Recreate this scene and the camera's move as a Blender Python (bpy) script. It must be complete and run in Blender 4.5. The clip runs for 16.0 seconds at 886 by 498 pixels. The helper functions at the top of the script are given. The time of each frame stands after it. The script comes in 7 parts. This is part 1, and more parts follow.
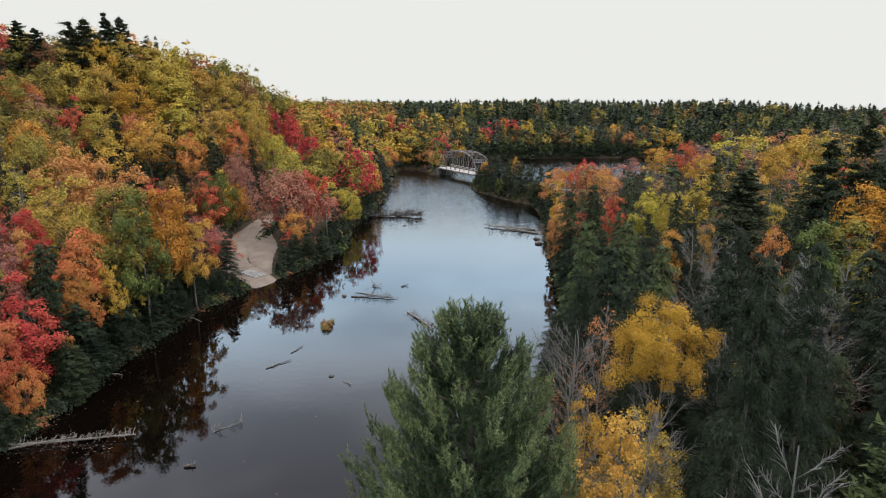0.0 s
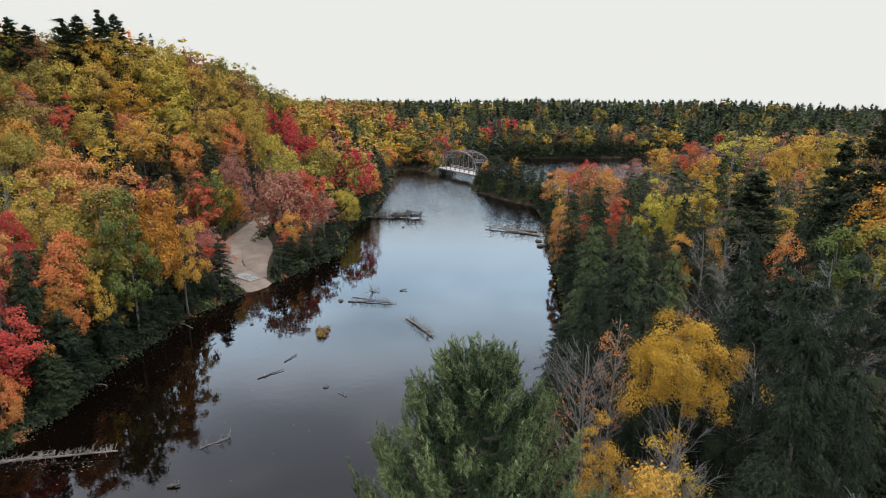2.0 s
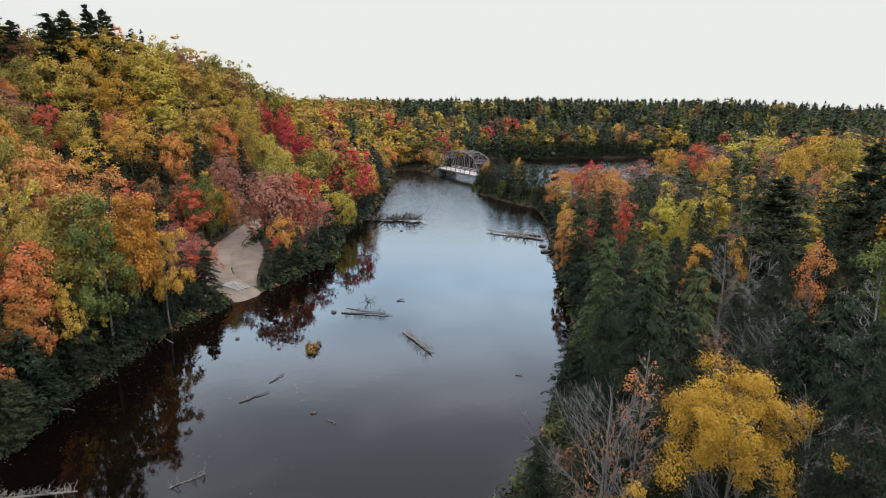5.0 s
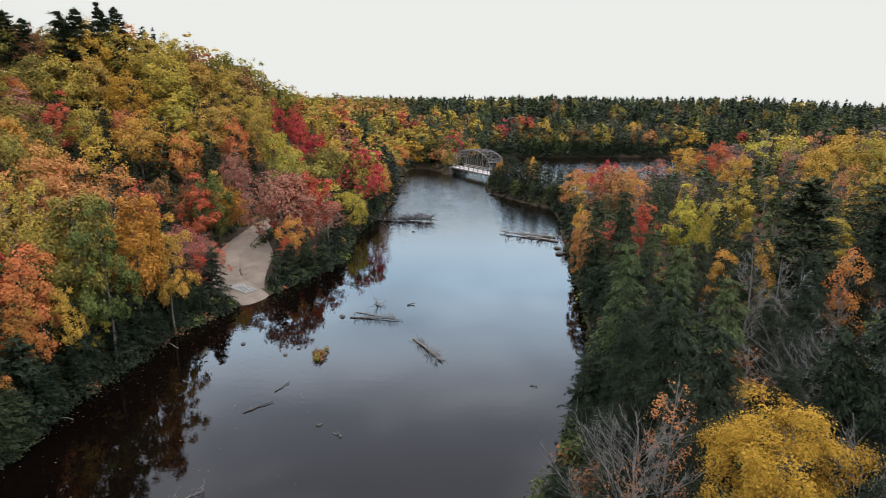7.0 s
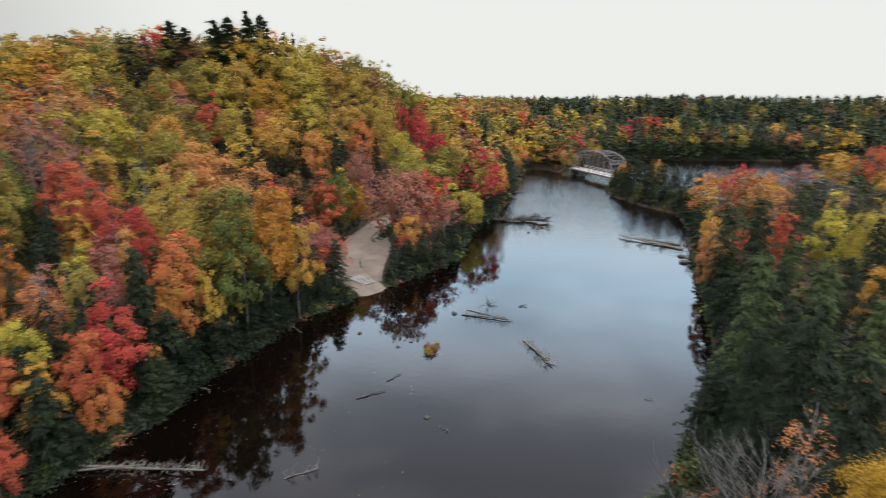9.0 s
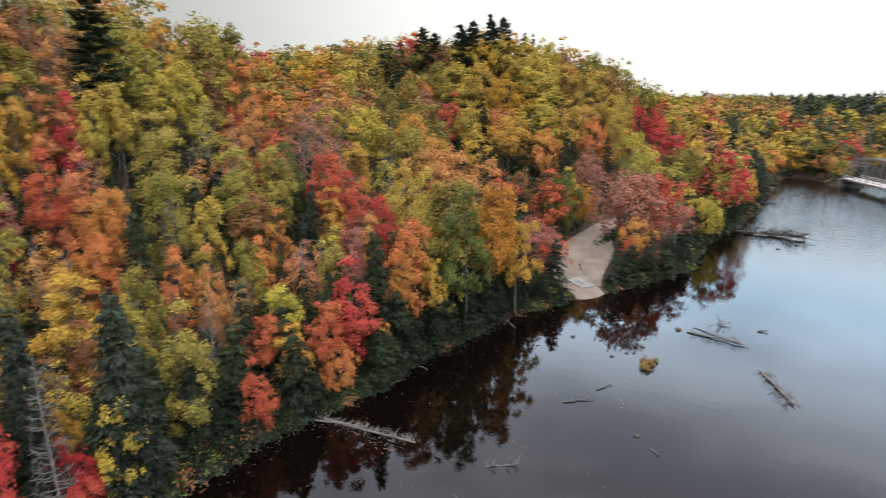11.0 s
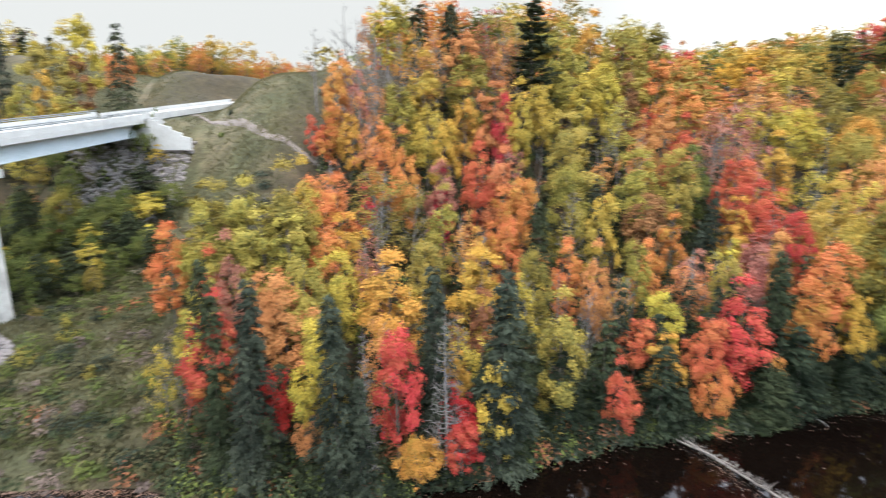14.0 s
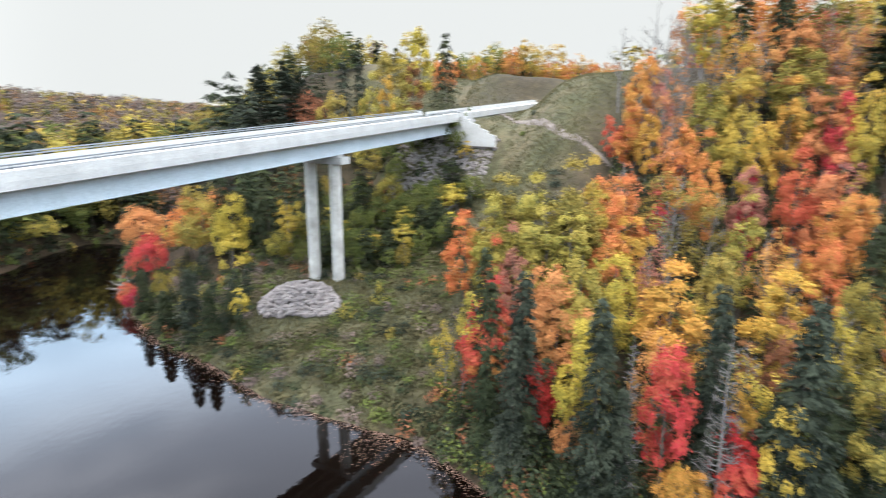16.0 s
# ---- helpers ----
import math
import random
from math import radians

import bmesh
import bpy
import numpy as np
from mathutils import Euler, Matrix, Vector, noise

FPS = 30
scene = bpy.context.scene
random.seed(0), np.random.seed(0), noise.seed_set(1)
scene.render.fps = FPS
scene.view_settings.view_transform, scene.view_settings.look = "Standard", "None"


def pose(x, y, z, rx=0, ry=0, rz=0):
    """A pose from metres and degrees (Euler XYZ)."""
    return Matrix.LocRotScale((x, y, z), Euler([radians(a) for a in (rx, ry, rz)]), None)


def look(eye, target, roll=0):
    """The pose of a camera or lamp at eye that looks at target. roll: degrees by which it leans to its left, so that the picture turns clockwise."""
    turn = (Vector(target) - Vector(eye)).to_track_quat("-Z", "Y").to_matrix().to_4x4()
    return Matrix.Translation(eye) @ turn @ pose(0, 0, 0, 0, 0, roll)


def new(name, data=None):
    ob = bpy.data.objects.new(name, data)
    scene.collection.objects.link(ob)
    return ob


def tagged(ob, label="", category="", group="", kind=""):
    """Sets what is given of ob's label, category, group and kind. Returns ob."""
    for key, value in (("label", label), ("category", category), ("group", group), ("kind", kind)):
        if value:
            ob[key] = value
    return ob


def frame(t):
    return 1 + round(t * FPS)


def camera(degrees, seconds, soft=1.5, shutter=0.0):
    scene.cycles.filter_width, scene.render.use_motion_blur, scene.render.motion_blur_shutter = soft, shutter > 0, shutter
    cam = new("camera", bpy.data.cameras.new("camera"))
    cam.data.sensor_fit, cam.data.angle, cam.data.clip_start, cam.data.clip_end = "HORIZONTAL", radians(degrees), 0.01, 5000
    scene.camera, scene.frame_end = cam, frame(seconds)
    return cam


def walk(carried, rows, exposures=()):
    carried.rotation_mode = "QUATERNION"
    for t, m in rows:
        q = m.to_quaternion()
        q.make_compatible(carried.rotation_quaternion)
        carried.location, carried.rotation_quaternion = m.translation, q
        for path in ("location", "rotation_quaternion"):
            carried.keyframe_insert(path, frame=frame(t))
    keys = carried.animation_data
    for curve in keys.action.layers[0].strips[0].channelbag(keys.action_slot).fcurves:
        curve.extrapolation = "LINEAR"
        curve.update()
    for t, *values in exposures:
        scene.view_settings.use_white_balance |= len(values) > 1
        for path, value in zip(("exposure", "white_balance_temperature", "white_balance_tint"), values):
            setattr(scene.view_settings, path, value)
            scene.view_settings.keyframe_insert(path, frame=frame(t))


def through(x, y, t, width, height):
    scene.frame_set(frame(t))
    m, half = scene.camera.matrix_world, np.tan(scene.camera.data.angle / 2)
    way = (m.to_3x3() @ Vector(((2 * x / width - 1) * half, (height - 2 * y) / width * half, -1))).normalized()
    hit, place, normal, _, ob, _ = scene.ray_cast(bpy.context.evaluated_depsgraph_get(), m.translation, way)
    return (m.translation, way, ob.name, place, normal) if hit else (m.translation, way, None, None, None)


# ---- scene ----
cam = camera(73.91, 16.0, soft=1.0, shutter=0.72)
PATH = [
    (0, (0.075, -10.108, 25.953), (0.028, -8.163, 25.491), -0.12),
    (0.5, (0.071, -9.49, 25.923), (0.024, -7.544, 25.461), -0.08),
    (1, (0.044, -8.845, 25.894), (-0.004, -6.9, 25.433), -0.09),
    (1.5, (0.013, -8.162, 25.876), (-0.034, -6.217, 25.414), -0.06),
    (2, (-0.006, -7.467, 25.862), (-0.052, -5.522, 25.399), -0.01),
    (2.5, (-0.018, -6.753, 25.864), (-0.064, -4.808, 25.4), -0.01),
    (3, (-0.023, -6.049, 25.863), (-0.068, -4.104, 25.4), 0.01),
    (3.5, (-0.025, -5.353, 25.863), (-0.071, -3.408, 25.399), 0.01),
    (4, (-0.033, -4.655, 25.873), (-0.079, -2.71, 25.409), 0.06),
    (6.5, (0.0, 0.0, 26.0), (-0.055, 1.942, 25.527), 0.11),
    (7, (0.0, 0.0, 26.0), (-0.09, 1.941, 25.527), 0.07),
    (7.5, (0.0, 0.0, 26.0), (-0.146, 1.938, 25.526), 0.05),
    (8, (0.0, 0.0, 26.0), (-0.225, 1.93, 25.526), 0.03),
    (8.5, (0.0, 0.0, 26.0), (-0.321, 1.916, 25.526), 0.01),
    (8.7, (0.0, 0.0, 26.0), (-0.376, 1.906, 25.526), 0.02),
    (10.8, (-0.055, 0.35, 25.908), (-1.144, 1.959, 25.434), -0.08),
    (11, (-0.06, 0.383, 25.9), (-1.201, 1.956, 25.425), -0.07),
    (11.5, (-0.073, 0.467, 25.878), (-1.362, 1.92, 25.403), -0.00),
    (12, (-0.086, 0.55, 25.856), (-1.509, 1.873, 25.382), -0.01),
    (12.5, (-0.099, 0.633, 25.834), (-1.655, 1.797, 25.361), -0.00),
    (13, (-0.112, 0.717, 25.812), (-1.794, 1.69, 25.341), 0.02),
    (13.5, (-0.125, 0.8, 25.791), (-1.912, 1.563, 25.32), 0.01),
    (14, (-0.138, 0.883, 25.769), (-2.005, 1.422, 25.298), 0.11),
    (14.5, (-0.151, 0.966, 25.747), (-2.07, 1.274, 25.277), 0.19),
    (15, (-0.164, 1.05, 25.725), (-2.106, 1.121, 25.255), 0.21),
    (15.5, (-0.177, 1.133, 25.703), (-2.113, 0.967, 25.233), 0.23),
    (16, (-0.19, 1.216, 25.681), (-2.091, 0.814, 25.21), 0.30),
]
walk(cam, [(t, look(eye, target, roll)) for t, eye, target, roll in PATH], [(0, -0.87, 6420, 9), (8, -0.85, 6390, 9), (11, -0.56, 6400, 9), (12, -0.18, 6260, 9), (13, 0.17, 6220, 9), (16, 0.2, 6200, 9)])

# ---------------------------------------------------------------- world and light
SUN_TURN, SUN_RISE = 112.0, 42.0      # compass turn of the sun from +y to +x, and its height


def make_world():
    world = bpy.data.worlds.new("overcast_sky")
    scene.world = world
    world.use_nodes = True
    nt = world.node_tree
    nt.nodes.clear()
    n, l = nt.nodes.new, nt.links.new
    out, bg = n("ShaderNodeOutputWorld"), n("ShaderNodeBackground")
    sky = n("ShaderNodeTexSky")
    sky.sky_type, sky.sun_disc = "NISHITA", False
    sky.sun_elevation, sky.sun_rotation = radians(SUN_RISE), radians(SUN_TURN)
    dim = n("ShaderNodeVectorMath")
    dim.operation = "SCALE"
    dim.inputs["Scale"].default_value = 0.45
    l(sky.outputs[0], dim.inputs[0])
    co, sep = n("ShaderNodeTexCoord"), n("ShaderNodeSeparateXYZ")
    l(co.outputs["Generated"], sep.inputs[0])
    # cloud deck: white at the horizon, bluish a little above it, bright and even overhead
    deck = n("ShaderNodeVectorMath")
    deck.operation = "SCALE"
    tint = n("ShaderNodeValToRGB")
    stops = tint.color_ramp.elements
    while len(stops) < 7:
        stops.new(0.5)
    for e, (at, glow, colour) in zip(stops, (
        (0.165, 1.53, (1.0, 1.0, 0.957)), (0.2, 3.7, (0.77, 0.90, 1.0)), (0.29, 7.0, (0.62, 0.82, 1.0)),
        (0.38, 6.7, (0.70, 0.84, 1.0)), (0.48, 4.9, (0.87, 0.90, 1.0)), (0.58, 4.5, (0.94, 0.93, 1.0)), (0.8, 6.8, (1.0, 0.99, 0.97)),
    )):
        e.position, e.color = at, (*(c * glow / 7 for c in colour), 1)
    l(sep.outputs["Z"], tint.inputs[0])
    l(tint.outputs[0], deck.inputs[0])
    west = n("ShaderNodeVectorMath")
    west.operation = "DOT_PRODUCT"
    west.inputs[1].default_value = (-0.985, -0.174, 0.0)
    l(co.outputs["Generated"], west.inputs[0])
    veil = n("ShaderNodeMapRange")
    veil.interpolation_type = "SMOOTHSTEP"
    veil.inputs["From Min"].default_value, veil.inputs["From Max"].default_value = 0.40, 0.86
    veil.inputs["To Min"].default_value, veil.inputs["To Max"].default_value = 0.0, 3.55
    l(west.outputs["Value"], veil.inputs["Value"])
    # thin places in the deck where blue shows through
    flat = n("ShaderNodeVectorMath")
    flat.operation = "MULTIPLY"
    flat.inputs[1].default_value = (1.0, 1.0, 2.6)
    l(co.outputs["Generated"], flat.inputs[0])
    noi = n("ShaderNodeTexNoise")
    noi.inputs["Scale"].default_value, noi.inputs["Detail"].default_value = 2.0, 3.0
    noi.inputs["Roughness"].default_value = 0.55
    l(flat.outputs[0], noi.inputs["Vector"])
    thin = n("ShaderNodeMapRange")
    thin.interpolation_type = "SMOOTHSTEP"
    thin.inputs["From Min"].default_value, thin.inputs["From Max"].default_value = 0.36, 0.62
    thin.inputs["To Min"].default_value, thin.inputs["To Max"].default_value = 0.0, 0.45
    l(noi.outputs[0], thin.inputs["Value"])
    high = n("ShaderNodeMapRange")
    high.interpolation_type = "SMOOTHSTEP"
    high.inputs["From Min"].default_value, high.inputs["From Max"].default_value = 0.16, 0.34
    l(sep.outputs["Z"], high.inputs["Value"])
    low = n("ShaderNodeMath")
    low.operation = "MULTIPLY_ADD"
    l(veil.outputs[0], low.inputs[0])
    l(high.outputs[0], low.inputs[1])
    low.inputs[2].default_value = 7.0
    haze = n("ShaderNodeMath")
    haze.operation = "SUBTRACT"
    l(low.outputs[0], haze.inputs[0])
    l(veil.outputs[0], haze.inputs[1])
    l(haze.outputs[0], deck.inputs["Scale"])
    both = n("ShaderNodeMath")
    both.operation = "MULTIPLY"
    l(thin.outputs[0], both.inputs[0])
    l(high.outputs[0], both.inputs[1])
    mix = n("ShaderNodeMix")
    mix.data_type = "RGBA"
    l(both.outputs[0], mix.inputs["Factor"])
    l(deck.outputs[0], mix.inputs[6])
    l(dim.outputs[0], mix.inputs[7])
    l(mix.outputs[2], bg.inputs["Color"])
    bg.inputs["Strength"].default_value = 1.0
    l(bg.outputs[0], out.inputs["Surface"])


make_world()
sun_data = bpy.data.lights.new("sun", "SUN")
sun_data.energy, sun_data.angle, sun_data.color = 0.8, radians(14), (1.0, 0.95, 0.88)
sun = new("sun", sun_data)
sun.matrix_world = look(
    (0, 0, 0),
    (-math.sin(radians(SUN_TURN)) * math.cos(radians(SUN_RISE)), -math.cos(radians(SUN_TURN)) * math.cos(radians(SUN_RISE)), -math.sin(radians(SUN_RISE))),
)


# ---------------------------------------------------------------- materials
def base_material(name, rough=0.8, metal=0.0, spec=0.3):
    m = bpy.data.materials.new(name)
    m.use_nodes = True
    nt = m.node_tree
    b = nt.nodes["Principled BSDF"]
    b.inputs["Roughness"].default_value, b.inputs["Metallic"].default_value = rough, metal
    b.inputs["Specular IOR Level"].default_value = spec
    return m, nt, b


def noise_node(nt, scale, detail=4.0, rough=0.6, space="Object"):
    co, t = nt.nodes.new("ShaderNodeTexCoord"), nt.nodes.new("ShaderNodeTexNoise")
    t.inputs["Scale"].default_value, t.inputs["Detail"].default_value, t.inputs["Roughness"].default_value = scale, detail, rough
    nt.links.new(co.outputs[space], t.inputs["Vector"])
    return t


def ramp_node(nt, source, stops):
    r = nt.nodes.new("ShaderNodeValToRGB")
    el = r.color_ramp.elements
    while len(el) < len(stops):
        el.new(0.5)
    for e, (at, c) in zip(el, stops):
        e.position, e.color = at, (*c, 1)
    nt.links.new(source, r.inputs[0])
    return r


def mix_node(nt, factor, a, b, mode="MIX"):
    m = nt.nodes.new("ShaderNodeMix")
    m.data_type, m.blend_type = "RGBA", mode
    for socket, value in ((m.inputs["Factor"], factor), (m.inputs[6], a), (m.inputs[7], b)):
        if isinstance(value, bpy.types.NodeSocket):
            nt.links.new(value, socket)
        elif isinstance(value, tuple):
            socket.default_value = (*value, 1)
        else:
            socket.default_value = value
    return m.outputs[2]


def add_bump(nt, b, height, strength, distance=0.05):
    k = nt.nodes.new("ShaderNodeBump")
    k.inputs["Strength"].default_value, k.inputs["Distance"].default_value = strength, distance
    nt.links.new(height, k.inputs["Height"])
    nt.links.new(k.outputs[0], b.inputs["Normal"])


def mottled(name, stops, scale=1.5, fine=14.0, rough=0.85, bump=0.4, metal=0.0, spec=0.3, space="Object"):
    """A surface with blotches at one scale and grain at a finer one."""
    m, nt, b = base_material(name, rough, metal, spec)
    big, small = noise_node(nt, scale, 5, 0.6, space), noise_node(nt, fine, 4, 0.7, space)
    col = ramp_node(nt, big.outputs[0], stops).outputs[0]
    grain = ramp_node(nt, small.outputs[0], [(0.3, (0.78, 0.78, 0.78)), (0.7, (1.15, 1.15, 1.15))]).outputs[0]
    nt.links.new(mix_node(nt, 1.0, col, grain, "MULTIPLY"), b.inputs["Base Color"])
    add_bump(nt, b, small.outputs[0], bump)
    return m


def leaf_material(name, colour, second, through=0.11):
    """Foliage: each tree and each leaf clump differs a little; light passes through in part."""
    m = bpy.data.materials.new(name)
    m.use_nodes = True
    nt = m.node_tree
    b = nt.nodes["Principled BSDF"]
    out = nt.nodes["Material Output"]
    info, geo = nt.nodes.new("ShaderNodeObjectInfo"), nt.nodes.new("ShaderNodeNewGeometry")
    patch = noise_node(nt, 0.34, 2, 0.5)
    sum1 = nt.nodes.new("ShaderNodeMath")
    sum1.operation = "MULTIPLY_ADD"
    nt.links.new(geo.outputs["Random Per Island"], sum1.inputs[0])
    sum1.inputs[1].default_value = 0.28
    nt.links.new(patch.outputs[0], sum1.inputs[2])
    tone = ramp_node(nt, sum1.outputs[0], [(0.44, second), (0.74, colour)]).outputs[0]
    hsv = nt.nodes.new("ShaderNodeHueSaturation")
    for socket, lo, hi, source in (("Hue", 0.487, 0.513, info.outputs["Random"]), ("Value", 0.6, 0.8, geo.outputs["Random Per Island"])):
        r = nt.nodes.new("ShaderNodeMapRange")
        r.inputs["To Min"].default_value, r.inputs["To Max"].default_value = lo, hi
        nt.links.new(source, r.inputs["Value"])
        nt.links.new(r.outputs[0], hsv.inputs[socket])
    hsv.inputs["Saturation"].default_value = 0.95
    nt.links.new(tone, hsv.inputs["Color"])
    nt.links.new(hsv.outputs[0], b.inputs["Base Color"])
    b.inputs["Roughness"].default_value, b.inputs["Specular IOR Level"].default_value = 0.75, 0.05
    tr, mx = nt.nodes.new("ShaderNodeBsdfTranslucent"), nt.nodes.new("ShaderNodeMixShader")
    nt.links.new(hsv.outputs[0], tr.inputs["Color"])
    mx.inputs[0].default_value = through
    nt.links.new(b.outputs[0], mx.inputs[1])
    nt.links.new(tr.outputs[0], mx.inputs[2])
    nt.links.new(mx.outputs[0], out.inputs["Surface"])
    return m


LEAF = {
    "yellow": leaf_material("leaf_yellow", (0.55, 0.39, 0.04), (0.29, 0.25, 0.04)),
    "gold": leaf_material("leaf_gold", (0.62, 0.30, 0.035), (0.40, 0.25, 0.035)),
    "amber": leaf_material("leaf_amber", (0.53, 0.255, 0.015), (0.38, 0.175, 0.014)),
    "ochre": leaf_material("leaf_ochre", (0.52, 0.31, 0.04), (0.28, 0.215, 0.04)),
    "moss": leaf_material("leaf_moss", (0.29, 0.215, 0.035), (0.135, 0.125, 0.028)),
    "flame": leaf_material("leaf_flame", (0.51, 0.15, 0.03), (0.43, 0.25, 0.03)),
    "olive": leaf_material("leaf_olive", (0.40, 0.30, 0.048), (0.19, 0.172, 0.038)),
    "green": leaf_material("leaf_green", (0.15, 0.165, 0.037), (0.075, 0.095, 0.027)),
    "orange": leaf_material("leaf_orange", (0.62, 0.185, 0.04), (0.55, 0.27, 0.045)),
    "salmon": leaf_material("leaf_salmon", (0.60, 0.225, 0.065), (0.46, 0.20, 0.055)),
    "red": leaf_material("leaf_red", (0.50, 0.05, 0.032), (0.50, 0.115, 0.04)),
    "crimson": leaf_material("leaf_crimson", (0.46, 0.014, 0.04), (0.3, 0.014, 0.026)),
    "rust": leaf_material("leaf_rust", (0.3, 0.125, 0.045), (0.18, 0.09, 0.04)),
    "mauve": leaf_material("leaf_mauve", (0.42, 0.15, 0.10), (0.30, 0.14, 0.09)),
    "dun": leaf_material("leaf_dun", (0.19, 0.14, 0.115), (0.13, 0.10, 0.085)),
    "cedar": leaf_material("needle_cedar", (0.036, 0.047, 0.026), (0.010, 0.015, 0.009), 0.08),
    "white_pine": leaf_material("needle_white_pine", (0.078, 0.112, 0.048), (0.026, 0.042, 0.019), 0.1),
    "pine_tip": leaf_material("needle_pine_tip", (0.18, 0.215, 0.085), (0.10, 0.135, 0.055), 0.15),
    "spruce": leaf_material("needle_spruce", (0.058, 0.069, 0.045), (0.013, 0.018, 0.013), 0.1),
    "pine": leaf_material("needle_pine", (0.105, 0.125, 0.045), (0.05, 0.066, 0.028), 0.12),
    # far conifers only: distance haze is put into this paler needle colour
    "hazy_pine": leaf_material("needle_hazy_pine", (0.125, 0.145, 0.095), (0.045, 0.058, 0.038), 0.12),
    "hemlock": leaf_material("needle_hemlock", (0.056, 0.067, 0.031), (0.016, 0.022, 0.011), 0.1),
}
BARK = mottled("bark_grey_brown", [(0.3, (0.05, 0.04, 0.032)), (0.7, (0.14, 0.12, 0.10))], 3.0, 22.0, 0.9, 0.6)
PALE_BARK = mottled("bark_pale_grey", [(0.3, (0.085, 0.076, 0.07)), (0.7, (0.20, 0.184, 0.172))], 2.5, 18.0, 0.85, 0.4)
DEAD_WOOD = mottled("weathered_dead_wood", [(0.3, (0.10, 0.085, 0.075)), (0.7, (0.24, 0.215, 0.19))], 2.0, 25.0, 0.9, 0.5)
WET_WOOD = mottled("waterlogged_wood", [(0.3, (0.02, 0.016, 0.012)), (0.7, (0.07, 0.055, 0.045))], 2.0, 25.0, 0.45, 0.5)
GRAVEL = mottled("sandy_gravel", [(0.3, (0.13, 0.098, 0.078)), (0.7, (0.21, 0.165, 0.132))], 0.35, 6.0, 0.95, 0.5)
WASHED = mottled("washed_gravel", [(0.3, (0.10, 0.08, 0.07)), (0.7, (0.18, 0.15, 0.13))], 0.6, 7.0, 0.95, 0.5)
CONCRETE = mottled("pale_concrete", [(0.3, (0.31, 0.307, 0.29)), (0.7, (0.41, 0.402, 0.38))], 0.5, 9.0, 0.85, 0.1)
OLD_CONCRETE = mottled("stained_concrete", [(0.25, (0.25, 0.24, 0.21)), (0.75, (0.50, 0.48, 0.44))], 0.7, 9.0, 0.9, 0.3)
SLAB = mottled("worn_slab", [(0.3, (0.15, 0.14, 0.13)), (0.7, (0.29, 0.275, 0.26))], 0.8, 9.0, 0.9, 0.3)
DARK_CONCRETE = mottled("mossy_dark_concrete", [(0.3, (0.05, 0.047, 0.04)), (0.7, (0.15, 0.14, 0.125))], 0.8, 9.0, 0.9, 0.3)
STEEL_PAINT = mottled("pale_blue_grey_paint", [(0.3, (0.40, 0.44, 0.455)), (0.7, (0.48, 0.52, 0.535))], 0.4, 7.0, 0.5, 0.05)
RAIL_STEEL = mottled("galvanised_steel", [(0.3, (0.16, 0.17, 0.18)), (0.7, (0.28, 0.29, 0.30))], 3.0, 30.0, 0.45, 0.1, 0.7)
TRUSS_STEEL = mottled("weathered_truss_steel", [(0.3, (0.075, 0.052, 0.045)), (0.7, (0.22, 0.19, 0.18))], 0.6, 8.0, 0.7, 0.3, 0.2)
DECK_BOARD = mottled("pale_weathered_deck", [(0.3, (0.34, 0.30, 0.28)), (0.7, (0.52, 0.47, 0.44))], 0.5, 9.0, 0.9, 0.3)
RIPRAP = mottled("pinkish_quarry_stone", [(0.3, (0.105, 0.092, 0.088)), (0.7, (0.21, 0.185, 0.175))], 1.2, 11.0, 0.9, 0.5)
GRASS_BLADE = leaf_material("dry_grass", (0.145, 0.125, 0.06), (0.09, 0.083, 0.04), 0.25)
WEED = leaf_material("weeds_green", (0.085, 0.105, 0.03), (0.07, 0.065, 0.027), 0.25)
FALLEN = leaf_material("fallen_leaves", (0.30, 0.19, 0.14), (0.19, 0.11, 0.08), 0.1)


def water_material():
    """Dark, tannin-brown water: glassy between the banks, a little ruffled on the open reach upstream."""
    m, nt, b = base_material("dark_tannin_water", 0.02, 0.0, 0.5)
    b.inputs["IOR"].default_value = 1.333
    big = noise_node(nt, 0.05, 3, 0.5)
    nt.links.new(ramp_node(nt, big.outputs[0], [(0.35, (0.0016, 0.0010, 0.0008)), (0.7, (0.0034, 0.0020, 0.0014))]).outputs[0], b.inputs["Base Color"])
    co, sep = nt.nodes.new("ShaderNodeTexCoord"), nt.nodes.new("ShaderNodeSeparateXYZ")
    nt.links.new(co.outputs["Object"], sep.inputs[0])
    wind = nt.nodes.new("ShaderNodeMapRange")
    wind.interpolation_type = "SMOOTHSTEP"
    wind.inputs["From Min"].default_value, wind.inputs["From Max"].default_value = 85, 180
    wind.inputs["To Min"].default_value, wind.inputs["To Max"].default_value = 0.022, 0.72
    nt.links.new(sep.outputs["Y"], wind.inputs["Value"])
    rip = noise_node(nt, 1.1, 3, 0.55)
    add_bump(nt, b, rip.outputs[0], 0.035, 0.2)
    bump_node = b.inputs["Normal"].links[0].from_node
    nt.links.new(wind.outputs[0], bump_node.inputs["Strength"])
    return m


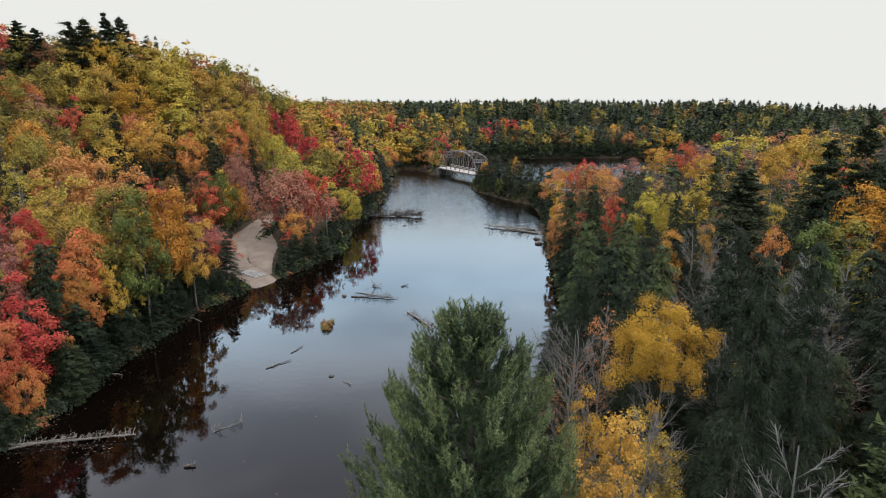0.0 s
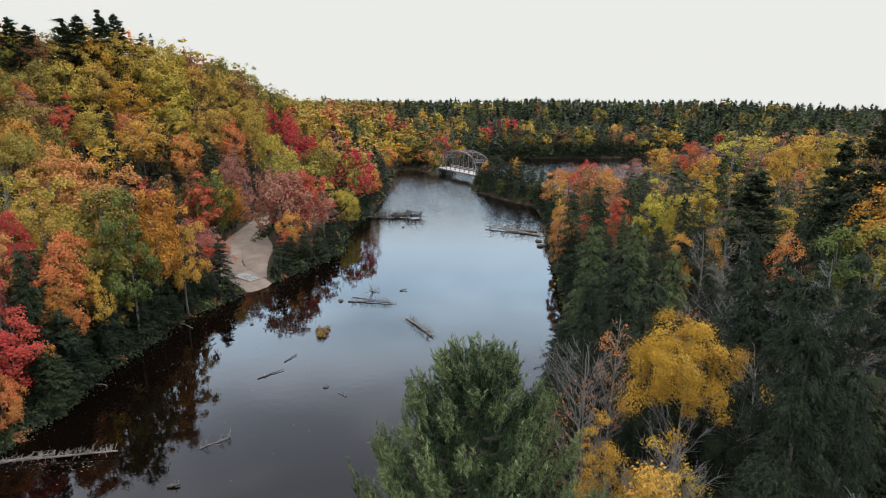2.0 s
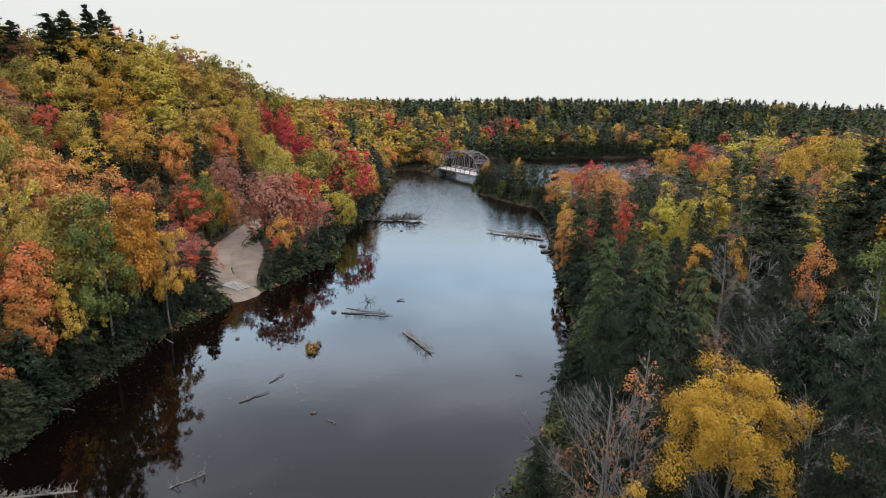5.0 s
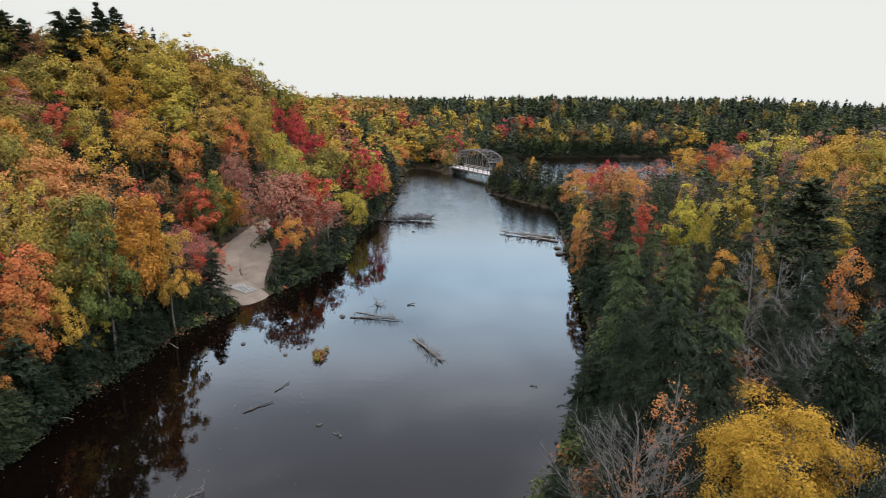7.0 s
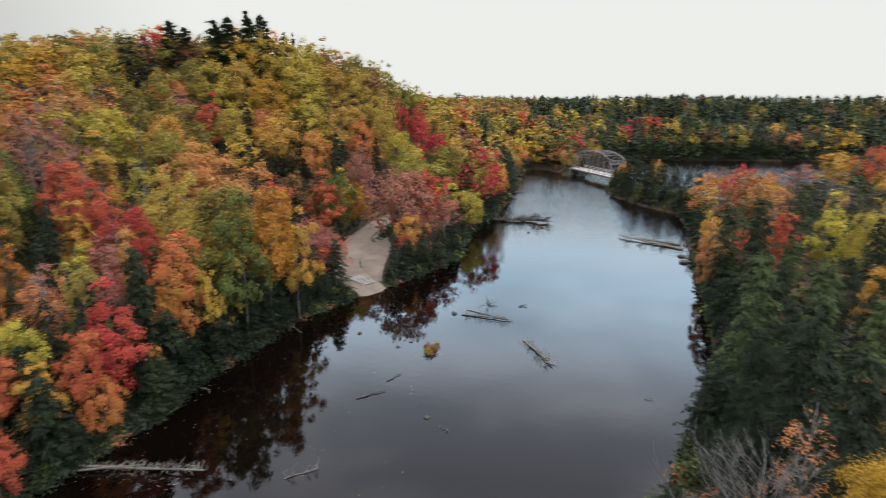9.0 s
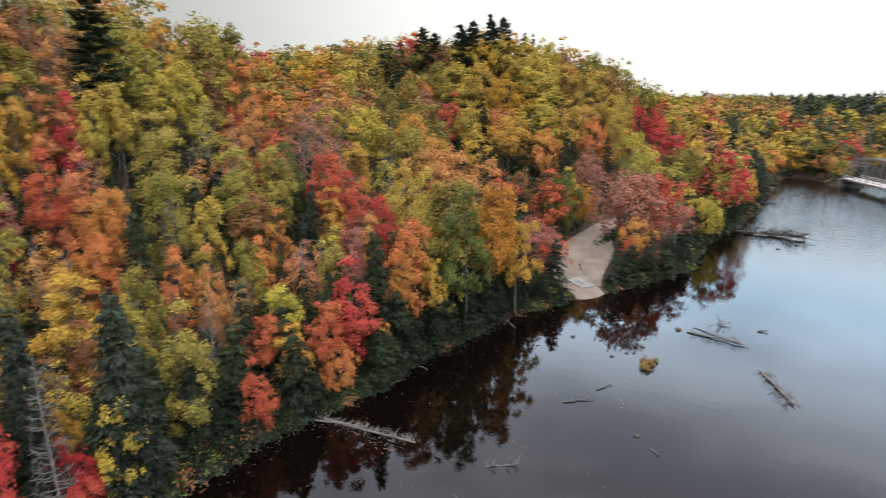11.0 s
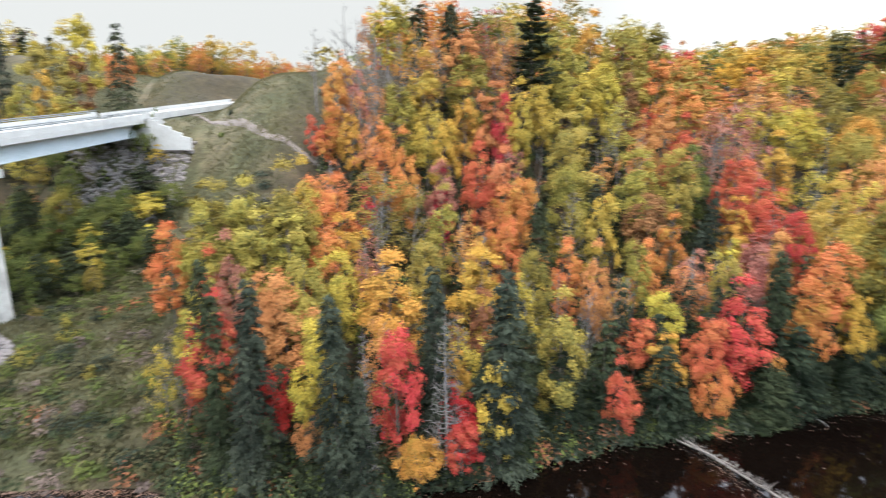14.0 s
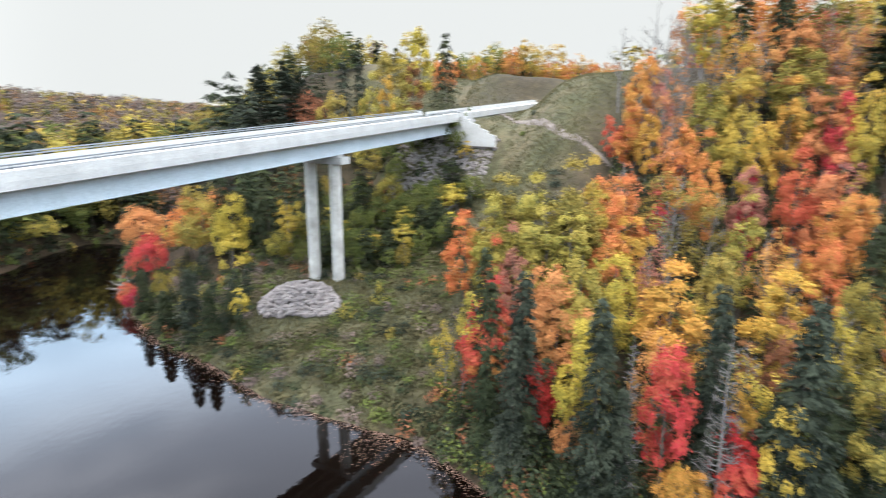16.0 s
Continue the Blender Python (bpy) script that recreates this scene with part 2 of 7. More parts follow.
def ground_material():
    """Leaf litter and soil in the woods; dry grass with bare soil where the 'grass' mask is set."""
    m, nt, b = base_material("forest_floor_and_grass", 0.95, 0.0, 0.2)
    a, f, mid = noise_node(nt, 0.12, 5, 0.6), noise_node(nt, 3.5, 5, 0.7), noise_node(nt, 0.6, 4, 0.6)
    litter = ramp_node(nt, mid.outputs[0], [(0.3, (0.016, 0.012, 0.007)), (0.55, (0.036, 0.024, 0.013)), (0.75, (0.065, 0.042, 0.021))]).outputs[0]
    grass = ramp_node(nt, a.outputs[0], [(0.32, (0.043, 0.047, 0.022)), (0.5, (0.068, 0.065, 0.033)), (0.68, (0.112, 0.092, 0.054))]).outputs[0]
    patch = ramp_node(nt, mid.outputs[0], [(0.35, (0.7, 0.7, 0.7)), (0.65, (1.2, 1.2, 1.2))]).outputs[0]
    grass = mix_node(nt, 1.0, grass, patch, "MULTIPLY")
    att = nt.nodes.new("ShaderNodeAttribute")
    att.attribute_name = "grass"
    col = mix_node(nt, att.outputs["Fac"], litter, grass)
    grain = ramp_node(nt, f.outputs[0], [(0.3, (0.55, 0.55, 0.55)), (0.7, (1.3, 1.3, 1.3))]).outputs[0]
    nt.links.new(mix_node(nt, 1.0, col, grain, "MULTIPLY"), b.inputs["Base Color"])
    add_bump(nt, b, f.outputs[0], 0.6, 0.15)
    return m


WATER, GROUND = water_material(), ground_material()

# ---------------------------------------------------------------- the lie of the land
OUTER_BANK = np.array([
    (420, 420), (240, 365), (100, 318), (58, 313), (34, 308), (18, 308), (6, 290), (-1, 262), (-2.5, 238), (-5.5, 226.5), (-9.5, 228), (-13, 240), (-18, 250), (-25, 249), (-26, 235), (-24, 200), (-22, 165), (-22, 135), (-24, 118),
    (-21.5, 98), (-26, 82), (-31, 72), (-34, 62), (-35, 48), (-35, 35), (-36, 24), (-34.5, 12), (-34.5, -2), (-40, -9), (-42, -16), (-44, -24),
    (-50, -34), (-54, -43), (-63, -54), (-72, -63), (-84, -72), (-94, -81), (-92, -87), (-82, -87), (-68, -83), (-58, -92), (-50, -115), (-45, -160), (-30, -260), (20, -420),
], float)
INNER_BANK = np.array([
    (60, -420), (0, -260), (-14, -160), (-18, -115), (-20, -80), (-19, -55), (-14, -30), (-9, -8), (-6, 10), (0, 25), (7, 40), (11, 52),
    (14.5, 66), (16, 85), (18, 105), (21, 135), (21, 152), (13, 164.5), (6, 180), (4.5, 194), (8, 205), (13.5, 203), (18, 191), (25, 180), (31, 178), (38, 186), (52, 200), (72, 208), (110, 230), (250, 300), (420, 360),
], float)
TRACK = np.array([(-27.5, 74.2), (-33, 78.5), (-37.5, 84), (-40, 93), (-41, 103), (-40.5, 113), (-36.5, 122)], float)
ROAD_A, ROAD_SLOPE = -63.2, 0.2745      # the new bridge's line: y = road_y(x)


def road_y(x):
    return -26.2 + (ROAD_A - x) * ROAD_SLOPE


def road_z(x):
    return 22.75 + 0.049 * (ROAD_A - x)


def line_distance(pts, x, y):
    best = np.full(np.shape(x), 1e9)
    for (ax, ay), (bx, by) in zip(pts[:-1], pts[1:]):
        dx, dy = bx - ax, by - ay
        t = np.clip(((x - ax) * dx + (y - ay) * dy) / (dx * dx + dy * dy), 0, 1)
        best = np.minimum(best, np.hypot(x - ax - t * dx, y - ay - t * dy))
    return best


def in_water(x, y):
    ring = np.vstack([OUTER_BANK, INNER_BANK])
    inside = np.zeros(np.shape(x), bool)
    for (ax, ay), (bx, by) in zip(ring, np.roll(ring, -1, axis=0)):
        if ay != by:
            inside ^= ((ay > y) != (by > y)) & (x < (bx - ax) * (y - ay) / (by - ay) + ax)
    return inside


def smooth(t):
    t = np.clip(t, 0, 1)
    return t * t * (3 - 2 * t)


def bump(x, y, cx, cy, rx, ry, h, turn=0.0):
    c, s = math.cos(radians(turn)), math.sin(radians(turn))
    u, v = (x - cx) * c + (y - cy) * s, -(x - cx) * s + (y - cy) * c
    return h * np.exp(-((u / rx) ** 2) - (v / ry) ** 2)


ALONG = np.array([-70, -45, -30, -12, 5, 30, 60, 85, 110, 140, 165, 200, 250, 320], float)
RISE = np.array([29, 29, 28, 27, 29, 29, 29, 22, 24, 28.5, 27.5, 22, 15, 15], float)
REACH = np.array([80, 90, 106, 90, 74, 66, 72, 105, 100, 74, 64, 60, 90, 100], float)
SHELF = np.array([6, 16, 24, 16, 3, 1, 1, 4, 3, 1, 1, 1, 2, 2], float)


def draw_in(x, y):
    """The cape and the hills behind it, drawn in towards the bend: the factor, and the places before."""
    do = line_distance(OUTER_BANK, x, y)
    side = smooth((0.12 + (y - 1.2) / np.minimum(x, -1.0)) / 0.16) * smooth((-x - 34) / 14) * smooth((y + 78) / 14)
    k = 1 - 0.18 * side * smooth(do / 20)
    return k, x / k, 1.2 + (y - 1.2) / k


def land_before(x, y):
    do, di = line_distance(OUTER_BANK, x, y), line_distance(INNER_BANK, x, y)
    d, wet = np.minimum(do, di), in_water(x, y)
    far = np.hypot(x, y)
    rough = 0.5 * np.sin(x * 0.21 + 1.3 * np.sin(y * 0.13)) * np.cos(y * 0.17 + 0.7) + 1.2 * np.sin(x * 0.045 + y * 0.03) * np.sin(y * 0.05)
    rough = rough * smooth((d - 6) / 30)
    bank = 0.12 + 1.7 * smooth(d / 4.5)
    yy = np.clip(y, -70, 320)
    up = np.interp(yy, ALONG, RISE) * smooth((do - np.interp(yy, ALONG, SHELF)) / np.interp(yy, ALONG, REACH))
    up = up * (1 - 0.85 * smooth((-y - 76) / 40))
    up = up + bump(x, y, -175, -52, 45, 26, 8) + bump(x, y, -67, -30, 8, 7, 1.3) + bump(x, y, -120, 185, 60, 60, 5) + bump(x, y, -175, -8, 45, 24, 3.2) + bump(x, y, -207, -17, 24, 15, 3.6)
    low = 3.0 * smooth((di - 10) / 60) + 15 * smooth((far - 150) / 170) * smooth((di - 5) / 60)
    low = low + bump(x, y, 120, 140, 60, 90, 4)
    h = np.where(do < di, up, low)
    h = h + 3.5 * smooth((far - 300) / 120) - 6 * smooth((far - 530) / 160) + bump(x, y, -315, -365, 130, 130, 15.5)
    return np.where(wet, -np.minimum(2.5, 0.15 + 0.3 * d), bank + h + rough)


def land(x, y):
    """Height of the ground at x, y (arrays)."""
    x, y = np.asarray(x, float), np.asarray(y, float)
    k, x_before, y_before = draw_in(x, y)
    wet, d = in_water(x, y), np.minimum(line_distance(OUTER_BANK, x, y), line_distance(INNER_BANK, x, y))
    h = 25.7 + k * (land_before(x_before, y_before) - 25.7)
    # the road's bank behind the abutment
    off = np.abs(y - road_y(x))
    w = smooth((x + 83) / -10.7) * smooth((x + 161) / 18) * (1 - smooth((off - 4.4) / 11))
    h = h * (1 - w) + (road_z(x) - 0.4) * w
    # the track down to the water
    near = line_distance(TRACK, x, y)
    w = (1 - smooth((near - 3) / 9)) * smooth((d - 0.5) / 4)
    h = h * (1 - w) + np.clip(0.35 + 0.075 * (y - 74), 0.3, 6) * w
    return np.where(wet, -np.minimum(2.5, 0.15 + 0.3 * d), h)


def grass_mask(x, y):
    _, x, y = draw_in(x, y)
    g = bump(x, y, -76, -24, 24, 17, 1.5) + bump(x, y, -112, -8, 26, 17, 1.5, -20) + bump(x, y, -150, 6, 34, 15, 1.6) + bump(x, y, -175, -42, 36, 17, 1.5)
    g = g + bump(x, y, -46, -22, 9, 14, 1.3, 30) + bump(x, y, -28, 80, 2.4, 3.0, 1.0)
    return np.clip(g, 0, 1)


# ---------------------------------------------------------------- mesh helpers
def mesh_of(name, verts, faces, material, flat=False):
    """A mesh from arrays of corners and of faces with equally many corners each."""
    me = bpy.data.meshes.new(name)
    verts, faces = np.asarray(verts, np.float32), np.asarray(faces, np.int32)
    k = faces.shape[1]
    me.vertices.add(len(verts))
    me.vertices.foreach_set("co", verts.ravel())
    me.loops.add(faces.size)
    me.loops.foreach_set("vertex_index", faces.ravel())
    me.polygons.add(len(faces))
    me.polygons.foreach_set("loop_start", np.arange(0, faces.size, k, dtype=np.int32))
    me.polygons.foreach_set("use_smooth", np.full(len(faces), not flat))
    me.update(calc_edges=True)
    me.materials.append(material)
    return me


def part(name, bm, material, parent, label=""):
    me = bpy.data.meshes.new(name)
    bm.to_mesh(me)
    bm.free()
    me.materials.append(material)
    ob = new(name, me)
    ob.parent = parent
    return tagged(ob, label)


def mesh_part(name, me, parent, label=""):
    ob = new(name, me)
    ob.parent = parent
    return tagged(ob, label)


def box(bm, size, m, bevel=0.0):
    """A box of that size at the pose m, with bevelled edges."""
    made = bmesh.ops.create_cube(bm, size=1, matrix=m @ Matrix.Diagonal((*size, 1)))
    if bevel:
        edges = list({e for v in made["verts"] for e in v.link_edges})
        bmesh.ops.bevel(bm, geom=edges, offset=bevel, segments=2, affect="EDGES", profile=0.5)


def beam(bm, a, b, wide, high, bevel=0.0):
    """A straight bar of rectangular section from a to b."""
    a, b = Vector(a), Vector(b)
    q = (b - a).to_track_quat("X", "Z").to_matrix().to_4x4()
    box(bm, ((b - a).length, wide, high), Matrix.Translation((a + b) / 2) @ q, bevel)


def tube_arrays(path, radii, sides=6):
    """Corners and quads of a round, tapering tube along a path."""
    path = np.asarray(path, float)
    n = len(path)
    t = np.gradient(path, axis=0)
    t /= np.linalg.norm(t, axis=1, keepdims=True) + 1e-9
    ref = np.where(np.abs(t[:, 2:]) > 0.9, np.array([[1.0, 0, 0]]), np.array([[0, 0, 1.0]]))
    u = np.cross(t, ref)
    u /= np.linalg.norm(u, axis=1, keepdims=True) + 1e-9
    v = np.cross(t, u)
    ang = np.arange(sides) * 2 * np.pi / sides
    ring = u[:, None] * np.cos(ang)[None, :, None] + v[:, None] * np.sin(ang)[None, :, None]
    verts = (path[:, None] + ring * np.asarray(radii, float)[:, None, None]).reshape(-1, 3)
    i, j = np.meshgrid(np.arange(n - 1), np.arange(sides), indexing="ij")
    k = (j + 1) % sides
    faces = np.stack([i * sides + j, i * sides + k, (i + 1) * sides + k, (i + 1) * sides + j], -1).reshape(-1, 4)
    return verts, faces


def joined(pieces):
    vs, fs, at = [], [], 0
    for v, f in pieces:
        vs.append(v)
        fs.append(f + at)
        at += len(v)
    return np.concatenate(vs), np.concatenate(fs)


def unit(rng, n):
    v = rng.normal(size=(n, 3))
    return v / np.linalg.norm(v, axis=1, keepdims=True)


def kites(pos, normal, along, length, width, fold=0.15):
    """A folded, leaf-like kite for each place."""
    along = along - normal * (along * normal).sum(1, keepdims=True)
    along /= np.linalg.norm(along, axis=1, keepdims=True) + 1e-9
    side = np.cross(normal, along)
    l, w = np.asarray(length)[:, None], np.asarray(width)[:, None]
    v = np.stack([pos - along * l * 0.5, pos + side * w * 0.5 - normal * w * fold, pos + along * l * 0.5, pos - side * w * 0.5 - normal * w * fold], 1)
    return v.reshape(-1, 3), np.arange(4 * len(pos)).reshape(-1, 4)


def slivers(pos, normal, along, length, width):
    """A three-cornered leaf spray for each place."""
    along = along - normal * (along * normal).sum(1, keepdims=True)
    along /= np.linalg.norm(along, axis=1, keepdims=True) + 1e-9
    side = np.cross(normal, along)
    l, w = np.asarray(length)[:, None], np.asarray(width)[:, None]
    v = np.stack([pos - along * l * 0.45 + side * w * 0.6, pos - along * l * 0.45 - side * w * 0.6, pos + along * l * 0.65], 1)
    return v.reshape(-1, 3), np.arange(3 * len(pos)).reshape(-1, 3)


# ---------------------------------------------------------------- trees
def wood(rng, height, base, spread, limbs, start=0.3, sides=6, twigs=0, lean=0.0, up=0.55, fine=0.022):
    """A tapered trunk with limbs, and with twigs on the limbs."""
    z = np.linspace(0, 1, 7)
    bend = np.stack([lean * z**2 * height + 0.15 * np.sin(z * 4 + rng.uniform(0, 6)), 0.15 * np.sin(z * 3 + rng.uniform(0, 6)), z * height], 1)
    bend[0] = (0, 0, -0.4)
    pieces = [tube_arrays(bend, base * (1 - z) ** 0.8 + 0.015, sides)]
    for k in range(limbs):
        s = start + (1 - start) * (k + rng.uniform(0, 1)) / limbs * 0.93
        at = np.array([np.interp(s, z, bend[:, c]) for c in range(3)])
        a, far = rng.uniform(0, 2 * np.pi), spread * (1.15 - s) * rng.uniform(0.7, 1.1)
        q = np.linspace(0, 1, 5)[:, None]
        way = np.array([math.cos(a), math.sin(a), up])
        path = at + way * far * q + np.array([0, 0, 0.35 * far]) * q**2 + rng.normal(size=(5, 3)) * 0.06 * far * q
        r0 = base * 0.42 * (1.1 - s)
        pieces.append(tube_arrays(path, np.linspace(r0, 0.012, 5), 4))
        for _ in range(twigs):
            s2 = rng.uniform(0.3, 0.95)
            p = np.array([np.interp(s2, q[:, 0], path[:, c]) for c in range(3)])
            w2 = unit(rng, 1)[0] + way * 0.8 + (0, 0, 0.4)
            ln = far * rng.uniform(0.25, 0.5)
            tw = p + w2 / np.linalg.norm(w2) * ln * np.linspace(0, 1, 3)[:, None] + rng.normal(size=(3, 3)) * 0.04 * ln
            pieces.append(tube_arrays(tw, np.linspace(fine, fine * 0.36, 3), 3))
    return joined(pieces)


def leafy(rng, height, radius, low, lobes, per, size, ragged=0.25, shape=slivers):
    """A broadleaf crown: an egg of rounded leaf clumps, with dark gaps between them."""
    centre, half = height * (1 + low) / 2, height * (1 - low) / 2
    d = unit(rng, lobes)
    far = rng.uniform(0.5, 0.9, lobes)[:, None] * (1 + rng.normal(size=(lobes, 1)) * ragged * 0.3)
    c = d * far * np.array([radius, radius, half])
    c[:, :2] *= 1.06 - 0.34 * np.clip(c[:, 2:] / half, -0.5, 1)
    r = radius * rng.uniform(0.6, 1.35, lobes) * 1.0 / lobes**0.36
    share = rng.uniform(0.5, 1.0, lobes) * r**2
    which = rng.choice(lobes, lobes * per, p=share / share.sum())
    n = len(which)
    out = unit(rng, n)
    inward = (out * d[which]).sum(1) + out[:, 2] * 0.5 < -0.25
    out = np.where(inward[:, None], -out, out)
    shoot = np.where(rng.uniform(size=n) < 0.22, rng.uniform(1.0, 1.55, n), rng.uniform(0.5, 1.05, n))
    pos = c[which] + out * (r[which] * shoot)[:, None] * np.array([1.0, 1.0, 0.92])
    pos[:, 2] -= 0.06 * np.hypot(pos[:, 0] - c[which, 0], pos[:, 1] - c[which, 1])
    hull = pos / np.array([radius, radius, half])
    nor = out * 0.6 + hull * 0.3 + unit(rng, n) * 0.6 + (0, 0, 0.25)
    nor /= np.linalg.norm(nor, axis=1, keepdims=True)
    ln = size * rng.uniform(0.6, 1.35, n)
    return shape(pos + (0, 0, centre), nor, unit(rng, n), ln, ln * rng.uniform(0.6, 0.95, n))


def sprucey(rng, height, radius, low, whorls, arms, sprays, size, droop=0.28, blunt=0.85):
    """A conifer crown: whorls of drooping arms with flat sprays of needles."""
    P, N, A, L, W = [], [], [], [], []
    for k in range(whorls):
        s = (k + 0.2) / whorls
        z = height * (low + (1 - low) * s)
        reach = radius * (1 - s) ** blunt * rng.uniform(0.62, 1.2) + 0.12
        for j in range(arms):
            if rng.uniform() < 0.2:
                continue
            a = 2 * np.pi * (j + rng.uniform(-0.35, 0.35)) / arms + k * 1.7
            far = reach * (1 + 0.22 * math.sin(a + 5 * s + whorls)) * (rng.uniform(0.5, 1.15) if rng.uniform() > 0.12 else rng.uniform(1.1, 1.4))
            way = np.array([math.cos(a), math.sin(a), 0])
            lift = rng.normal() * 0.2
            for q in np.linspace(0.2, 1.0, sprays):
                p = way * far * q + (0, 0, z + lift - droop * far * q * q)
                P.append(p + rng.normal(size=3) * (0.05 + 0.16 * far * (1.1 - q)))
                N.append(np.array([0, 0, 1.0]) + way * 0.35 + rng.normal(size=3) * 0.38)
                A.append(way + rng.normal(size=3) * 0.45 - (0, 0, droop * q))
                L.append(size * rng.uniform(0.7, 1.3) * (0.55 + 0.6 * (1 - s)))
    n = len(P)
    for q in range(max(4, whorls // 3)):     # the leader's tip
        P.append(np.array([0, 0, height * (1 - 0.012 * q)]))
        N.append(unit(rng, 1)[0] * (1, 1, 0.2))
        A.append(np.array([rng.normal() * 0.3, rng.normal() * 0.3, 1.0]))
        L.append(size * 0.6)
    N = np.array(N)
    N /= np.linalg.norm(N, axis=1, keepdims=True)
    L = np.array(L)
    return slivers(np.array(P), N, np.array(A), L, L * rng.uniform(0.3, 0.5, len(L)))


def piney(rng, height, radius, low, tiers, arms, tufts, size):
    """A white-pine crown: open, uneven plates of tufts on level boughs, with sky between them."""
    P, N, A, L = [], [], [], []
    for k in range(tiers):
        s = (k + rng.uniform(0.0, 0.9)) / tiers
        z = height * (low + (0.97 - low) * s)
        reach = radius * (1 - s) ** 0.75 * rng.uniform(0.7, 1.2) + 0.2
        turn = rng.uniform(0, 6.28)
        for j in range(arms):
            a = turn + 2 * np.pi * (j + rng.uniform(-0.3, 0.3)) / arms
            far = reach * rng.uniform(0.45, 1.15)
            way, side = np.array([math.cos(a), math.sin(a), 0.0]), np.array([-math.sin(a), math.cos(a), 0.0])
            lift = rng.normal() * 0.3
            for q in rng.uniform(0.25, 1.0, tufts) ** 0.7:
                p = way * far * q + side * rng.normal() * 0.16 * far + (0, 0, z + lift + 0.16 * far * q * q)
                P.append(p + rng.normal(size=3) * (0.12, 0.12, 0.07) * (0.6 + size))
                N.append(np.array([0, 0, 0.9]) + rng.normal(size=3) * 0.5)
                A.append(way * 0.8 + rng.normal(size=3) * 0.5 + (0, 0, 0.35))
                L.append(size * rng.uniform(0.7, 1.3))
    for q in range(14):
        P.append(np.array([rng.normal() * 0.1, rng.normal() * 0.1, height * (1 - 0.006 * q)]))
        N.append(unit(rng, 1)[0])
        A.append(np.array([rng.normal() * 0.4, rng.normal() * 0.4, 1.0]))
        L.append(size)
    N, L = np.array(N), np.array(L)
    N /= np.linalg.norm(N, axis=1, keepdims=True)
    return slivers(np.array(P), N, np.array(A), L, L * rng.uniform(0.35, 0.6, len(L)))


def boughs(rng, height, radius, whorls, arms, per, size, blunt=0.62):
    """A dense cedar crown: whorls of drooping, fan-shaped boughs with dark gaps between them."""
    P, N, A, L = [], [], [], []
    for k in range(whorls):
        s = (k + rng.uniform(0, 0.8)) / whorls
        reach = radius * (1 - s) ** blunt * rng.uniform(0.6, 1.2) + 0.15
        for j in range(arms):
            a = 2 * np.pi * (j + rng.uniform(-0.4, 0.4)) / arms + k * 1.9
            way, side = np.array([math.cos(a), math.sin(a), 0]), np.array([-math.sin(a), math.cos(a), 0])
            far = reach * rng.uniform(0.6, 1.12)
            z = height * (0.03 + 0.95 * s) + rng.normal() * 0.15
            n = int(per * (0.35 + 0.65 * far / radius))
            q = rng.uniform(0.15, 1.0, n) ** 0.65
            w = rng.uniform(-1, 1, n) * 0.42 * far * (1.12 - q) ** 0.7
            sag = 0.16 * far * q - 0.42 * far * q**2.2 - 0.5 * np.abs(w) ** 1.5
            P.append(way * (far * q)[:, None] + side * w[:, None] + np.stack([np.zeros(n), np.zeros(n), z + sag], 1) + rng.normal(size=(n, 3)) * 0.05)
            N.append(np.array([0, 0, 1.0]) + way * (0.7 * q)[:, None] + rng.normal(size=(n, 3)) * 0.3)
            A.append(way + side * np.sign(w)[:, None] * 0.55 - np.array([0, 0, 1.0]) * (0.25 + 0.6 * q)[:, None] + rng.normal(size=(n, 3)) * 0.2)
            L.append(size * rng.uniform(0.6, 1.3, n))
    P, N, A, L = (np.concatenate(c) for c in (P, N, A, L))
    N /= np.linalg.norm(N, axis=1, keepdims=True)
    return slivers(P, N, A, L, L * rng.uniform(0.32, 0.5, len(L)))


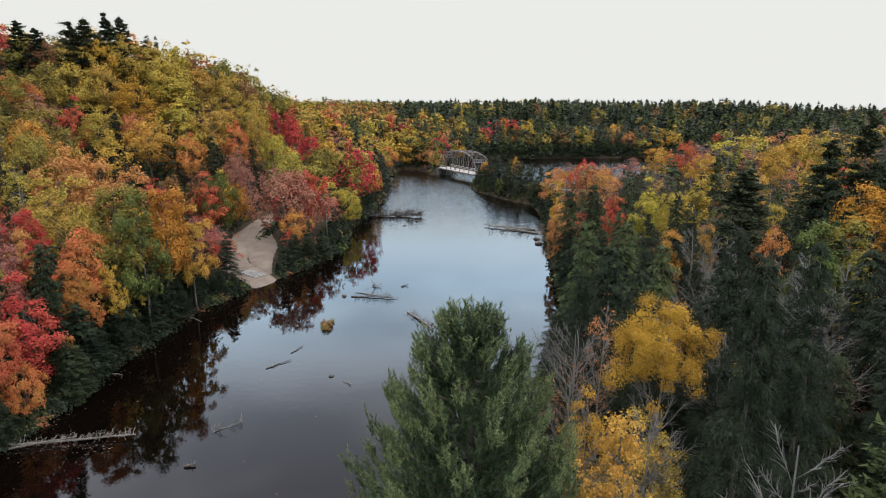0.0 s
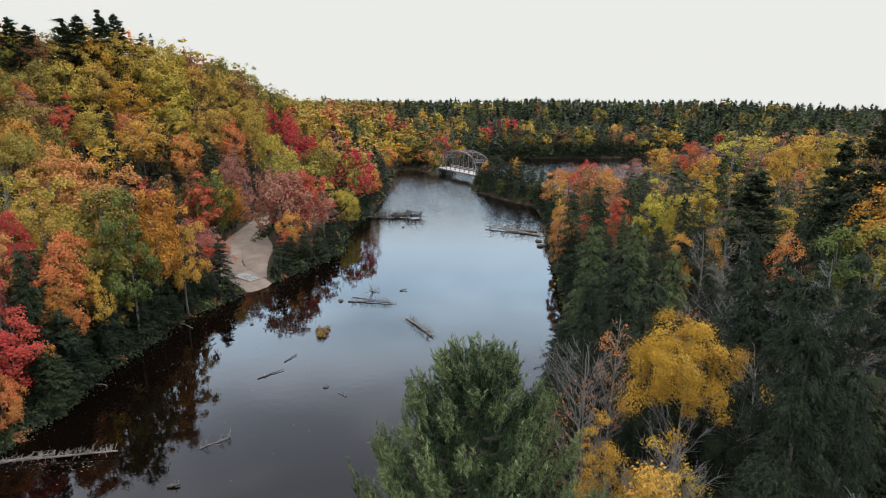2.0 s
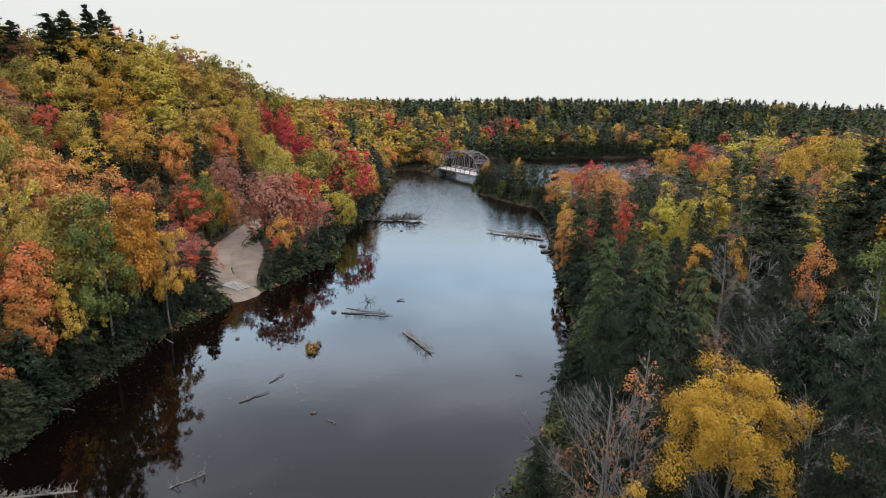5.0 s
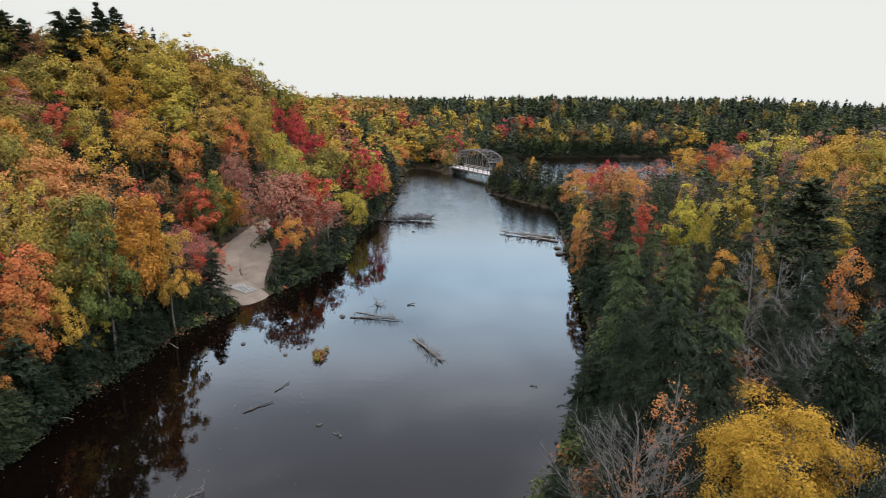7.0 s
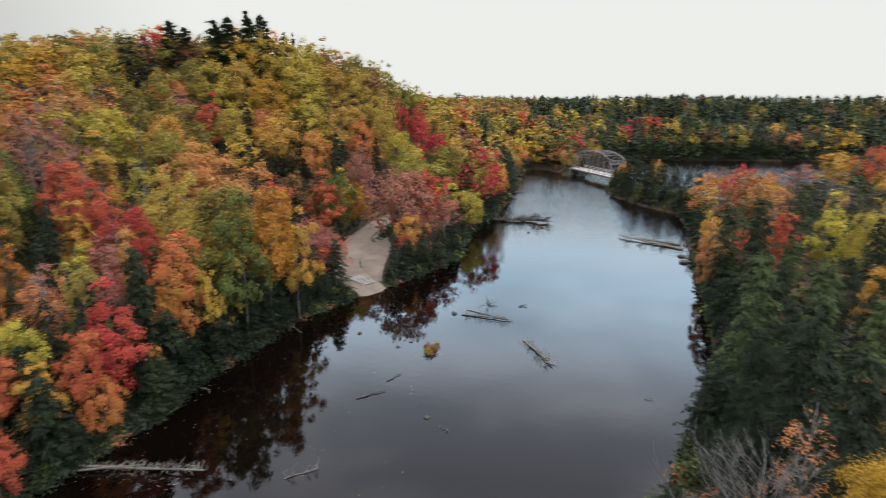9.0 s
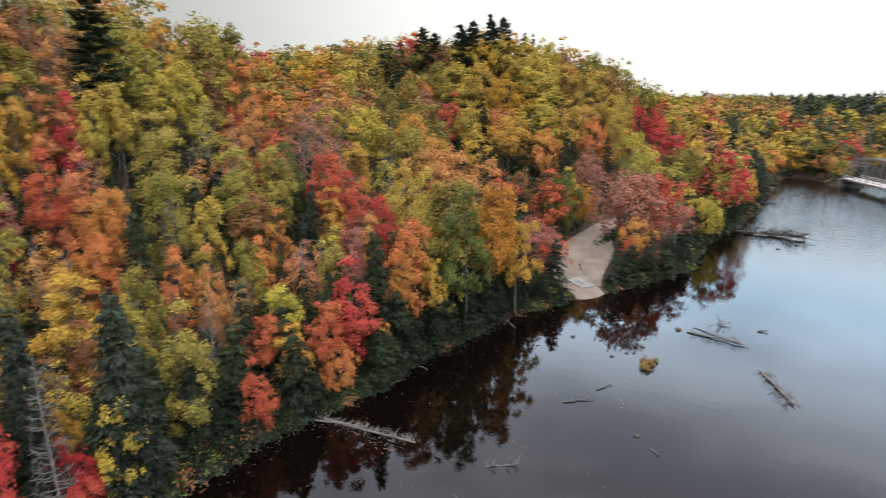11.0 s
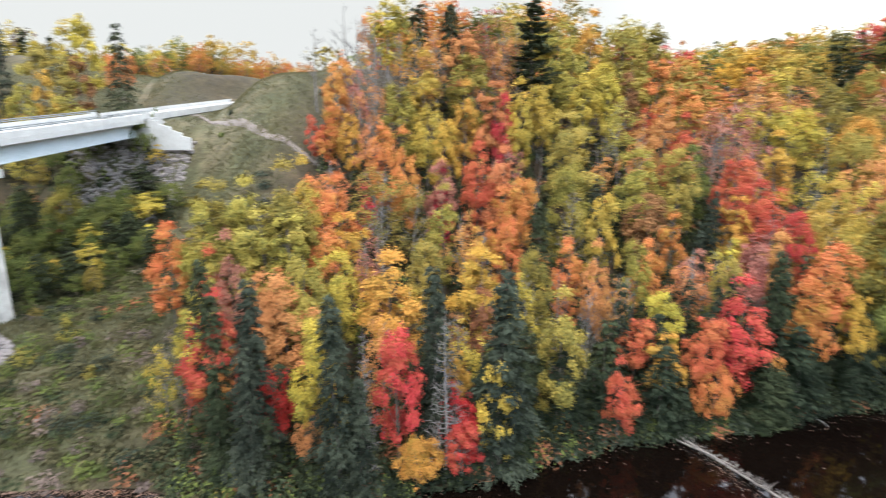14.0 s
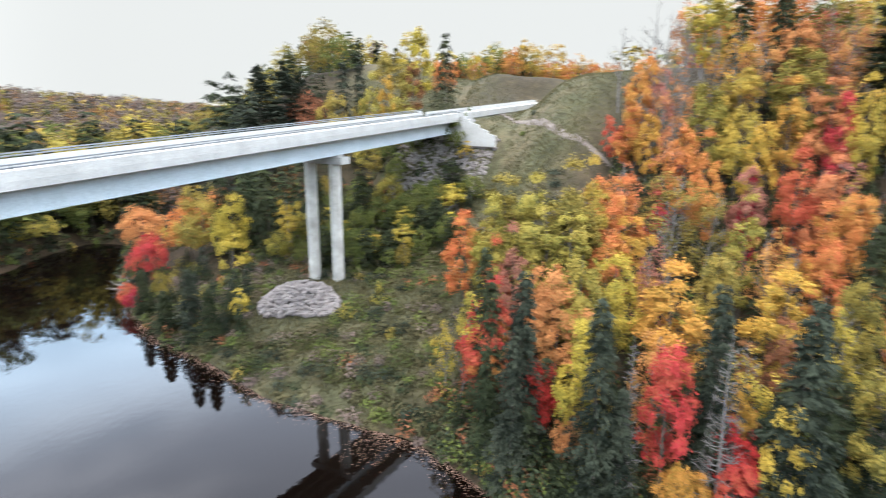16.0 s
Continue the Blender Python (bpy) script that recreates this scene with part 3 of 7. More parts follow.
def make_forms():
    """The tree forms, each as arrays: name -> near and far variants of (wood, crown). All are 10 m high."""
    forms = {}
    rng = np.random.default_rng(11)
    for lod, (sides, limbs, twigs) in enumerate(((6, 9, 9), (4, 5, 5), (4, 3, 2))):
        grow = (1.0, 1.38, 2.0)[lod]
        for v in range(5):
            forms["maple", lod, v] = wood(rng, 9.2, 0.14, 2.1, limbs + 4, sides=sides, twigs=1), leafy(rng, 10, 2.2, 0.16, (50, 40, 30)[lod], (160, 95, 52)[lod], 0.16 * grow, (0.3, 0.6, 0.4, 0.8, 0.5)[v])
        for v in range(3):
            forms["dome", lod, v] = wood(rng, 9.0, 0.2, 3.6, limbs + 6, sides=sides, twigs=1), leafy(rng, 10, 3.9, 0.16, (84, 66, 46)[lod], (120, 74, 44)[lod], 0.19 * grow, (0.4, 0.7, 0.6)[v])
            forms["birch", lod, v] = wood(rng, 9.4, 0.1, 1.8, limbs, sides=sides, twigs=2), leafy(rng, 10, 1.7, 0.2, (36, 30, 24)[lod], (110, 66, 40)[lod], 0.15 * grow, 0.8)
            forms["sparse", lod, v] = wood(rng, 9.7, 0.11, 2.3, limbs + 12, sides=sides, twigs=twigs + 5), leafy(rng, 10, 2.2, 0.2, (46, 34, 26)[lod], (56, 36, 24)[lod], 0.14 * grow, 0.9)
            forms["spruce", lod, v] = wood(rng, 9.8, 0.12, 0.7, 3, sides=sides), boughs(rng, 10, 1.6, (26, 22, 17)[lod], (9, 8, 7)[lod], (56, 30, 16)[lod], 0.2 * grow, 0.5)
            forms["hemlock", lod, v] = wood(rng, 9.7, 0.13, 1.2, 3, sides=sides), boughs(rng, 10, 2.2, (22, 18, 14)[lod], (9, 8, 7)[lod], (70, 38, 18)[lod], 0.21 * grow, 0.4)
            forms["pine", lod, v] = wood(rng, 9.7, 0.14, 1.6, limbs + 6, sides=sides, up=0.1), piney(rng, 10, 2.3, 0.22, 14, (7, 6, 5)[lod], (80, 30, 16)[lod], 0.24 * grow)
            forms["bare", lod, v] = wood(rng, 9.8, 0.12, 3.0, (22, 13, 9)[lod], 0.15, sides, (14, 7, 4)[lod]), None
            forms["dead", lod, v] = wood(rng, 9.9, 0.11, 1.9, (70, 46, 30)[lod], 0.08, sides, (6, 4, 2)[lod], up=-0.1), None
    return forms


FORMS = make_forms()
VARIANTS = {"maple": 5}
SPEC = {  # form: (thing's name, category, group)
    "maple": ("maple_tree", "tree", "broadleaf trees of the wood"),
    "birch": ("birch_tree", "tree", "slender broadleaf trees"),
    "sparse": ("thinning_tree", "tree", "half-bare trees of the wood"),
    "spruce": ("spruce_tree", "conifer", "spruces of the wood"),
    "hemlock": ("hemlock_tree", "conifer", "hemlocks of the wood"),
    "pine": ("pine_tree", "conifer", "pines of the wood"),
    "bare": ("bare_tree", "tree", "leafless trees of the wood"),
    "dead": ("dead_spruce", "dead tree", "dead grey conifers"),
}
WORDS = {
    "yellow": "bright yellow", "gold": "golden-orange", "amber": "deep golden", "ochre": "ochre-gold", "moss": "brownish olive", "flame": "deep orange-red", "olive": "olive-yellow", "green": "dull green", "orange": "vivid orange", "salmon": "pale salmon-orange",
    "red": "scarlet", "crimson": "deep crimson", "rust": "rust-brown", "mauve": "faded mauve-red", "dun": "leafless grey-brown", "cedar": "near-black green", "spruce": "grey-green", "pine": "mid-green", "hazy_pine": "haze-paled grey-green", "hemlock": "very dark green",
}
TREE_MESH = {}


def tree_mesh(form, lod, v):
    """The shared trunk and crown of a form."""
    key = form, lod, v
    if key not in TREE_MESH:
        trunk, crown = FORMS[key]
        bark = PALE_BARK if form in ("birch", "bare", "sparse", "dead") else BARK
        TREE_MESH[key] = mesh_of("trunk", *trunk, bark), mesh_of("crown", *crown, LEAF["olive"], True) if crown is not None else None
    return TREE_MESH[key]


PLACED = {}
tree_rng = random.Random(5)


def taken(x, y):
    PLACED.setdefault((int(x // 5), int(y // 5)), []).append((x, y))


def occupied(x, y, gap):
    i, j = int(x // 5), int(y // 5)
    near = [q for u in (-1, 0, 1) for v in (-1, 0, 1) for q in PLACED.get((i + u, j + v), ())]
    return any((x - a) ** 2 + (y - b) ** 2 < gap * gap for a, b in near)


def tree(form, hue, x, y, height, width=0.0, lod=0, sink=0.0, turn=None):
    """One tree on the ground at x, y; width: its crown's, in metres."""
    shape = "dome" if form == "maple" and width > 0.58 * height else form
    v = tree_rng.randrange(VARIANTS.get(shape, 3))
    trunk, crown = tree_mesh(shape, lod, v)
    name, category, group = SPEC[form]
    root = new(name)
    root.empty_display_size = 0.5
    natural = {"dome": 8.6, "maple": 4.9, "birch": 3.8, "sparse": 5.0, "spruce": 3.4, "hemlock": 4.6, "pine": 4.8, "bare": 6.0, "dead": 3.8}[shape]
    sz = height / 10
    sx = width / natural if width else min(sz, 7.0 / natural) * tree_rng.uniform(0.85, 1.12)
    turn = tree_rng.uniform(0, 2 * math.pi) if turn is None else turn
    root.matrix_world = Matrix.LocRotScale((x, y, land_at(x, y) - sink), Euler((tree_rng.uniform(-0.03, 0.03), tree_rng.uniform(-0.03, 0.03), turn)), (sx, sx, sz))
    mesh_part("trunk", trunk, root)
    if crown:
        slot = mesh_part("crown", crown, root).material_slots[0]
        slot.link, slot.material = "OBJECT", LEAF[hue]
        kind = {"maple": "broadleaf tree with a full crown", "birch": "slender broadleaf tree", "sparse": "thinning tree with grey branches showing",
                "spruce": "narrow spruce with drooping boughs", "hemlock": "dense hemlock with layered boughs", "pine": "white pine with upswept tufts"}[form]
        tagged(root, f"{WORDS[hue]} {kind} in the autumn wood", category, group, "thing")
    else:
        tagged(root, "dead grey spruce with drooping bare branches" if form == "dead" else "leafless grey tree with fine branching twigs in the wood", category, group, "thing")
    taken(x, y)
    return root


# ---------------------------------------------------------------- ground, water
GRID = []


def build_ground():
    def axis(lo, hi, step, far):
        inner = np.arange(lo, hi + 0.1, step)
        grow, outer = [], step
        reach = 0.0
        while reach < far:
            outer *= 1.22
            reach += outer
            grow.append(reach)
        grow = np.array(grow)
        return np.concatenate([lo - grow[::-1], inner, hi + grow])

    xs, ys = axis(-210, 130, 2.5, 3200), axis(-130, 310, 2.5, 3200)
    X, Y = np.meshgrid(xs, ys, indexing="ij")
    Z = land(X, Y)
    GRID.append((xs, ys, Z))
    n, m = X.shape
    i, j = np.meshgrid(np.arange(n - 1), np.arange(m - 1), indexing="ij")
    f = np.stack([i * m + j, (i + 1) * m + j, (i + 1) * m + j + 1, i * m + j + 1], -1).reshape(-1, 4)
    me = mesh_of("ground", np.stack([X, Y, Z], -1).reshape(-1, 3), f, GROUND)
    at = me.attributes.new("grass", "FLOAT", "POINT")
    at.data.foreach_set("value", grass_mask(X, Y).ravel().astype(np.float32))
    tagged(new("ground", me), "wooded valley ground with leaf litter and dry grass", "ground", kind="structure")
    k = 3000
    w = mesh_of("water", [(-k, -k, 0), (k, -k, 0), (k, k, 0), (-k, k, 0)], [(0, 1, 2, 3)], WATER)
    tagged(new("water", w), "still dark tannin-brown river water reflecting the sky", "water", kind="structure")


build_ground()


def land_at(x, y):
    """Height of the ground sheet at one place."""
    xs, ys, Z = GRID[0]
    i, j = int(np.clip(np.searchsorted(xs, x) - 1, 0, len(xs) - 2)), int(np.clip(np.searchsorted(ys, y) - 1, 0, len(ys) - 2))
    u, v = (x - xs[i]) / (xs[i + 1] - xs[i]), (y - ys[j]) / (ys[j + 1] - ys[j])
    return float(Z[i, j] * (1 - u) * (1 - v) + Z[i + 1, j] * u * (1 - v) + Z[i, j + 1] * (1 - u) * v + Z[i + 1, j + 1] * u * v)


# ---------------------------------------------------------------- the road bridge
def road_point(x, side, z):
    """A point on the bridge: x along it, side metres across (towards the upstream face), z above the roadway."""
    n = Vector((ROAD_SLOPE, 1.0, 0)).normalized()
    return Vector((x, road_y(x), road_z(x) + z)) + n * side


def strip(name, profile, x0, x1, steps, material, parent, label=""):
    """A bar with the given cross-section (side, z) along the bridge line."""
    bm = bmesh.new()
    rows = []
    for k in range(steps + 1):
        x = x0 + (x1 - x0) * k / steps
        rows.append([bm.verts.new(road_point(x, s, z)) for s, z in profile])
    n = len(profile)
    for a, b in zip(rows[:-1], rows[1:]):
        for k in range(n):
            bm.faces.new((a[k], a[(k + 1) % n], b[(k + 1) % n], b[k]))
    bm.faces.new(rows[0])
    bm.faces.new(rows[-1][::-1])
    bmesh.ops.recalc_face_normals(bm, faces=bm.faces)
    return part(name, bm, material, parent, label)


def road_bridge():
    root = tagged(new("road_bridge"), "long pale road bridge on tall twin concrete columns", "bridge", kind="thing")
    x0, x1 = 60.0, -89.8
    strip("deck", [(-3.854, 0), (3.854, 0), (3.854, -0.558), (3.526, -0.64), (-3.526, -0.64), (-3.854, -0.558)], x0, x1, 6, CONCRETE, root, "pale concrete deck")
    for s in (2.38, -2.38, 0.74, -0.74):
        strip("girder", [(s - 0.025, -0.64), (s + 0.025, -0.64), (s + 0.025, -2.32), (s + 0.25, -2.32), (s + 0.25, -2.37), (s - 0.25, -2.37), (s - 0.25, -2.32), (s - 0.025, -2.32)],
              x0, x1, 6, STEEL_PAINT, root, "pale blue-grey steel girder")
    for s in (3.65, -3.65):
        strip("parapet", [(s - 0.18, 0.004), (s + 0.18, 0.004), (s + 0.13, 0.6), (s - 0.1, 0.6)], x0, x1 - 2, 6, CONCRETE, root, "pale concrete parapet")
        for z in (0.78, 0.97):
            strip("rail", [(s - 0.05, z - 0.05), (s + 0.05, z - 0.05), (s + 0.05, z + 0.05), (s - 0.05, z + 0.05)], x0, x1 - 2, 6, RAIL_STEEL, root)
        bm0 = bmesh.new()
        box(bm0, (0.1, 0.08, 0.46), Matrix.Translation((0, 0, 0.2)), 0.015)
        first = part("rail_post", bm0, RAIL_STEEL, root)
        for k in range(59):
            x = x0 - 1.0 - k * 2.56
            ob = first if k == 0 else new("rail_post", first.data)
            ob.parent = root
            ob.location = road_point(x, s, 0.58)
    for xp in (-63.2, -7.4, 48.0):
        cap = bmesh.new()
        c = road_point(xp, 0, -2.38)
        m = Matrix.Translation(c) @ Matrix.Rotation(math.atan(-ROAD_SLOPE), 4, "Z")
        box(cap, (1.56, 6.6, 0.82), m @ Matrix.Translation((0, 0, -0.62)), 0.05)
        box(cap, (1.0, 5.4, 0.21), m @ Matrix.Translation((0, 0, -0.1)), 0.03)
        cap_ob = part("pier_cap", cap, CONCRETE, root, "concrete pier cap")
        for s in (1.75, -1.75):
            foot = m @ Vector((0, s, 0))
            base = land_at(foot.x, foot.y) - 0.6
            top = c.z - 1.02
            v, f = tube_arrays([(foot.x, foot.y, base), (foot.x, foot.y, base + 0.3 * (top - base)), (foot.x, foot.y, top)], [0.72, 0.72, 0.72], 8)
            mesh_part("column", mesh_of("column", v, f, OLD_CONCRETE, True), root, "tall stained concrete column")
    c = road_point(-90.7, 0, 0)
    m = Matrix.Translation(c) @ Matrix.Rotation(math.atan(-ROAD_SLOPE), 4, "Z")
    ab = bmesh.new()
    box(ab, (1.6, 8.0, 3.4), m @ Matrix.Translation((-0.25, 0, -1.8)), 0.05)
    part("abutment", ab, CONCRETE, root, "pale concrete abutment")
    for s in (4.0, -4.0):
        ab = bmesh.new()
        way = math.copysign(1, s)
        edge = [(s, -4.2), (s, -0.1), (s + way * 1.5, -0.35), (s + way * 1.5, -0.7), (s + way * 3.0, -1.15), (s + way * 3.0, -1.5), (s + way * 4.4, -1.95), (s + way * 4.4, -2.3), (s + way * 5.6, -2.6), (s + way * 5.6, -4.2)]
        front, back = [[ab.verts.new(m @ Vector((u, q, w))) for q, w in edge] for u in (0.62, 0.16)]
        ab.faces.new(front), ab.faces.new(back[::-1])
        for q in range(len(edge)):
            ab.faces.new((front[q], front[q - 1], back[q - 1], back[q]))
        bmesh.ops.recalc_face_normals(ab, faces=ab.faces)
        part("wing_wall", ab, CONCRETE, root, "stepped pale concrete wing wall")
    for s in (4.05, -4.05):
        ab = bmesh.new()
        edge = [(0.75, 0.1), (-2.0, 0.1), (-9.4, -2.4), (-9.4, -3.0), (0.75, -3.2)]
        inner, outer = [[ab.verts.new(m @ Vector((u, s + math.copysign(q, s), w))) for u, w in edge] for q in (0.02, 0.42)]
        ab.faces.new(inner), ab.faces.new(outer[::-1])
        for q in range(5):
            ab.faces.new((inner[q], inner[q - 1], outer[q - 1], outer[q]))
        bmesh.ops.recalc_face_normals(ab, faces=ab.faces)
        part("side_wall", ab, CONCRETE, root, "sloping pale concrete side wall")
        ab = bmesh.new()
        box(ab, (1.3, 0.5, 0.75), m @ Matrix.Translation((-0.16, math.copysign(3.65, s), 0.42)), 0.03)
        part("end_block", ab, CONCRETE, root, "concrete end block of the parapet")
    # the roadway beyond the abutment
    bm = bmesh.new()
    rows = []
    for k in range(15):
        x = -91.8 - k * 4.2
        rows.append([bm.verts.new(road_point(x, s, -0.05)) for s in (-3.8, 3.8)])
    for a, b in zip(rows[:-1], rows[1:]):
        bm.faces.new((a[0], a[1], b[1], b[0]))
    road = part("road", bm, CONCRETE, None)
    tagged(road, "pale two-lane road running into the hills", "road", kind="structure")
    for s in (3.7, -3.7):
        rail = tagged(new("guard_rail"), "pale guard rail beside the road beyond the bridge", "guard rail", "guard rails", "thing")
        strip("barrier", [(s - 0.1, -0.35), (s + 0.1, -0.35), (s + 0.07, 0.56), (s - 0.07, 0.56)], -93.0, -145, 8, CONCRETE, rail)


road_bridge()


# ---------------------------------------------------------------- the old truss bridge
def truss_bridge():
    root = tagged(new("truss_bridge"), "old rusted steel through-truss bridge with a curved top chord", "bridge", kind="thing")
    a, b = Vector((-4.8, 229.2, 3.0)), Vector((9.9, 200.2, 3.0))
    along = (b - a).normalized()
    across = Vector((-along.y, along.x, 0))
    length, half, panels = (b - a).length, 2.75, 9
    tops = [0, 5.5, 6.8, 7.4, 7.6, 7.6, 7.4, 6.8, 5.5, 0]

    def at(k, s, z):
        return a + along * (length * k / panels) + across * s * half + Vector((0, 0, z))

    bm = bmesh.new()
    beam(bm, at(-0.3, 0, -0.05), at(panels + 0.3, 0, -0.05), 5.4, 0.25, 0.03)
    part("deck", bm, DECK_BOARD, root, "pale weathered deck")
    for s in (-1, 1):
        for name, wide, high, pts in (
            ("bottom_chord", 0.3, 0.45, [(0, -0.15), (panels, -0.15)]),
            ("top_chord", 0.3, 0.32, [(k, tops[k]) for k in range(panels + 1)]),
        ):
            bm = bmesh.new()
            for (k, z), (k2, z2) in zip(pts[:-1], pts[1:]):
                beam(bm, at(k, s, z), at(k2, s, z2), wide, high, 0.02)
            part(name, bm, TRUSS_STEEL, root)
        for k in range(1, panels):
            bm = bmesh.new()
            beam(bm, at(k, s, 0), at(k, s, tops[k]), 0.16, 0.16, 0.01)
            part("upright", bm, TRUSS_STEEL, root)
        for k in range(1, panels - 1):
            bm = bmesh.new()
            lo, hi = (k, k + 1) if k < panels / 2 - 0.6 else (k + 1, k)
            if k == panels // 2:
                beam(bm, at(k, s, 0), at(k + 1, s, tops[k + 1]), 0.1, 0.1)
            beam(bm, at(lo, s, tops[lo]), at(hi, s, 0), 0.09, 0.09)
            part("diagonal", bm, TRUSS_STEEL, root)
        bm = bmesh.new()
        for z in (0.6, 1.1):
            beam(bm, at(0, s * 0.92, z), at(panels, s * 0.92, z), 0.08, 0.16)
        part("guard_rail", bm, DECK_BOARD, root)
    for k in range(1, panels):
        bm = bmesh.new()
        beam(bm, at(k, -1, tops[k] - 0.1), at(k, 1, tops[k] - 0.1), 0.14, 0.22)
        if k < panels - 1:
            beam(bm, at(k, -1, tops[k]), at(k + 1, 1, tops[k + 1]), 0.1, 0.1)
            beam(bm, at(k, 1, tops[k]), at(k + 1, -1, tops[k + 1]), 0.1, 0.1)
        part("sway_brace", bm, TRUSS_STEEL, root)
    for k in (1, panels - 1):
        bm = bmesh.new()
        for q in range(6):
            u, v = -1 + q / 3, -1 + (q + 1) / 3
            beam(bm, at(k, u, tops[k] - 0.1), at(k, v, tops[k] - 1.3), 0.1, 0.1)
            beam(bm, at(k, u, tops[k] - 1.3), at(k, v, tops[k] - 0.1), 0.1, 0.1)
        beam(bm, at(k, -1, tops[k] - 1.3), at(k, 1, tops[k] - 1.3), 0.2, 0.2)
        part("portal", bm, RAIL_STEEL if k > 1 else TRUSS_STEEL, root, "latticed steel portal frame")
    for end, k in ((a, 0), (b, panels)):
        bm = bmesh.new()
        box(bm, (2.0, 6.2, 3.2), Matrix.Translation(at(k - 0.25 if k == 0 else k + 0.25, 0, -1.9)) @ Matrix.Rotation(math.atan2(along.y, along.x), 4, "Z"), 0.1)
        part("abutment", bm, DARK_CONCRETE, root, "dark mossy concrete abutment")


truss_bridge()


# ---------------------------------------------------------------- tracks
def ribbon(name, pts, widths, material, lift, label, category):
    """A track that follows the ground."""
    pts = np.asarray(pts, float)
    s = np.concatenate([[0], np.cumsum(np.hypot(*np.diff(pts, axis=0).T))])
    q = np.arange(0, s[-1], 0.7)
    p = np.stack([np.interp(q, s, pts[:, 0]), np.interp(q, s, pts[:, 1])], 1)
    for _ in range(6):
        p[1:-1] = (p[:-2] + 2 * p[1:-1] + p[2:]) / 4
    w = np.interp(q, s, widths)
    t = np.gradient(p, axis=0)
    t /= np.linalg.norm(t, axis=1, keepdims=True)
    nrm = np.stack([-t[:, 1], t[:, 0]], 1)
    across = np.linspace(-0.5, 0.5, 9)
    wob = 1 + 0.06 * np.sin(q * 0.5) + 0.03 * np.sin(q * 2.3 + 1)
    grid = p[:, None] + nrm[:, None] * (across[None, :, None] * (w * wob)[:, None, None])
    z = np.vectorize(land_at)(grid[..., 0], grid[..., 1]) + lift * (1.2 - (2 * np.abs(across)) ** 4 * 1.6)
    v = np.concatenate([grid, z[..., None]], -1).reshape(-1, 3)
    n, m = grid.shape[:2]
    i, j = np.meshgrid(np.arange(n - 1), np.arange(m - 1), indexing="ij")
    f = np.stack([i * m + j, (i + 1) * m + j, (i + 1) * m + j + 1, i * m + j + 1], -1).reshape(-1, 4)
    return tagged(new(name, mesh_of(name, v, f, material)), label, category, kind="structure")


ribbon("boat_ramp_road", TRACK, [5, 5.6, 5.2, 4.8, 4.4, 4, 3.4], GRAVEL, 0.22, "sandy gravel track running down to the water", "track")


# ---------------------------------------------------------------- single trees: form, colour, x, y, height, crown width
SLOPE_TREES_1 = [
    ("bare", "rust", -84.8, 13.1, 15, 7.6),
    ("bare", "rust", -84.6, 15.5, 14, 6.3),
    ("maple", "orange", -75.0, 8.7, 14, 4.9),
    ("maple", "flame", -73.8, 7.8, 9, 4.2),
    ("maple", "gold", -72.5, 10.1, 9, 3.6),
    ("sparse", "mauve", -74.8, 10.9, 13, 4.5),
    ("sparse", "salmon", -74.9, 13.6, 13, 5.2),
    ("bare", "rust", -82.2, 18.2, 14, 4.4),
    ("sparse", "gold", -81.7, 20.3, 14, 5.1),
    ("sparse", "salmon", -81.8, 23.6, 14, 5),
    ("maple", "moss", -76.0, 26.9, 13, 7.3),
    ("maple", "salmon", -81.7, 27.0, 14, 5.9),
    ("hemlock", "hemlock", -84.2, 26.5, 15, 3.1),
    ("sparse", "rust", -83.3, 31.1, 14, 4.5),
    ("maple", "ochre", -76.0, 20.2, 13, 6.3),
    ("maple", "moss", -72.4, 16.5, 12, 5.7),
    ("maple", "ochre", -70.7, 19.3, 12, 5),
    ("maple", "gold", -71.8, 24.2, 12, 4.4),
    ("maple", "gold", -67.8, 20.3, 11, 3.7),
    ("maple", "orange", -65.9, 13.2, 12, 4.2),
    ("maple", "orange", -64.0, 14.7, 12, 4.3),
    ("sparse", "salmon", -66.7, 12.0, 13, 3.5),
]
SLOPE_TREES_2 = [
    ("sparse", "salmon", -80.7, 32.8, 14, 4.2),
    ("pine", "hemlock", -78.9, 36.2, 18, 6),
    ("maple", "olive", -84.1, 43.2, 15, 7.5),
    ("maple", "gold", -88.7, 50.5, 14, 5.9),
    ("maple", "salmon", -72.0, 28.2, 12, 4.6),
    ("maple", "red", -71.6, 29.3, 11, 3),
    ("maple", "yellow", -70.7, 31.4, 12, 3.7),
    ("maple", "ochre", -71.3, 34.8, 13, 4.6),
    ("maple", "olive", -79.2, 42.8, 13, 6.5),
    ("maple", "yellow", -73.3, 41.6, 13, 6.1),
    ("maple", "olive", -63.5, 34.9, 14, 6.9),
    ("maple", "moss", -55.5, 30.1, 13, 5.2),
    ("maple", "red", -61.7, 22.7, 13, 4.2),
    ("maple", "salmon", -59.8, 24.8, 13, 4),
    ("maple", "orange", -57.6, 25.8, 12, 4),
    ("maple", "flame", -56.2, 23.2, 11, 4.4),
    ("maple", "mauve", -61.9, 18.5, 11, 4.1),
    ("maple", "crimson", -62.1, 18.9, 9, 3),
    ("maple", "olive", -56.1, 17.1, 11, 4.4),
    ("sparse", "moss", -59.3, 11.5, 12, 7.5),
    ("sparse", "moss", -58.5, 14.5, 11, 5.3),
    ("bare", "rust", -55.5, 10.1, 10, 4.7),
]
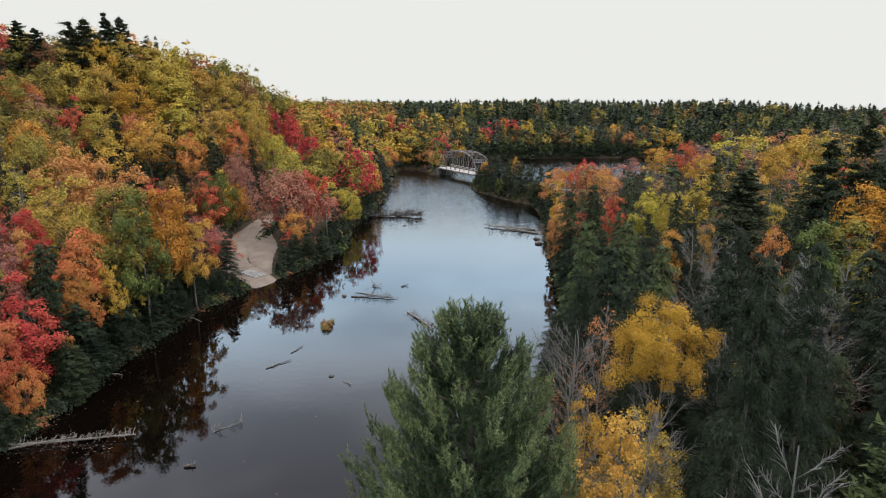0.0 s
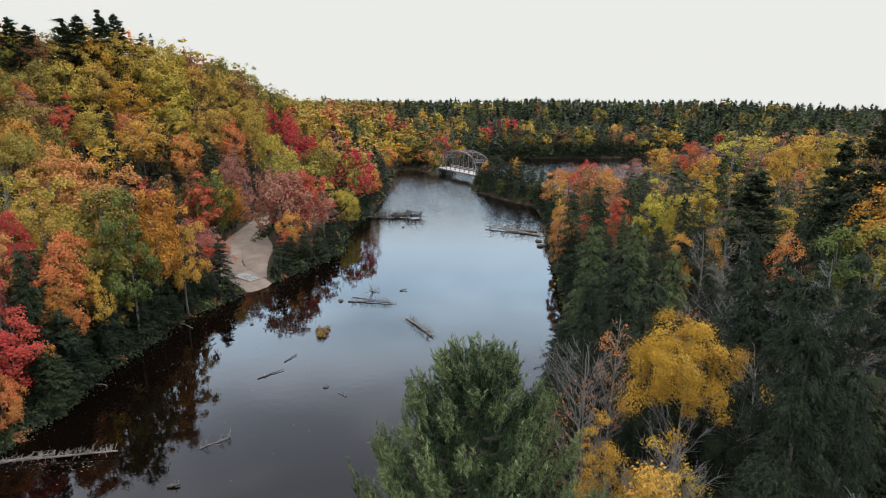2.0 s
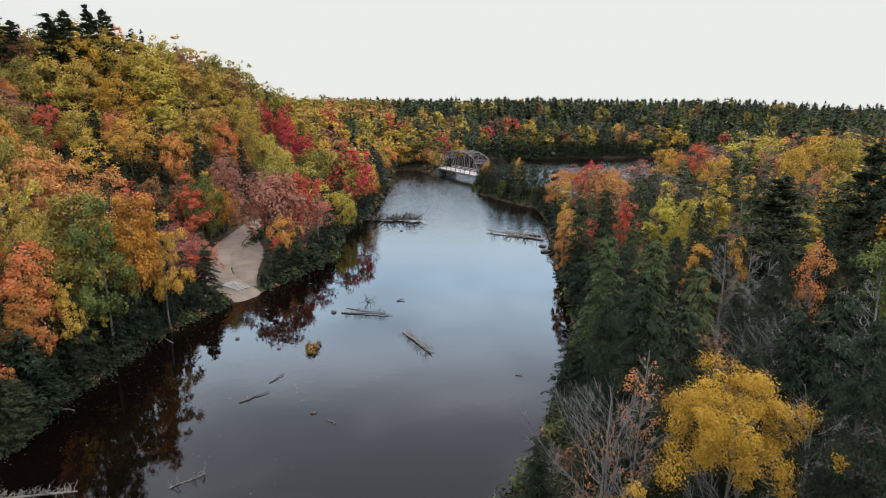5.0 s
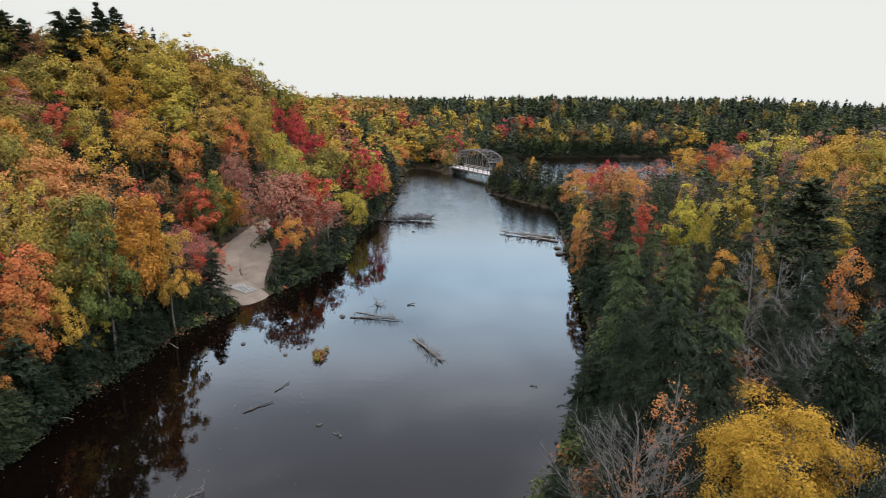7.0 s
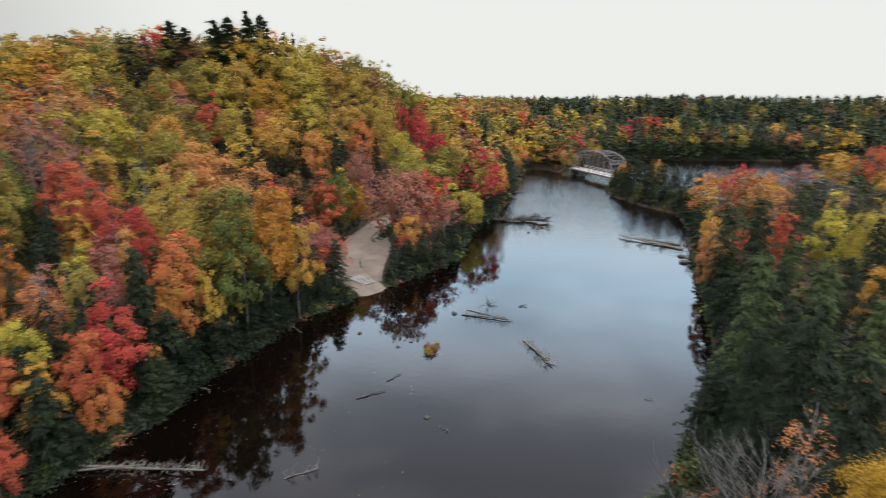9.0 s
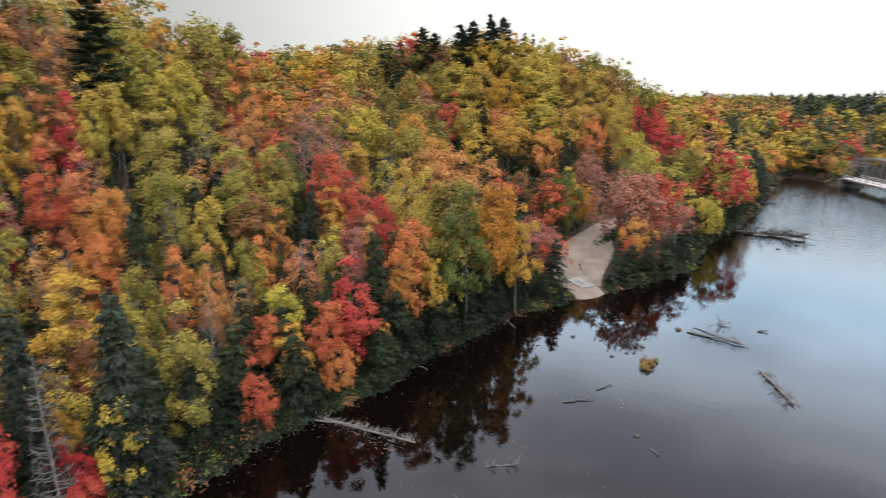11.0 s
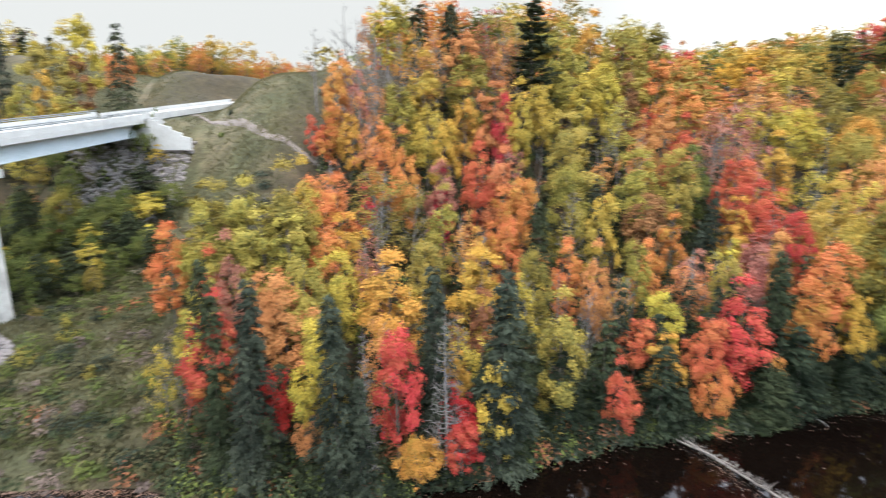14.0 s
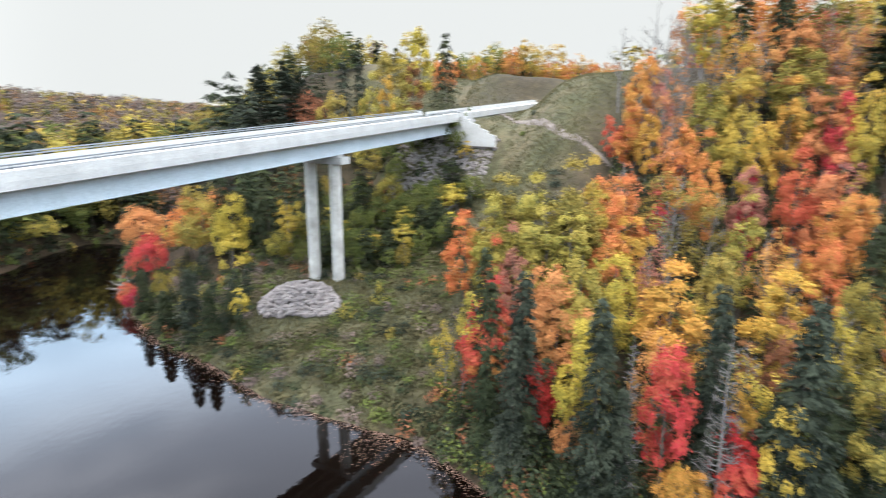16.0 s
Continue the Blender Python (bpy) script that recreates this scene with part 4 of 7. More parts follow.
SLOPE_TREES_3 = [
    ("maple", "yellow", -55.2, 3.8, 12, 4.3),
    ("maple", "moss", -51.3, 1.3, 13, 6.4),
    ("maple", "olive", -53.7, -1.8, 12, 5),
    ("maple", "moss", -55.0, -4.2, 12, 6.3),
    ("maple", "olive", -53.7, -5.5, 12, 4.5),
    ("maple", "olive", -49.9, -0.3, 11, 5.8),
    ("maple", "olive", -48.8, 1.9, 11, 4.6),
    ("maple", "orange", -56.9, 6.5, 12, 3.5),
    ("maple", "orange", -51.1, 4.9, 11, 4.5),
    ("maple", "gold", -52.8, 7.0, 11, 3.9),
    ("sparse", "salmon", -53.5, 18.4, 11, 3.5),
    ("sparse", "gold", -52.6, 20.2, 10, 3.5),
    ("maple", "orange", -52.7, 22.6, 10, 3.5),
    ("hemlock", "hemlock", -51.8, 25.5, 12, 3),
    ("sparse", "olive", -53.1, 29.8, 12, 4.4),
    ("maple", "mauve", -47.8, -2.6, 11, 2.6),
    ("maple", "olive", -47.9, -4.2, 10, 3.1),
    ("maple", "salmon", -44.7, 0.4, 11, 4.8),
    ("maple", "olive", -44.8, 2.8, 12, 4.8),
    ("maple", "yellow", -47.0, 5.4, 11, 4.5),
    ("maple", "gold", -45.4, 9.6, 12, 6.1),
    ("sparse", "mauve", -49.8, 8.5, 11, 2.7),
]
SLOPE_TREES_4 = [
    ("maple", "olive", -49.8, 13.5, 11, 3.8),
    ("maple", "gold", -46.8, 17.5, 11, 5.3),
    ("maple", "rust", -44.8, 17.2, 8, 3.1),
    ("maple", "rust", -43.1, 14.3, 7, 2.5),
    ("spruce", "spruce", -37.5, 11.4, 14, 3.4),
    ("spruce", "spruce", -35.2, 15.3, 15, 5.8),
    ("spruce", "spruce", -35.6, 3.9, 14, 3.7),
    ("spruce", "spruce", -38.0, -1.5, 14, 3.9),
    ("spruce", "hemlock", -43.5, -4.9, 13, 2.1),
    ("spruce", "hemlock", -41.6, -3.8, 12, 2.3),
    ("sparse", "yellow", -44.4, 21.1, 10, 3.5),
    ("maple", "olive", -37.7, 20.9, 11, 4.7),
    ("maple", "orange", -48.5, 27.2, 10, 3.5),
    ("maple", "moss", -45.3, 22.2, 11, 3.7),
    ("maple", "red", -42.7, -3.8, 10, 4.5),
    ("maple", "red", -43.2, -5.2, 9, 2.9),
    ("maple", "orange", -42.4, -4.3, 8, 4.1),
    ("maple", "salmon", -43.5, 1.0, 9, 4.5),
    ("maple", "yellow", -38.2, 2.7, 10, 3.6),
    ("maple", "yellow", -38.6, 3.6, 7, 3.1),
    ("maple", "crimson", -39.5, -0.2, 6, 3.8),
    ("maple", "salmon", -37.4, 2.2, 4, 2.7),
]
SLOPE_TREES_5 = [
    ("maple", "red", -36.0, 8.0, 11, 3.4),
    ("sparse", "salmon", -38.2, 7.5, 10, 2.6),
    ("maple", "gold", -34.8, 9.0, 4.5, 1.7),
    ("maple", "gold", -34.9, 9.3, 4, 4.1),
    ("maple", "gold", -39.0, 13.2, 7, 2),
    ("sparse", "crimson", -36.0, 12.1, 7, 2.4),
    ("maple", "crimson", -34.9, 12.8, 6, 2.2),
    ("maple", "red", -34.6, 12.1, 5, 2.9),
    ("birch", "yellow", -34.9, 14.6, 9, 3),
    ("dead", "rust", -34.9, 11.0, 13, 3.4),
    ("dead", "rust", -35.7, 5.8, 12, 1.8),
    ("spruce", "spruce", -34.9, 5.3, 9, 2.8),
    ("spruce", "hemlock", -35.2, 17.1, 9, 2.6),
]
BROW_TREES_1 = [
    ("maple", "yellow", -51.3, 31.9, 12, 4.1),
    ("maple", "olive", -58.5, 40.8, 13, 6.3),
    ("maple", "olive", -58.0, 45.8, 13, 5.3),
    ("maple", "rust", -52.7, 38.7, 11, 5.7),
    ("maple", "flame", -50.7, 40.0, 10, 3.4),
    ("maple", "red", -57.6, 53.9, 13, 5.7),
    ("maple", "red", -53.4, 53.7, 12, 4.9),
    ("maple", "gold", -53.4, 50.4, 10, 3.8),
    ("spruce", "spruce", -53.3, 46.9, 11, 2.5),
    ("sparse", "mauve", -65.3, 56.8, 13, 5.9),
    ("maple", "flame", -86.0, 66.3, 14.2, 7),
    ("maple", "flame", -83.0, 67.4, 12, 4.4),
    ("maple", "orange", -76.4, 55.3, 13, 5.5),
    ("maple", "red", -64.6, 51.3, 12, 4.9),
    ("maple", "salmon", -67.5, 50.1, 12, 4.8),
    ("maple", "olive", -78.7, 52.7, 13, 7.4),
    ("maple", "olive", -86.8, 55.6, 15, 9.7),
    ("maple", "moss", -83.4, 59.3, 15, 6.2),
    ("maple", "rust", -76.0, 49.8, 12, 4.3),
    ("maple", "yellow", -75.7, 46.5, 13, 5.7),
    ("sparse", "olive", -68.8, 44.6, 12, 6.4),
    ("sparse", "salmon", -63.4, 44.5, 12, 4.8),
]
BROW_TREES_2 = [
    ("maple", "yellow", -82.1, 86.3, 14, 10.3),
    ("maple", "gold", -62.4, 64.2, 12, 6.1),
    ("sparse", "salmon", -94.8, 90.4, 13, 10),
    ("sparse", "mauve", -77.1, 69.8, 13, 6.4),
    ("sparse", "salmon", -89.9, 93.2, 13, 8),
    ("maple", "salmon", -61.5, 81.3, 13, 9),
    ("maple", "salmon", -60.1, 86.6, 12, 8.3),
    ("maple", "olive", -72.3, 89.6, 13, 7.8),
    ("sparse", "yellow", -59.0, 67.8, 12, 6.1),
    ("maple", "ochre", -53.4, 63.8, 12, 6),
    ("maple", "ochre", -49.3, 56.4, 11, 4.7),
    ("maple", "moss", -38.5, 53.9, 17.5, 7.9),
    ("maple", "ochre", -41.1, 54.3, 15, 5.6),
    ("maple", "green", -35.4, 53.3, 16.5, 5.3),
    ("maple", "amber", -36.0, 59.6, 17.5, 6.8),
    ("maple", "gold", -34.0, 62.6, 14, 4.4),
    ("maple", "red", -48.1, 54.0, 11, 3.8),
    ("maple", "salmon", -45.3, 48.1, 11, 3.9),
    ("maple", "mauve", -44.6, 44.4, 11, 4.3),
    ("maple", "orange", -38.0, 46.3, 13, 5.5),
    ("maple", "flame", -37.4, 44.5, 10, 3.7),
    ("maple", "gold", -36.7, 48.9, 10, 3.1),
]
BROW_TREES_3 = [
    ("spruce", "hemlock", -38.0, 41.5, 13, 2.5),
    ("maple", "red", -37.9, 37.7, 10, 5.7),
    ("maple", "red", -37.3, 34.0, 9, 3.8),
    ("sparse", "salmon", -44.3, 37.6, 10, 5.3),
    ("maple", "moss", -44.5, 31.8, 11, 3.2),
    ("maple", "salmon", -45.9, 28.5, 10, 3.4),
    ("maple", "orange", -46.3, 34.4, 10, 2.8),
    ("sparse", "salmon", -43.7, 29.3, 9, 3.4),
    ("bare", "rust", -43.0, 30.2, 9, 3.9),
    ("bare", "rust", -39.3, 40.8, 8, 3),
    ("bare", "rust", -42.0, 25.8, 9, 3.7),
    ("maple", "yellow", -41.4, 32.7, 8, 4),
    ("maple", "red", -40.5, 29.6, 7, 3.8),
    ("maple", "orange", -35.9, 34.1, 5.5, 3.5),
    ("maple", "red", -36.2, 25.6, 6.5, 3),
    ("maple", "gold", -38.1, 31.0, 6.5, 3.2),
    ("maple", "orange", -36.6, 40.1, 5, 3),
    ("birch", "yellow", -36.6, 52.8, 6, 2.8),
    ("spruce", "hemlock", -35.1, 38.1, 6, 3.4),
    ("spruce", "hemlock", -35.2, 39.8, 5, 3.5),
    ("maple", "green", -60.7, 49.7, 12, 4.9),
    ("maple", "olive", -42.0, 39.3, 10, 3.6),
]
BROW_TREES_4 = [
    ("maple", "mauve", -39.5, 77.8, 9, 7.7),
    ("sparse", "red", -36.2, 76.5, 6.5, 5.3),
]
HILL_TREES_1 = [
    ("pine", "hemlock", -88.7, 130.6, 18, 7.3),
    ("pine", "hemlock", -87.8, 135.1, 18, 6),
    ("pine", "hemlock", -85.3, 139.8, 18, 6.5),
    ("pine", "hemlock", -84.5, 144.9, 17, 7.7),
    ("pine", "hemlock", -100.8, 129.7, 16, 7.2),
    ("pine", "hemlock", -96.2, 129.4, 15, 6),
    ("spruce", "hemlock", -78.6, 145.1, 15, 2.4),
    ("spruce", "hemlock", -79.5, 151.9, 14, 2.8),
    ("maple", "moss", -100.8, 131.4, 12, 11.9),
    ("maple", "rust", -96.0, 131.0, 13, 8.2),
    ("maple", "moss", -89.7, 122.5, 13, 11),
    ("maple", "ochre", -88.3, 130.9, 13, 10.4),
    ("maple", "amber", -86.2, 135.6, 13, 9.9),
    ("maple", "ochre", -83.1, 141.1, 13, 10.4),
    ("maple", "yellow", -77.0, 142.8, 14, 10),
    ("maple", "yellow", -75.8, 152.2, 14, 10.1),
    ("bare", "rust", -75.3, 165.0, 12.8, 13.1),
    ("maple", "rust", -75.0, 159.4, 11, 9.6),
    ("maple", "moss", -69.2, 165.6, 14.1, 9),
    ("maple", "moss", -70.1, 195.9, 15.5, 10.8),
    ("maple", "moss", -62.2, 195.5, 15.1, 14.7),
    ("maple", "rust", -63.1, 163.5, 12, 10.7),
]
HILL_TREES_2 = [
    ("maple", "ochre", -85.8, 124.0, 13, 10.9),
    ("maple", "ochre", -81.4, 128.4, 13, 9.3),
    ("maple", "amber", -75.6, 130.1, 12, 10.9),
    ("maple", "yellow", -71.7, 139.6, 14, 12.1),
    ("maple", "ochre", -68.5, 148.8, 13, 15.1),
    ("maple", "ochre", -63.4, 154.3, 13, 9.9),
    ("maple", "red", -78.9, 112.1, 12, 6.3),
    ("spruce", "spruce", -72.7, 116.4, 11, 5.1),
    ("maple", "gold", -66.1, 116.6, 13, 11.3),
    ("maple", "ochre", -75.7, 114.7, 11, 8.8),
    ("maple", "salmon", -70.8, 119.8, 11, 6.4),
    ("maple", "yellow", -62.5, 126.2, 13, 7.5),
    ("maple", "ochre", -58.4, 131.8, 13, 11.1),
    ("maple", "ochre", -55.2, 150.6, 13, 10.2),
    ("maple", "ochre", -58.3, 142.0, 12, 6.8),
    ("maple", "red", -51.0, 171.3, 11, 7),
    ("maple", "crimson", -49.6, 148.2, 9, 3.8),
    ("maple", "yellow", -45.8, 137.9, 12, 7.7),
    ("maple", "orange", -53.2, 132.2, 12, 7.6),
    ("maple", "ochre", -49.7, 186.2, 12, 10.5),
    ("pine", "hemlock", -41.9, 194.6, 13, 10),
    ("maple", "moss", -35.6, 148.1, 12, 13.5),
]
HILL_TREES_3 = [
    ("pine", "spruce", -33.7, 188.9, 14, 8),
    ("maple", "ochre", -38.0, 263.5, 11, 13.8),
    ("maple", "orange", -28.1, 226.8, 11, 9.4),
    ("maple", "orange", -58.2, 118.2, 12, 8.2),
    ("spruce", "hemlock", -53.9, 118.9, 13, 5.2),
    ("maple", "mauve", -49.3, 120.6, 11, 7),
    ("maple", "olive", -40.7, 128.2, 12, 8.7),
    ("maple", "rust", -49.0, 100.5, 11, 5),
    ("maple", "red", -47.0, 100.0, 10, 4.5),
    ("maple", "amber", -43.8, 105.0, 9.5, 5.9),
    ("maple", "moss", -44.2, 99.7, 12, 4.7),
    ("maple", "gold", -24.5, 154.0, 11, 7.6),
    ("maple", "moss", -91.1, 113.2, 12, 9.5),
    ("maple", "orange", -90.8, 115.9, 11, 8.1),
    ("maple", "moss", -78.9, 101.2, 12, 12.7),
    ("maple", "mauve", -86.7, 112.1, 11, 6.2),
    ("maple", "ochre", -67.0, 89.9, 12, 8.7),
    ("maple", "gold", -77.3, 95.6, 12, 8.1),
    ("spruce", "hemlock", -62.3, 119.1, 13, 4.5),
    ("spruce", "hemlock", -48.5, 130.0, 11, 4.3),
    ("maple", "ochre", -51.7, 142.8, 11, 6.7),
]
FLAT_TREES_1 = [
    ("maple", "red", 34.9, 152.7, 10, 6.9),
    ("maple", "salmon", 35.2, 136.1, 10, 8.1),
    ("maple", "gold", 34.9, 132.5, 9, 7.3),
    ("sparse", "mauve", 46.7, 151.3, 10, 10.5),
    ("maple", "gold", 59.4, 166.5, 11, 10.8),
    ("maple", "red", 62.3, 153.7, 11, 8.4),
    ("sparse", "mauve", 63.3, 144.8, 11, 8),
    ("maple", "gold", 61.0, 136.9, 10, 9.3),
    ("sparse", "yellow", 73.5, 152.0, 13, 11.8),
    ("sparse", "mauve", 70.9, 134.3, 12, 7.3),
    ("maple", "gold", 74.7, 130.1, 12, 8.2),
    ("maple", "gold", 87.1, 142.2, 12, 11.6),
    ("maple", "ochre", 86.6, 132.6, 12, 8.7),
    ("maple", "red", 77.4, 110.9, 9, 4.2),
    ("maple", "yellow", 77.4, 113.8, 9, 3),
    ("maple", "yellow", 41.9, 93.1, 10.6, 5.8),
    ("maple", "yellow", 31.4, 87.8, 11.8, 4.9),
    ("maple", "yellow", 33.3, 81.4, 11.8, 4.3),
    ("maple", "red", 27.5, 93.3, 9.4, 4),
    ("maple", "salmon", 16.4, 85.3, 10.6, 3.7),
    ("hemlock", "hemlock", 21.2, 81.8, 13, 5.5),
    ("hemlock", "hemlock", 17.6, 80.9, 13, 4.8),
]
FLAT_TREES_2 = [
    ("maple", "gold", 24.7, 57.3, 10.6, 3.8),
    ("sparse", "gold", 29.9, 60.7, 10.6, 3.6),
    ("hemlock", "pine", 12.9, 47.0, 14.2, 4.7),
    ("hemlock", "pine", 15.6, 43.3, 14.2, 5.4),
    ("hemlock", "hemlock", 11.5, 32.2, 14.2, 3.9),
    ("hemlock", "hemlock", 31.5, 73.9, 11.8, 4.7),
    ("bare", "rust", 25.7, 52.8, 11.8, 6.4),
    ("bare", "rust", 26.3, 48.7, 11.8, 5.4),
    ("hemlock", "hemlock", 52.0, 77.1, 12, 8.5),
    ("hemlock", "hemlock", 44.3, 59.5, 14.2, 6),
    ("birch", "yellow", 46.5, 74.7, 9.4, 3.8),
    ("maple", "amber", 46.8, 57.3, 14.2, 7.4),
    ("sparse", "orange", 34.1, 52.8, 11.8, 4.5),
    ("maple", "green", 30.9, 39.9, 14.2, 5.9),
    ("maple", "moss", 33.9, 39.8, 14.2, 5.7),
    ("bare", "rust", 28.0, 35.5, 13, 7.3),
    ("bare", "rust", 28.2, 31.1, 13, 6.3),
    ("bare", "rust", 24.6, 33.9, 13, 5.3),
    ("hemlock", "hemlock", 18.7, 26.0, 15.3, 5.6),
    ("hemlock", "hemlock", 17.3, 26.4, 14.2, 4.7),
    ("hemlock", "hemlock", 27.9, 29.2, 14.2, 4.6),
    ("hemlock", "pine", 17.9, 39.1, 13, 5),
]
FLAT_TREES_3 = [
    ("hemlock", "hemlock", 11.9, 27.3, 14.2, 3.8),
    ("bare", "rust", 26.0, 45.5, 11.8, 6.5),
]
CAPE_TREES_1 = [
    ("spruce", "spruce", -108.1, -62.8, 14, 5.5),
    ("pine", "spruce", -106.4, -57.2, 18, 5.5),
    ("pine", "spruce", -106.6, -52.6, 18, 6.7),
    ("pine", "spruce", -109.1, -50.0, 15, 5.5),
    ("maple", "rust", -109.5, -49.4, 12, 9.7),
    ("maple", "olive", -105.2, -41.7, 12, 7.1),
    ("spruce", "spruce", -111.6, -42.4, 16, 5.5),
    ("spruce", "spruce", -110.5, -38.4, 16, 4.9),
    ("maple", "olive", -107.1, -35.2, 14, 4.7),
    ("maple", "gold", -111.2, -33.6, 13, 3.6),
    ("maple", "olive", -117.4, -34.2, 15, 7.6),
    ("maple", "yellow", -125.4, -30.2, 17, 6.5),
    ("maple", "rust", -119.8, -30.3, 12, 5.4),
    ("hemlock", "hemlock", -109.1, -21.7, 16, 5.6),
    ("maple", "orange", -135.8, -27.6, 9, 5.8),
    ("maple", "gold", -107.4, -36.0, 9, 4.7),
    ("maple", "yellow", -70.6, -43.0, 9, 5.7),
    ("maple", "orange", -73.8, -51.5, 9, 7),
    ("maple", "salmon", -78.7, -63.7, 9, 8.1),
    ("maple", "red", -69.1, -54.8, 6.5, 6.9),
    ("maple", "olive", -71.7, -48.0, 11, 7.6),
    ("birch", "yellow", -71.0, -34.6, 9, 3.3),
]
CAPE_TREES_2 = [
    ("maple", "red", -62.4, -53.2, 3.5, 4.4),
    ("maple", "crimson", -61.1, -51.5, 3, 4.4),
    ("spruce", "hemlock", -52.6, -34.9, 6, 3.2),
    ("spruce", "spruce", -54.7, -38.9, 7, 3.3),
    ("spruce", "hemlock", -59.6, -48.6, 6, 3.3),
    ("spruce", "hemlock", -55.1, -42.3, 5, 3.5),
    ("birch", "yellow", -54.3, -32.4, 4.5, 2.1),
    ("maple", "moss", -61.6, -47.5, 4, 2.9),
    ("hemlock", "hemlock", -74.3, -42.7, 12, 5.4),
    ("hemlock", "hemlock", -69.6, -36.8, 12, 4.6),
    ("hemlock", "hemlock", -73.5, -45.7, 12, 5.4),
    ("hemlock", "hemlock", -79.3, -27.3, 10, 5.3),
    ("hemlock", "hemlock", -71.9, -30.8, 11, 4.1),
    ("maple", "orange", -55.5, -8.5, 10, 4.5),
    ("maple", "red", -48.5, -4.3, 10, 2.6),
    ("sparse", "yellow", -44.2, -7.8, 7, 2.8),
    ("maple", "moss", -85.2, -25.0, 6, 6.5),
    ("maple", "green", -78.4, -18.9, 6, 6.8),
    ("hemlock", "hemlock", -72.0, -15.0, 6, 4.6),
    ("maple", "green", -79.3, -25.7, 6, 5.3),
    ("spruce", "hemlock", -38.0, -3.7, 9, 2.6),
    ("spruce", "spruce", -35.7, -1.8, 11, 2.4),
]
CAPE_TREES_3 = [
    ("maple", "olive", -47.7, -6.3, 7, 2.6),
]
RAMP_TREES_1 = [
    ("maple", "mauve", -31.8, 96.4, 14.5, 12.0),
    ("maple", "red", -28.9, 102.5, 14.5, 5.6),
    ("sparse", "mauve", -24.9, 101.5, 10, 7.1),
    ("maple", "yellow", -24.0, 119.6, 9.5, 6.2),
    ("maple", "orange", -28.5, 91.2, 7, 5.6),
    ("maple", "red", -29.0, 89.4, 4, 4.2),
    ("maple", "gold", -46.0, 104.5, 11, 5.1),
    ("maple", "green", -45.2, 99.2, 12, 7.4),
    ("maple", "red", -45.6, 95.7, 12, 6.1),
    ("maple", "red", -40.0, 85.6, 5, 8.8),
    ("hemlock", "hemlock", -27.4, 86.3, 4.5, 5.3),
    ("hemlock", "hemlock", -25.2, 88.0, 4.5, 5.4),
    ("hemlock", "hemlock", -23.5, 91.0, 4.5, 5.6),
]


KEY_TREES = SLOPE_TREES_1 + SLOPE_TREES_2 + SLOPE_TREES_3 + SLOPE_TREES_4 + SLOPE_TREES_5 + BROW_TREES_1 + BROW_TREES_2 + BROW_TREES_3 + BROW_TREES_4 + HILL_TREES_1 + HILL_TREES_2 + HILL_TREES_3 + FLAT_TREES_1 + FLAT_TREES_2 + FLAT_TREES_3 + CAPE_TREES_1 + CAPE_TREES_2 + CAPE_TREES_3 + RAMP_TREES_1


def plant_key_trees():
    for form, hue, x, y, height, width in KEY_TREES:
        away = math.hypot(x, y)
        if hue == "hemlock" and x > 0 and y < 75:
            hue = "cedar"
        slim = {"spruce": 0.3, "hemlock": 0.4, "dead": 0.22, "pine": 0.56}.get(form, 0.34)
        tree(form, hue, x, y, height, min(max(width, height * slim), height * 0.9), 0 if away < 92 or form == "pine" else 1 if away < 172 else 2)


plant_key_trees()


